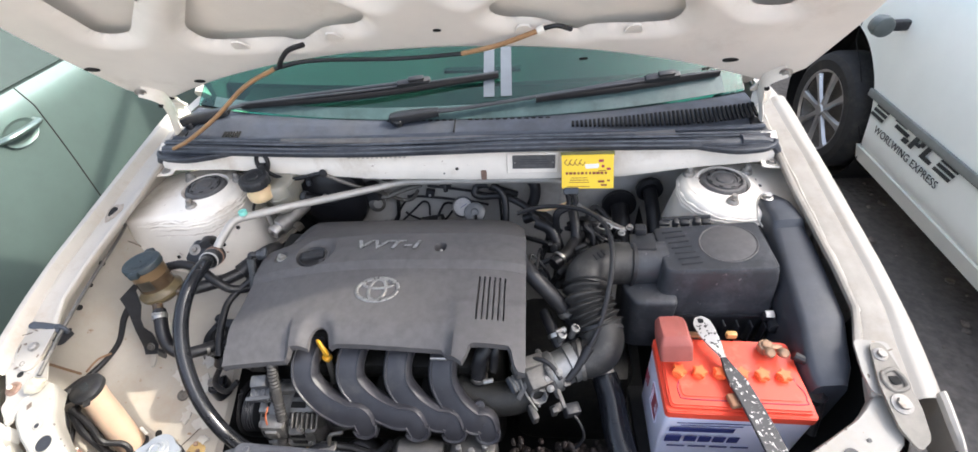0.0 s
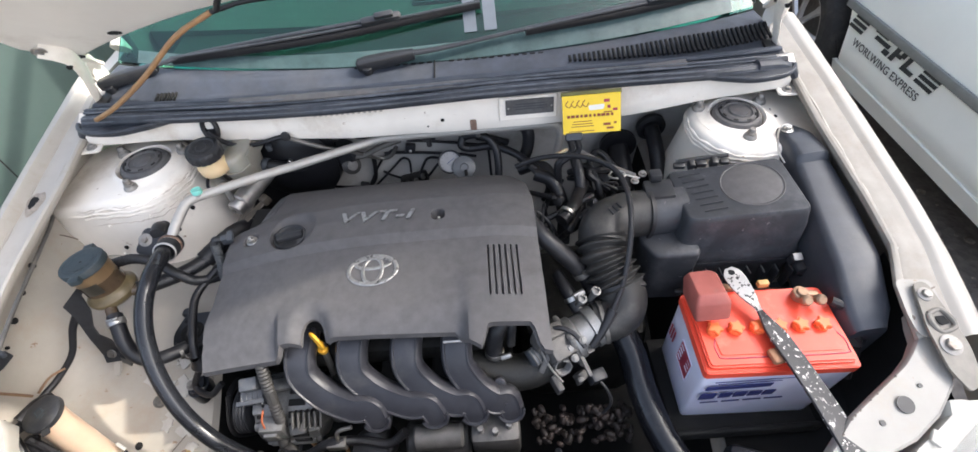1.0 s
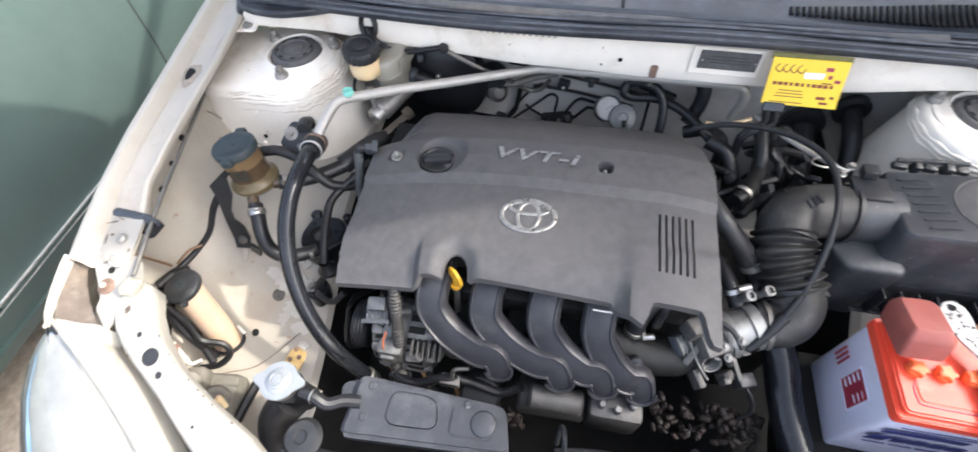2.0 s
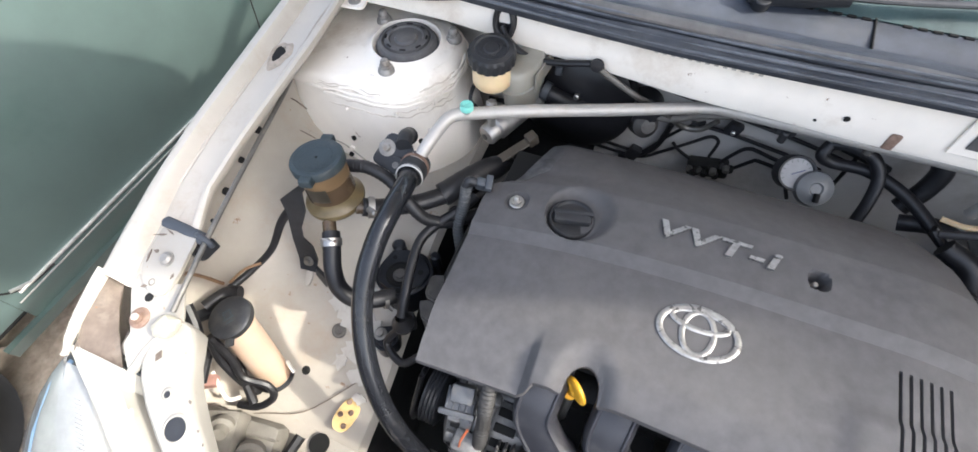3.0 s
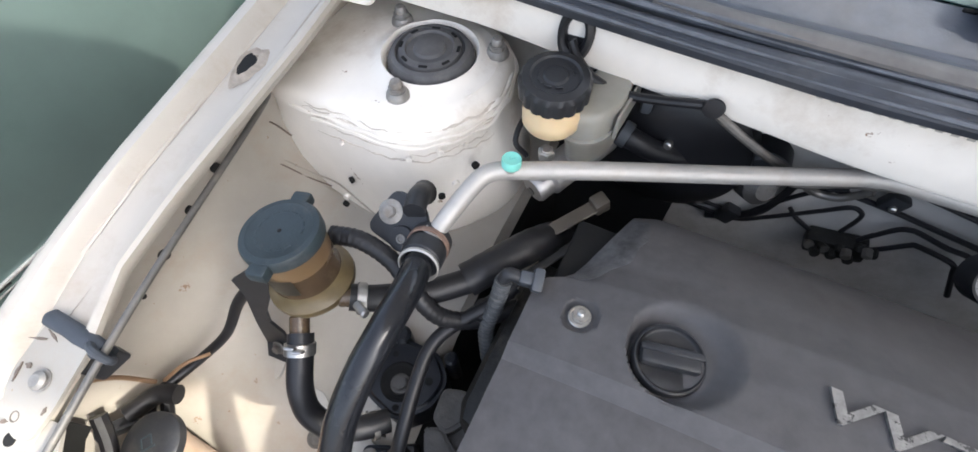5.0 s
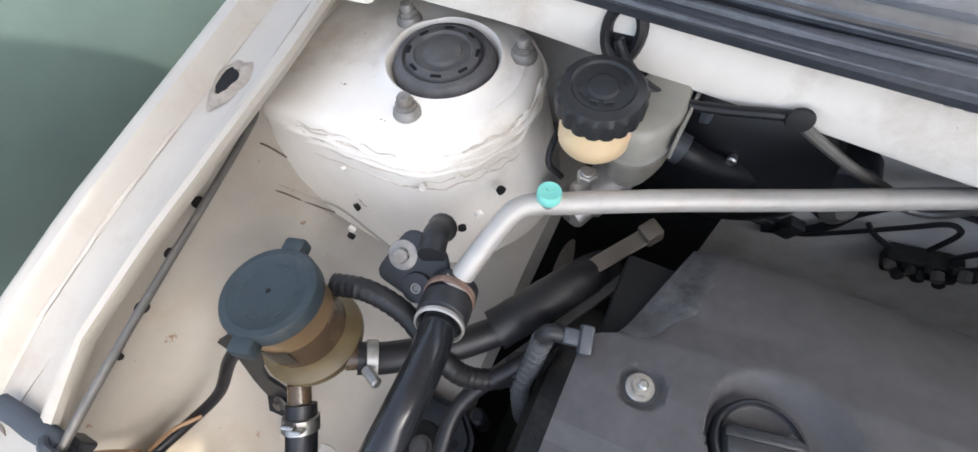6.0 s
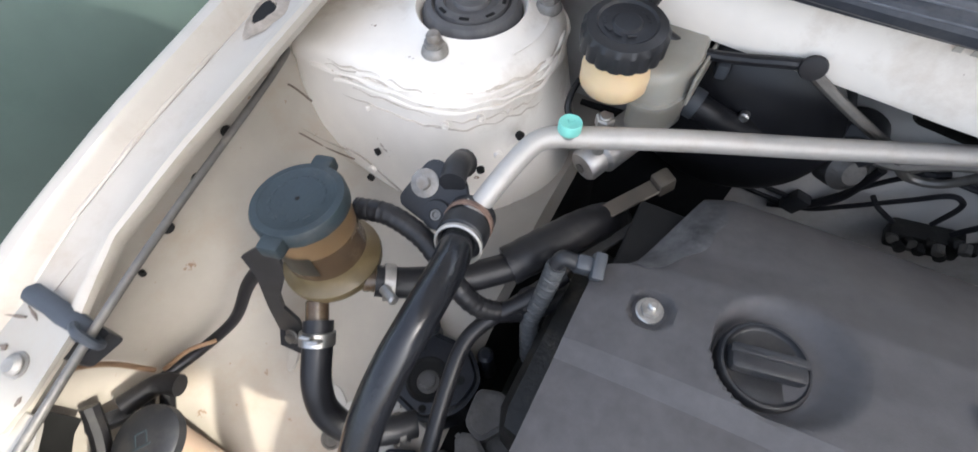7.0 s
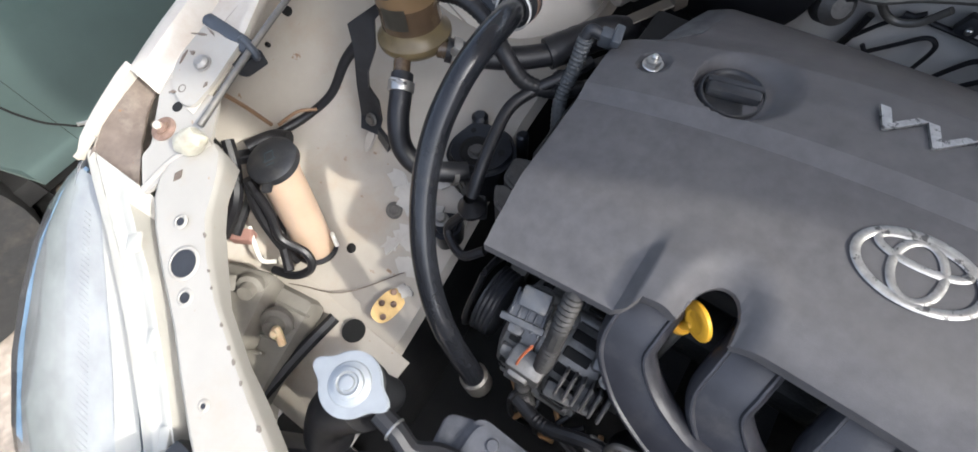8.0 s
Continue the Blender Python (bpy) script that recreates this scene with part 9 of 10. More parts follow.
part("duct", loft([snorkel_ring(y) for y in (-0.385, -0.375, -0.36, -0.32, -0.28, -0.22, -0.15, -0.10, -0.085, -0.075, -0.05, -0.02, 0.0, 0.015, 0.02)]), mat("satin_duct_plastic", (0.040, 0.044, 0.053), 0.36, vary=0.15, scale=30, dirt=(0.09, 0.088, 0.085), dirt_amount=0.3, dirt_scale=10), sn, angle=40)
part("link", box(0.06, 0.07, 0.05, pose(0.645, -0.08, 0.84, 0, 0, 0), 0.01), BLACK, sn)
part("bolt", join(hexbolt(pose(0.682, 0.0, 0.902), 0.008, 0.007, 0.012), tube([(0.682, 0.0, 0.91), (0.668, -0.002, 0.912), (0.655, -0.02, 0.905), (0.650, -0.05, 0.89), (0.655, -0.07, 0.88)], 0.002, 6, 6)), STEEL, sn, "steel bolt with a bent wire")
part("lower_hose", tube([(0.66, -0.37, 0.79), (0.645, -0.36, 0.74), (0.64, -0.34, 0.68), (0.66, -0.30, 0.62)], 0.03, 16, 6, ribs=lambda k: 1 + 0.06 * math.sin(k * 50)), RUBBER, sn)

# bracket on the passenger-side wing
wb = thing("wing_bracket", "cream steel wing bracket with slotted holes", "bracket", (0.735, -0.42, 0.85))
WORN_BEIGE = mat("worn_beige_steel", (0.20, 0.182, 0.155), 0.55, vary=0.15, scale=40, dirt=(0.12, 0.10, 0.08), dirt_amount=0.35, dirt_scale=25)
bz = lin([-0.55, -0.433, -0.364, -0.33], [0.822, 0.851, 0.868, 0.876])
bm = prism(rounded([(0.722, -0.345), (0.742, -0.345), (0.752, -0.395), (0.758, -0.44), (0.752, -0.485), (0.730, -0.500), (0.715, -0.47), (0.712, -0.41)], 4, 0.010), 0.002, 0.006)
for v in bm.verts:
    v.co.z += bz(v.co.y)
part("plate", bm, WORN_BEIGE, wb)
for x, y, r in ((0.731, -0.364, 0.0085), (0.732, -0.437, 0.012)):
    part("bolt", hexbolt(pose(x, y, bz(y) + 0.006, 14), r * 0.8, 0.006, r * 1.25), DULL_ZINC, wb, "dull steel bolt")
part("loop", tube([(0.722, -0.392, bz(-0.39) + 0.006), (0.742, -0.388, bz(-0.39) + 0.008), (0.750, -0.412, bz(-0.41) + 0.008), (0.730, -0.418, bz(-0.42) + 0.006), (0.720, -0.405, bz(-0.40) + 0.006), (0.722, -0.392, bz(-0.39) + 0.006)], 0.0035, 8, 6), WORN_BEIGE, wb)
part("slot", prism(rounded([(0.728, -0.396), (0.742, -0.394), (0.744, -0.409), (0.730, -0.411)], 3, 0.004), 0.0055, 0.0068, pose(0, 0, bz(-0.40))), SHADE, wb)

# near-black sheets added for the shaded cavity between battery and wing
CAVITY = lin([-0.55, -0.43, -0.325, -0.25], [0.525, 0.566, 0.610, 0.650])
dark_x = [0.752, 0.748, 0.742, 0.715, 0.66, 0.57, 0.50]
dark_at = lambda y, k: (dark_x[k], y, [RAIL_Z(y) - 0.045, RAIL_Z(y) - 0.10, CAVITY(y) + 0.10, CAVITY(y) + 0.04, CAVITY(y) + 0.015, CAVITY(y) + 0.01, CAVITY(y)][k])
dark_sheet = thing("cavity_shade", "near-black sheets standing in for the dark cavity beside the battery", "liner", (0.72, -0.38, 0.62))
dark_ys = [-0.50 + 0.02 * i for i in range(13)]
part("side_panel", sheet(dark_at, dark_ys, range(4), 0.003), SHADE, dark_sheet)
part("floor_panel", sheet(dark_at, dark_ys, range(3, 7), 0.003), SHADE, dark_sheet)


# ---- on and before the bulkhead ----
card = thing("price_card", "yellow printed card hanging on wires by the bulkhead", "card", (0.31, 0.07, 0.93))
ux, uy = Vector((0.114, -0.012, 0.004)), Vector((-0.003, 0.034, 0.064))
o = Vector((0.312, 0.060, 0.932))
CM = Matrix((ux.normalized(), (uy - ux.normalized() * uy.dot(ux.normalized())).normalized(), ux.cross(uy).normalized())).transposed().to_4x4()
CM = Matrix.Translation(o) @ CM @ pose(0, 0, 0, 0, 0, 2)
part("card", box(0.114, 0.076, 0.0016, CM, 0.0006, 1), YELLOW, card)
part("sleeve", box(0.118, 0.010, 0.0012, CM @ pose(0, 0.040, -0.003), 0.0004, 1), mat("olive_edge", (0.16, 0.15, 0.05), 0.6), card)
part("white_patch", prism(rounded([(-0.012, -0.005), (0.016, -0.004), (0.018, 0.006), (-0.014, 0.005)], 2, 0.003), 0.0006, 0.0012, CM @ pose(0.008, 0.012, 0)), CARD_WHITE, card)
rng = random.Random(11)
for i in range(4):
    part("scribble", moved(tube([(-0.045 + 0.011 * i, 0.028, 0.001), (-0.050 + 0.011 * i, 0.021, 0.001), (-0.043 + 0.011 * i, 0.015, 0.001), (-0.038 + 0.011 * i, 0.022, 0.001)], 0.0009, 5, 4, 0.4), CM), CARD_INK, card)
for i in range(11):
    part("print_bar", box(rng.uniform(0.004, 0.008), 0.0055, 0.0004, CM @ pose(-0.045 + 0.0085 * i, -0.003, 0.001, 0, 0, rng.uniform(-6, 6)), 0.0001, 1), CARD_INK, card)
for i in range(3):
    part("print_line", box(0.036 + 0.004 * i, 0.0014, 0.0004, CM @ pose(-0.018, -0.0135 - 0.005 * i, 0.001), 0.0001, 1), CARD_INK, card)
for x, y, w, h in ((0.030, 0.024, 0.011, 0.006), (0.034, 0.012, 0.006, 0.006), (0.046, 0.006, 0.009, 0.005), (0.032, 0.002, 0.016, 0.002), (0.03, -0.022, 0.014, 0.005), (0.046, -0.02, 0.006, 0.004), (0.036, -0.030, 0.013, 0.004), (-0.02, -0.033, 0.05, 0.0014)):
    part("print_block", box(w, h, 0.0004, CM @ pose(x, y, 0.001), 0.0001, 1), LABEL_RED if y > 0.005 else CARD_INK, card)
part("clip", box(0.034, 0.016, 0.008, CM @ pose(-0.036, -0.043, 0.0), 0.002, 1), GREYCLIP, card, "grey plastic plug")
for x in (-0.044, -0.030):
    part("lead", tube([CM @ Vector((x, -0.048, 0)), CM @ Vector((x + 0.002, -0.075, -0.005)), Vector((0.26 + x * 0.4, 0.02, 0.84)), Vector((0.25, 0.02, 0.78))], 0.0065, 8, 5), RUBBER, card)

idp = part("id_plate", box(0.098, 0.003, 0.034, pose(0.193, 0.0965, 0.936, -6), 0.001, 1), PLATE, bulk, "grey engraved plate")
part("id_field", box(0.118, 0.003, 0.052, pose(0.190, 0.099, 0.932, -6), 0.001, 1), BAY_PAINT, bulk)
for i in range(4):
    part("plate_line", box(0.07 - 0.01 * (i % 2), 0.0008, 0.0022, pose(0.193, 0.0946, 0.926 + 0.006 * i, -6), 0.0002, 1), GREYCLIP, idp)
for x in (0.149, 0.237):
    part("rivet", rod(0.0022, 0.002, pose(x, 0.0945, 0.936, 90), 10), STEEL, idp)
for i in range(13):   # stamped chassis mark, as bars
    part("stamp_bar", box(0.0055, 0.0008, 0.009, pose(-0.243 + 0.0112 * i, 0.1005, 0.955, -4, 0, 0), 0.0002, 1), mat("stamp_grey", (0.42, 0.39, 0.34), 0.5) if i == 0 else bpy.data.materials["stamp_grey"], bulk)
for x, z, r in ((0.012, 0.918, 0.004), (-0.02, 0.905, 0.002)):
    part("bulkhead_hole", lathe([(0, 0), (r, 0), (r, 0.001), (0, 0.001)], pose(x, 0.0995, z, 90), 16), SHADE, bulk)
part("latch_slot", join(box(0.014, 0.008, 0.026, pose(0.075, 0.099, 0.900), 0.006), box(0.028, 0.02, 0.008, pose(0.072, 0.11, 0.888), 0.002)), RUST, bulk, "rusty slot in the bulkhead")
part("pipe_stay", rod(0.006, 0.02, pose(0.082, 0.138, 0.838), 12), DARKSTEEL, bulk)
part("trim_clip", lathe([(0, 0), (0.005, 0.001), (0.0055, 0.006), (0.0095, 0.008), (0.0105, 0.010), (0.0095, 0.0125), (0, 0.014)], pose(-0.316, 0.102, 0.912, 75), 20), RUBBER, bulk, "black mushroom clip")
grom = part("cable_grommet", lathe([(0, 0.001), (0.011, 0.001), (0.0125, 0.008), (0.0165, 0.0105), (0.0215, 0.008), (0.0235, 0.003), (0.022, 0)], pose(-0.462, 0.104, 0.945, 72) @ Matrix.Diagonal((0.8, 1.3, 1, 1)), 26), RUBBER, bulk, "black rubber grommet")
part("bonnet_cable", tube([(-0.463, 0.092, 0.944), (-0.453, 0.087, 0.930), (-0.437, 0.087, 0.914), (-0.415, 0.089, 0.903), (-0.392, 0.091, 0.901), (-0.362, 0.092, 0.906), (-0.337, 0.094, 0.911), (-0.318, 0.098, 0.912)], 0.0048, 10, 8), RUBBER, grom)
part("bonnet_wire", tube([(-0.316, 0.096, 0.910), (-0.300, 0.097, 0.899), (-0.275, 0.100, 0.883), (-0.245, 0.108, 0.862), (-0.205, 0.135, 0.825), (-0.165, 0.175, 0.768), (-0.135, 0.176, 0.770), (-0.115, 0.172, 0.80)], 0.0048, 10, 6), DARKSTEEL, grom)

bl = thing("brake_lines", "bundle of thin black brake pipes on the bulkhead", "pipes", (-0.15, 0.19, 0.75))
BY_ = 0.185
for pts, r in (([(-0.36, 0.70), (-0.32, 0.685), (-0.289, 0.675), (-0.226, 0.669), (-0.211, 0.672), (-0.182, 0.721), (-0.158, 0.756), (-0.13, 0.78)], 0.0030),
               ([(-0.42, 0.648), (-0.337, 0.660), (-0.261, 0.656), (-0.212, 0.658), (-0.179, 0.685), (-0.136, 0.728), (-0.113, 0.751), (-0.100, 0.750), (-0.095, 0.738), (-0.098, 0.705)], 0.0030),
               ([(-0.25, 0.645), (-0.218, 0.662), (-0.193, 0.692), (-0.184, 0.725), (-0.180, 0.757)], 0.0055),
               ([(-0.075, 0.700), (-0.068, 0.716), (-0.055, 0.740), (-0.045, 0.747), (-0.034, 0.747), (0.0, 0.738), (0.026, 0.735), (0.036, 0.72)], 0.0034),
               ([(-0.060, 0.685), (-0.048, 0.697), (-0.030, 0.721), (-0.022, 0.725), (0.012, 0.719), (0.026, 0.712), (0.033, 0.700), (0.058, 0.655)], 0.0034),
               ([(-0.15, 0.772), (-0.118, 0.771), (-0.072, 0.767), (-0.026, 0.760), (0.030, 0.751), (0.07, 0.74)], 0.0034),
               ([(-0.09, 0.806), (-0.048, 0.800), (0.015, 0.789), (0.079, 0.775), (0.13, 0.76)], 0.0034),
               ([(-0.165, 0.716), (-0.152, 0.703), (-0.127, 0.688)], 0.0030),
               ([(0.075, 0.80), (0.11, 0.79), (0.15, 0.775)], 0.008),
               ([(0.10, 0.79), (0.102, 0.74), (0.104, 0.66)], 0.0034)):
    part("pipe", tube([(x, BY_, z) for x, z in pts], r, 8, 7), RUBBER, bl)
part("holder", box(0.022, 0.016, 0.030, pose(-0.226, 0.182, 0.668, 0, 20, 5), 0.003), BLACK, bl)
hold2 = part("holder", box(0.024, 0.014, 0.024, pose(-0.085, 0.182, 0.784, 0, 15, 5), 0.003), BLACK, bl)
part("holder_screw", rod(0.004, 0.006, pose(-0.085, 0.176, 0.782, 90), 10), STEEL, hold2)
vrng = random.Random(6)
vb = part("valve_block", box(0.070, 0.026, 0.030, pose(-0.092, 0.182, 0.682, 0, -12, 0), 0.005), GREASE, bl, "greasy rusty valve block")
for i in range(11):
    part("union", join(prism(ngon(6, 0.0065), 0, 0.012, pose(-0.122 + 0.0062 * i, 0.170 + vrng.uniform(-0.006, 0.006), 0.672 + 0.003 * i + vrng.uniform(-0.008, 0.012), vrng.uniform(30, 110), vrng.uniform(-30, 30)), 0.001)), GREASE if i % 3 else DARKSTEEL, vb)
gg = thing("pressure_gauge", "round white-faced pressure gauge", "gauge", (0.02, 0.11, 0.78))
G = pose(0.012, 0.112, 0.792, 46, 0, 6)
part("housing", lathe([(0, -0.03), (0.022, -0.03), (0.027, -0.024), (0.0275, 0.002), (0.0265, 0.005), (0.0235, 0.004), (0.023, 0.0)], G, 36), BLACK, gg)
part("dial", lathe([(0, -0.001), (0.0232, -0.001), (0.0232, 0.0), (0, 0.0)], G, 36), mat("greyed_dial", (0.27, 0.265, 0.265), 0.4, vary=0.12, scale=50, dirt=(0.24, 0.23, 0.22), dirt_amount=0.3, dirt_scale=40), gg, "dusty grey-white dial")
part("needle", box(0.0012, 0.020, 0.0008, G @ pose(0.002, 0.002, 0.001, 0, 0, -60), 0.0002, 1), LABEL_BLUE, gg)
for i in range(12):
    a = radians(-30 + 22 * i)
    part("tick", box(0.004, 0.0008, 0.0005, G @ pose(0.0195 * math.cos(a), 0.0195 * math.sin(a), 0.0006, 0, 0, math.degrees(a)), 0.0001, 1), PLATE, gg)
lens2 = part("lower_lens", lathe([(0, -0.012), (0.026, -0.012), (0.028, -0.006), (0.026, 0.003), (0.016, 0.007), (0.010, 0.0075), (0.008, 0.005), (0, 0.005)], pose(0.043, 0.100, 0.782, 44, 0, 8), 32), mat("dusty_grey_lens", (0.12, 0.125, 0.13), 0.35, vary=0.12, scale=40, dirt=(0.17, 0.17, 0.165), dirt_amount=0.3), gg, "grey domed cap")
part("lens_slot", box(0.007, 0.014, 0.010, pose(0.047, 0.084, 0.780, 44, 0, 8), 0.002), SHADE, lens2)

hh = thing("heater_hoses", "looping black heater hoses behind the engine", "hoses", (0.12, 0.12, 0.80))
for pts, r in (([(0.045, 0.16, 0.822), (0.07, 0.155, 0.830), (0.10, 0.145, 0.826), (0.118, 0.13, 0.805), (0.122, 0.11, 0.775), (0.12, 0.09, 0.74)], 0.009),
               ([(0.045, 0.16, 0.822), (0.04, 0.15, 0.805), (0.06, 0.15, 0.795), (0.11, 0.145, 0.80), (0.16, 0.12, 0.795), (0.20, 0.08, 0.785), (0.24, 0.03, 0.775)], 0.009),
               ([(0.14, 0.185, 0.835), (0.175, 0.175, 0.838), (0.195, 0.165, 0.82), (0.195, 0.155, 0.785), (0.18, 0.14, 0.75)], 0.0145),
               ([(0.17, 0.10, 0.76), (0.21, 0.09, 0.78), (0.235, 0.06, 0.775), (0.235, 0.02, 0.72)], 0.013),
               ([(0.20, 0.04, 0.80), (0.235, 0.02, 0.79), (0.255, -0.02, 0.74), (0.25, -0.06, 0.68)], 0.015),
               ([(0.30, 0.02, 0.78), (0.285, -0.02, 0.79), (0.262, -0.07, 0.80), (0.235, -0.10, 0.80)], 0.014),
               ([(0.285, 0.05, 0.83), (0.29, 0.0, 0.80), (0.285, -0.05, 0.74)], 0.012)):
    part("hose", tube(pts, r, 12, 8), RUBBER, hh)
part("brown_lead", tube([(0.20, 0.09, 0.80), (0.225, 0.08, 0.806), (0.25, 0.08, 0.816), (0.275, 0.09, 0.82)], 0.004, 8, 6), CREAM, hh)
part("alu_tube", tube([(0.285, 0.10, 0.82), (0.32, 0.06, 0.82), (0.36, 0.015, 0.825), (0.39, -0.03, 0.84)], 0.005, 10, 6), ALU, hh, "thin bright tube")
part("clamp", clamp_ring((0.249, -0.083, 0.803), (0.235, -0.10, 0.80), 0.0145, 0.008), STEEL, hh)
rng = random.Random(21)
for i in range(16):
    x, y = rng.uniform(0.19, 0.36), rng.uniform(-0.10, 0.10)
    part("wire", tube([(x, y, 0.72), (x + rng.uniform(-0.03, 0.03), y + rng.uniform(-0.03, 0.03), 0.77), (x + rng.uniform(-0.05, 0.05), y + rng.uniform(-0.05, 0.05), 0.80), (x + rng.uniform(-0.07, 0.07), y + rng.uniform(-0.06, 0.06), 0.77)], rng.uniform(0.003, 0.008), 8, 6), RUBBER, hh)
for i in range(8):
    part("coupling", lathe([(0, 0), (0.010, 0), (0.012, 0.004), (0.010, 0.02), (0, 0.022)], pose(rng.uniform(0.20, 0.36), rng.uniform(-0.10, 0.06), rng.uniform(0.74, 0.80), rng.uniform(-50, 50), rng.uniform(-50, 50)), 14), GREYCLIP if i % 3 == 0 else BLACK, hh)
for (x, z, r), name in zip(((0.492, 0.785, 0.034), (0.420, 0.735, 0.045)), ("steering_grommet", "pipe_grommet")):
    g = solo(name, lathe([(r * 0.6, -0.01), (r, -0.004), (r, 0.008), (r * 0.7, 0.012), (0, 0.004)], pose(x, 0.19, z, 90), 30), RUBBER, "round black rubber grommet in the bulkhead", "grommet")
    part("column", tube([(x, 0.18, z), (x + 0.002, 0.12, z - 0.03), (x + 0.005, 0.05, z - 0.10)], r * 0.52, 14, 6), RUBBER, g)
wm = thing("wiper_motor", "small silver motor housing on the bulkhead", "motor", (-0.23, 0.16, 0.80))
part("housing", lathe([(0, 0), (0.02, 0), (0.022, 0.004), (0.022, 0.03), (0.012, 0.04), (0, 0.04)], pose(-0.235, 0.165, 0.765, 60, 0, 30), 24), OILY_ALU, wm)
part("cup", lathe([(0.028, 0), (0.030, 0.004), (0.030, 0.03), (0.022, 0.036), (0, 0.036)], pose(-0.235, 0.175, 0.805, 90), 26), BLACK, wm)
part("arm", tube([(-0.225, 0.15, 0.80), (-0.19, 0.15, 0.80), (-0.15, 0.16, 0.812), (-0.10, 0.165, 0.825)], 0.007, 10, 6), DARKSTEEL, wm)
part("mount", box(0.12, 0.03, 0.03, pose(-0.145, 0.175, 0.845, 0, 8, 0), 0.008), GREASE, wm)
bundle = solo("bulkhead_loom", tube([(-0.36, 0.135, 0.90), (-0.28, 0.145, 0.885), (-0.20, 0.155, 0.872), (-0.12, 0.165, 0.865), (0.02, 0.17, 0.855), (0.12, 0.175, 0.85)], 0.013, 12, 8, ribs=lambda k: 1 + 0.05 * math.sin(k * 120)), RUBBER, "taped wiring loom along the bulkhead", "wiring")


# ---- outside: neighbouring cars and an added shading wall ----
green = thing("green_car", "dark green metallic car parked alongside", "car", (-1.55, 0.3, 0))


def green_side(y, z):
    bulge = lin([0.20, 0.26, 0.32, 0.36, 0.50, 0.75, 0.90, 0.96], [0.06, 0.02, 0.0, 0.008, -0.012, -0.008, 0.004, 0.035])
    return (-1.48 - bulge(z), y, z)


zs_side = [0.20, 0.24, 0.30, 0.325, 0.34, 0.348, 0.36, 0.42, 0.46, 0.52, 0.60, 0.70, 0.80, 0.86, 0.90, 0.93, 0.96]
gs = part("body_side", sheet(green_side, [-0.502 + 0.12 * i for i in range(34)], zs_side, 0.03, (-1, 0, 0)), GREEN_PAINT, green, "dark green door side with a crease")
part("front_wing", sheet(lambda y, z: green_side(y, max(z, 0.30 + math.sqrt(max(0, 0.1296 - (y + 0.985) ** 2)))), [-2.3 + 0.03046 * i for i in range(60)], zs_side, 0.03, (-1, 0, 0)), GREEN_PAINT, green, "dark green wing round the wheel arch")
part("bonnet", sheet(lambda x, y: (x, y, 0.96 + 0.03 * math.sin((x + 3.2) / 1.7 * math.pi) - 0.06 * max(0, -1.2 - y)), [-3.17 + 0.17 * i for i in range(11)], [-2.3, -1.9, -1.5, -1.1, -0.95], 0.02), GREEN_PAINT, green)
part("sill", sheet(lambda y, k: (-1.50 - 0.02 * k, y, 0.235 - 0.05 * k), [-0.60 + 0.4 * i for i in range(11)], [0, 1], 0.02, (-1, 0, 0)), GREEN_PAINT, green)
part("bright_strip", tube([(-1.484, -0.478, 0.366), (-1.482, -0.445, 0.3505), (-1.482, -0.40, 0.3455), (-1.482, 0.4, 0.346), (-1.482, 1.4, 0.345)], 0.0045, 8, 4), STEEL, green, "thin bright side strip")
part("lower_strip", tube([(-1.482, -0.49, 0.326), (-1.480, 0.4, 0.329), (-1.480, 1.4, 0.328)], 0.0025, 8, 4), STEEL, green)
# bright tube standing in for the highlight on the wing's crease
part("crease_highlight", tube([(-1.484, -0.66, 0.425), (-1.482, -0.61, 0.428), (-1.481, -0.566, 0.432)], 0.003, 8, 4), STEEL, green)
part("wing_gap", tube([(green_side(0, z)[0] + 0.0008, y, z) for y, z in ((-0.38, 0.336), (-0.438, 0.340), (-0.475, 0.356), (-0.496, 0.384), (-0.516, 0.414), (-0.530, 0.45), (-0.541, 0.49), (-0.557, 0.58), (-0.572, 0.75), (-0.58, 0.955))], 0.0025, 6, 5), SHADE, gs)
for y in (0.52, 1.52):
    part("door_gap", tube([(green_side(y + 0.02 * (z - 0.5) - 0.002, z)[0] + 0.0008, y + 0.05 * (z - 0.5), z) for z in zs_side[2:]], 0.0022, 6, 1), SHADE, gs)
hd = part("door_handle", tube([(-1.478, 0.36, 0.862), (-1.452, 0.385, 0.868), (-1.446, 0.44, 0.868), (-1.455, 0.49, 0.866), (-1.478, 0.505, 0.864)], 0.013, 12, 6, 0.8), GREEN_PAINT, green, "green pull door handle")
part("handle_cup", lathe([(0, 0), (0.05, 0.002), (0.055, 0.006), (0.05, 0.003), (0, -0.006)], pose(-1.472, 0.43, 0.858, 0, 90) @ Matrix.Diagonal((0.75, 1.2, 1, 1)), 28), GREEN_PAINT, hd)
part("side_glass", sheet(lambda y, k: (-1.53 - 0.22 * k, y, 0.965 + 0.42 * k), [-0.5 + 0.3 * i for i in range(11)], [0, 0.5, 1], 0.01, (-1, 0, 0)), WINDOW, green, "dark side glass")
part("roof", span(-3.0, -1.76, -0.2, 2.5, 1.38, 1.45, 0.03), GREEN_PAINT, green)
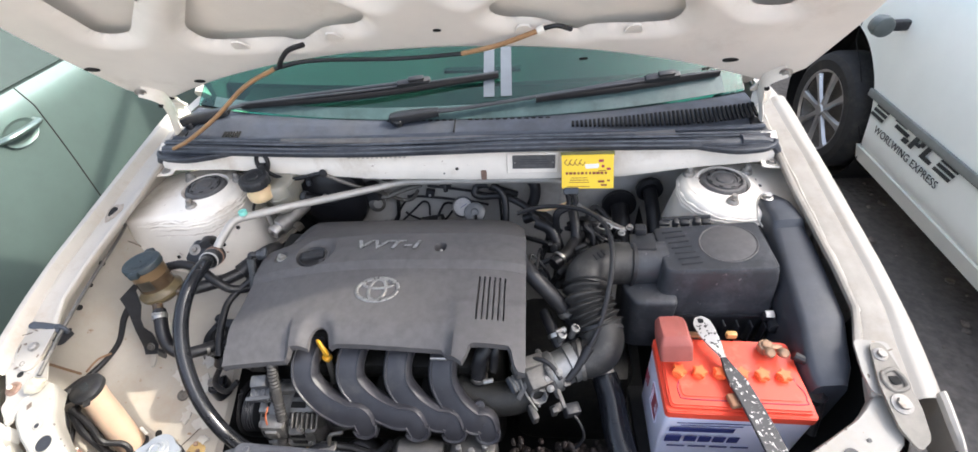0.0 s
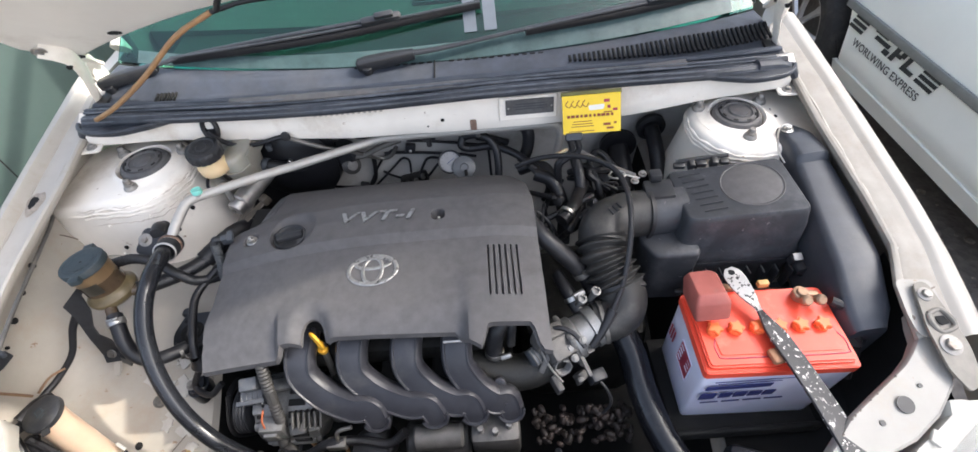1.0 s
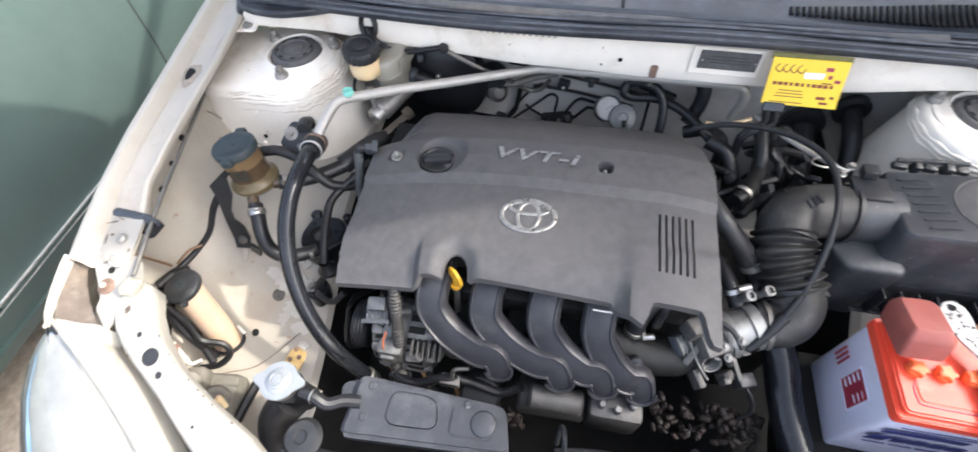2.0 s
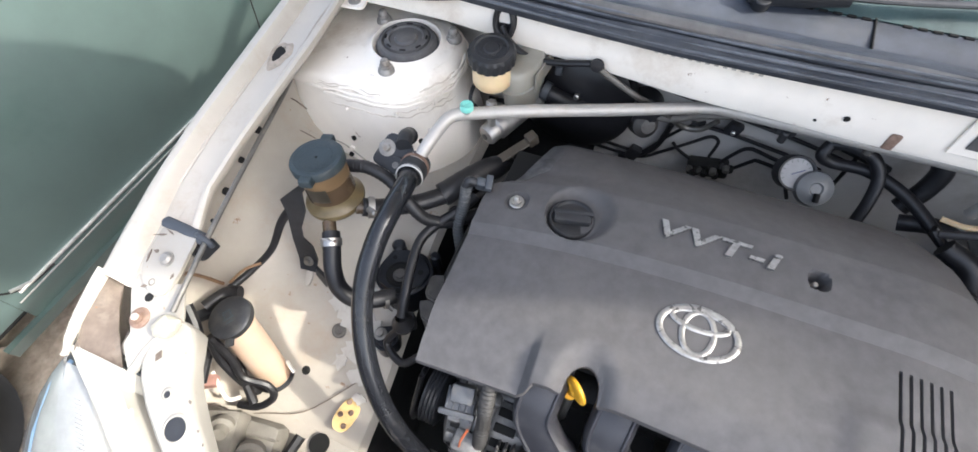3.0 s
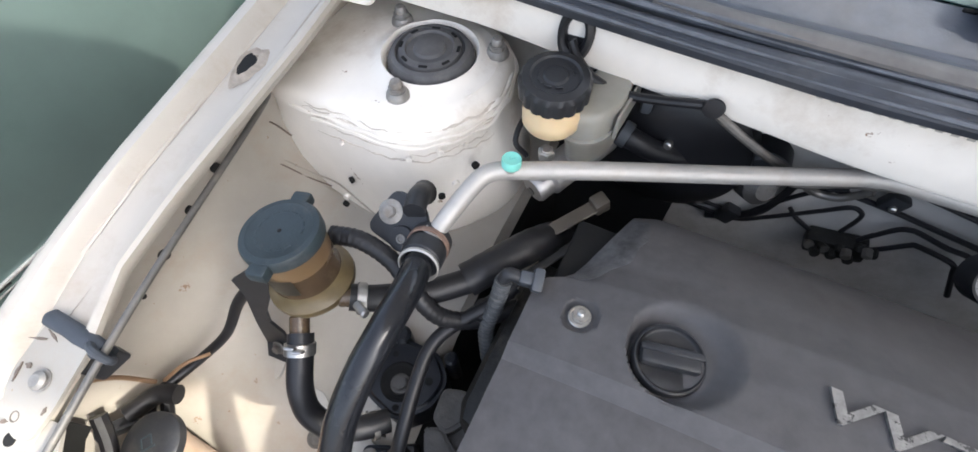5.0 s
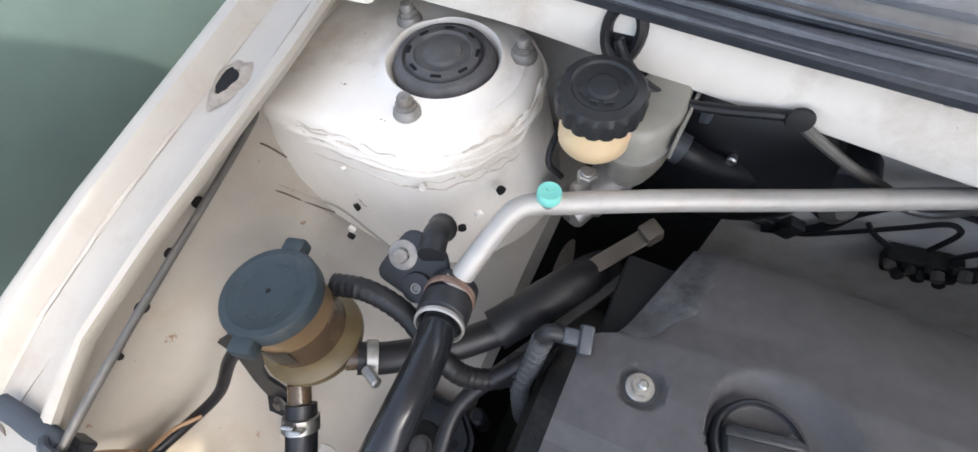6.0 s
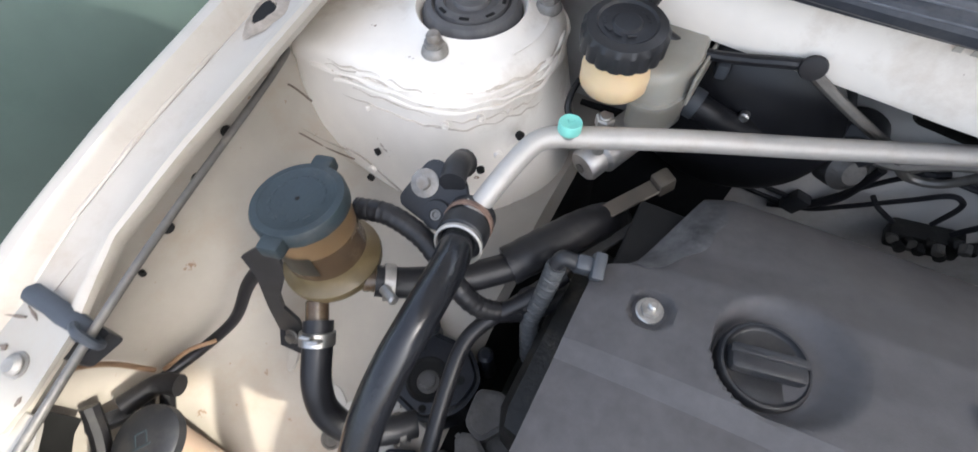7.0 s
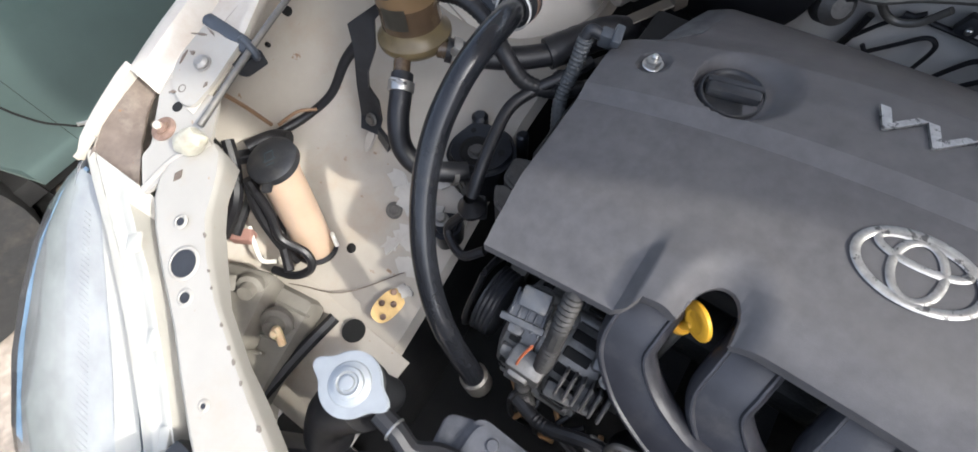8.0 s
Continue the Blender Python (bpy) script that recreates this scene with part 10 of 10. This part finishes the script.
part("far_side", span(-3.25, -3.20, -2.2, 3.5, 0.25, 0.95, 0.01), GREEN_PAINT, green)
part("arch_liner", lathe([(0.352, 0), (0.352, 0.26), (0, 0.26)], pose(-1.50, -0.985, 0.30, 0, -90), 40), SHADE, green)
for y in (-0.985, 2.3):
    w = part("wheel", lathe([(0.17, 0), (0.27, 0.0), (0.30, 0.02), (0.305, 0.05), (0.305, 0.15), (0.29, 0.19), (0.17, 0.19)], pose(-1.72, y, 0.30, 0, 90), 40), TYRE, green, "black tyre")
    part("rim", lathe([(0, 0.14), (0.05, 0.15), (0.12, 0.14), (0.17, 0.16), (0.175, 0.18)], pose(-1.72, y, 0.30, 0, 90), 36), ALLOY, w)

def greenhouse(owner, x0, x1, lean, y_nose, y_front, y_back, y_tail, z_sill, z_roof, paint):
    """Windscreen, rear glass, far side glass, pillars and tail that close a parked car's cabin between x0 and x1."""
    def glass_pane(ya, yb):
        return sheet(lambda u, k: (x0 + lean * k + (x1 - x0 - 2 * lean * k) * u, ya + (yb - ya) * k, z_sill + (z_roof - z_sill) * k + 0.02 * math.sin(math.pi * k)), [i / 8 for i in range(9)], [0, 0.25, 0.5, 0.75, 1], 0.006)

    part("windscreen", glass_pane(y_nose, y_front), WINDOW, owner, "dark windscreen")
    part("rear_glass", glass_pane(y_tail, y_back), WINDOW, owner, "dark rear glass")
    for u, ya, yb in ((0, y_nose, y_front), (1, y_nose, y_front), (0, y_tail, y_back), (1, y_tail, y_back)):
        xa, xb = (x0, x0 + lean) if u == 0 else (x1, x1 - lean)
        part("pillar", tube([(xa, ya, z_sill), ((xa + xb) / 2, (ya + yb) / 2, (z_sill + z_roof) / 2 + 0.02), (xb, yb, z_roof)], 0.03, 8, 4), paint, owner)


greenhouse(green, -3.20, -1.54, 0.20, -0.95, -0.22, 2.48, 3.05, 0.965, 1.42, GREEN_PAINT)
part("far_glass", sheet(lambda y, k: (-3.20 + 0.20 * k, y, 0.965 + 0.42 * k), [-0.5 + 0.3 * i for i in range(11)], [0, 0.5, 1], 0.01, (1, 0, 0)), WINDOW, green, "dark side glass")
part("boot_lid", sheet(lambda x, y: (x, y, 0.955 + 0.02 * math.sin((x + 3.2) / 1.7 * math.pi)), [-3.20 + 0.17 * i for i in range(11)], [3.03, 3.2, 3.4, 3.52], 0.02), GREEN_PAINT, green)
part("tail_panel", span(-3.20, -1.52, 3.48, 3.54, 0.26, 0.95, 0.02), GREEN_PAINT, green)
part("front_end", span(-3.20, -1.52, -2.34, -2.28, 0.26, 0.88, 0.02), GREEN_PAINT, green)
part("underbody", span(-3.18, -1.56, -2.28, 3.48, 0.22, 0.28, 0.01), SHADE, green)

van = thing("white_van", "white delivery car with grey lettering and alloy wheels", "car", (1.9, 0.6, 0))
VX = 1.68
WHEEL_Y, WHEEL_R = 1.50, 0.285


def van_side(y, z):
    b = lin([0.20, 0.26, 0.30, 0.50, 0.62, 0.80, 0.92, 1.0], [0.06, 0.03, 0.005, 0.0, -0.006, 0.0, 0.02, 0.05])
    return (VX + b(z), y, z)


def arch_floor(y):
    d = 0.41 ** 2 - (y - 1.58) ** 2
    return 0.30 + math.sqrt(d) if d > 0 else 0.0


vz = [0.24, 0.27, 0.30, 0.36, 0.44, 0.52, 0.60, 0.68, 0.76, 0.84, 0.90, 0.94, 0.97]
vs = part("door_side", sheet(van_side, [-1.2 + 0.1182 * i for i in range(21)], vz, 0.03, (1, 0, 0)), VAN_PAINT, van, "pale white door side")
part("front_wing", sheet(lambda y, z: van_side(y, max(z, arch_floor(y)) if arch_floor(y) else z), [1.163 + 0.03 * i for i in range(38)], vz, 0.03, (1, 0, 0)), VAN_PAINT, van, "pale white wing round the wheel arch")
part("door_gap", tube([(van_side(1.3, z)[0] - 0.0008, float(np.interp(z, [0.29, 0.393, 0.495, 0.577, 0.63, 0.66, 0.97], [1.164, 1.272, 1.318, 1.392, 1.470, 1.50, 1.52])), z) for z in [0.29 + 0.02 * i for i in range(34)]], 0.002, 6, 1), SHADE, vs)
part("sill", sheet(lambda y, k: (VX + 0.01 + 0.03 * k, y, 0.275 - 0.08 * k), [-1.2 + 0.3 * i for i in range(9)], [0, 0.5, 1], 0.02, (1, 0, 0)), VAN_PAINT, van)
part("bonnet", sheet(lambda x, y: (x, y, 0.97 + 0.03 * math.sin((x - VX) / 1.6 * math.pi) - 0.10 * max(0, y - 1.7)), [VX + 0.03 + 0.155 * i for i in range(11)], [1.1, 1.4, 1.7, 2.0, 2.3], 0.02), VAN_PAINT, van)
part("side_glass", sheet(lambda y, k: (VX + 0.055 + 0.18 * k, y - 0.35 * k * max(0, y - 0.4), 0.965 + 0.45 * k), [-1.2 + 0.2 * i for i in range(12)], [0, 0.5, 1], 0.01, (1, 0, 0)), WINDOW, van, "dark side glass")
part("roof", span(VX + 0.24, VX + 1.4, -1.2, 0.7, 1.40, 1.47, 0.03), VAN_PAINT, van)
part("far_side", span(VX + 1.6, VX + 1.65, -1.2, 2.3, 0.25, 0.97, 0.01), VAN_PAINT, van)
greenhouse(van, VX + 0.05, VX + 1.63, 0.20, 1.12, 0.68, -1.18, -1.22, 0.975, 1.44, VAN_PAINT)
part("far_glass", sheet(lambda y, k: (VX + 1.62 - 0.18 * k, y - 0.35 * k * max(0, y - 0.4), 0.965 + 0.45 * k), [-1.2 + 0.2 * i for i in range(12)], [0, 0.5, 1], 0.01, (-1, 0, 0)), WINDOW, van, "dark side glass")
part("tail_door", span(VX + 0.03, VX + 1.62, -1.26, -1.20, 0.26, 0.97, 0.02), VAN_PAINT, van)
part("front_end", span(VX + 0.05, VX + 1.60, 2.24, 2.30, 0.26, 0.90, 0.02), VAN_PAINT, van)
part("underbody", span(VX + 0.06, VX + 1.58, -1.20, 1.10, 0.22, 0.28, 0.01), SHADE, van)
part("moulding", box(0.014, 1.9, 0.034, pose(VX - 0.010, 0.295, 0.515), 0.005), MOULD, van, "grey rubber side moulding")
wheel = part("wheel", lathe([(0.185, 0), (0.25, 0.0), (0.275, 0.015), (WHEEL_R, 0.045), (WHEEL_R, 0.14), (0.27, 0.175), (0.245, 0.19), (0.20, 0.185), (0.185, 0.17)], pose(VX + 0.15, WHEEL_Y, 0.29, 0, -90), 48), TYRE, van, "dusty black tyre")
rim = part("rim", lathe([(0, 0.10), (0.12, 0.10), (0.16, 0.11), (0.182, 0.15), (0.190, 0.178), (0.196, 0.182), (0.196, 0.17)], pose(VX + 0.15, WHEEL_Y, 0.29, 0, -90), 48), DARKSTEEL, wheel, "dark wheel barrel")
for i in range(8):
    a = 2 * math.pi * i / 8
    m = pose(VX - 0.022, WHEEL_Y, 0.29, 0, -90) @ pose(0, 0, 0, 0, 0, math.degrees(a))
    part("spoke", loft([[m @ Vector((r, sgn * w, zz)) for sgn, zz in ((-1, -0.006), (-0.6, 0.008), (0.6, 0.008), (1, -0.006))] for r, w in ((0.03, 0.018), (0.08, 0.013), (0.15, 0.017), (0.19, 0.027))]), ALLOY, wheel, "silver alloy spoke")
part("hub_cap", lathe([(0, 0.018), (0.026, 0.014), (0.032, 0.004), (0.032, -0.01)], pose(VX - 0.022, WHEEL_Y, 0.29, 0, -90), 24), ALLOY, wheel)
part("rim_lip", lathe([(0.186, -0.005), (0.194, 0.004), (0.199, 0.004), (0.200, -0.01)], pose(VX - 0.030, WHEEL_Y, 0.29, 0, -90), 48), ALLOY, wheel)
part("arch_liner", lathe([(0.405, 0), (0.405, 0.25), (0, 0.25)], pose(VX + 0.03, 1.58, 0.30, 0, 90), 40), SHADE, van)
mir = part("mirror", loft([[Vector((1.58, 1.23, 0.80)) + Vector((0.040 * k * math.cos(a), dy, 0.045 * k * math.sin(a) * (1.0 if math.sin(a) > 0 else 0.8))) for a in (2 * math.pi * i / 20 for i in range(20))] for dy, k in ((-0.03, 0.75), (-0.025, 0.95), (0.0, 1.0), (0.03, 0.85), (0.05, 0.4))]), mat("grey_mirror_shell", (0.10, 0.115, 0.11), 0.4, vary=0.1), van, "dark grey door mirror")
part("mirror_arm", box(0.10, 0.04, 0.04, pose(1.65, 1.24, 0.80), 0.01), BLACK, mir)
# lettering: the emblem as plain slanted shapes, the words below it
LM = pose(VX - 0.005, 0.915, 0.470, 90, 0, -90)


def slant(x0, x1, y0, y1, k=0.35):
    return prism([(x0 + k * y0, y0), (x1 + k * y0, y0), (x1 + k * y1, y1), (x0 + k * y1, y1)], 0, 0.0012, LM)


for x0, x1, y0, y1 in ((-0.125, -0.045, 0.018, 0.034), (-0.105, -0.015, -0.006, 0.010), (-0.032, 0.002, -0.030, -0.010), (0.012, 0.036, -0.030, 0.034), (0.050, 0.074, 0.004, 0.034), (0.036, 0.062, -0.006, 0.008), (0.086, 0.108, -0.030, 0.034), (0.108, 0.150, -0.030, -0.014)):
    part("emblem_shape", slant(x0, x1, y0, y1), DECAL, vs, "black slanted emblem shape")
for sgn in (-1, 1):
    for i in range(3):
        c = sgn * 0.215
        part("emblem_stripe", slant(c - 0.045, c + 0.045, -0.030 + 0.022 * i, -0.016 + 0.022 * i), DECAL, vs)
part("lettering", words("WORLWING EXPRESS", 0.043, 0.0006, pose(VX - 0.005, 0.907, 0.400, 90, 0, -90), 0, 1.05, 0.42), DECAL, vs, "black capital lettering")

# unseen wall, sized so that its shadow bounds the sunlit patches
solo("shade_wall_east", span(6.0, 6.3, -3.0, 9.0, -0.02, 5.74, 0.01), mat("plain_plaster", (0.55, 0.52, 0.47), 0.8, vary=0.1, scale=3, dirt=(0.35, 0.32, 0.28), dirt_amount=0.3, dirt_scale=1.5), "unseen plain wall added to block part of the sun", "wall", kind="structure")
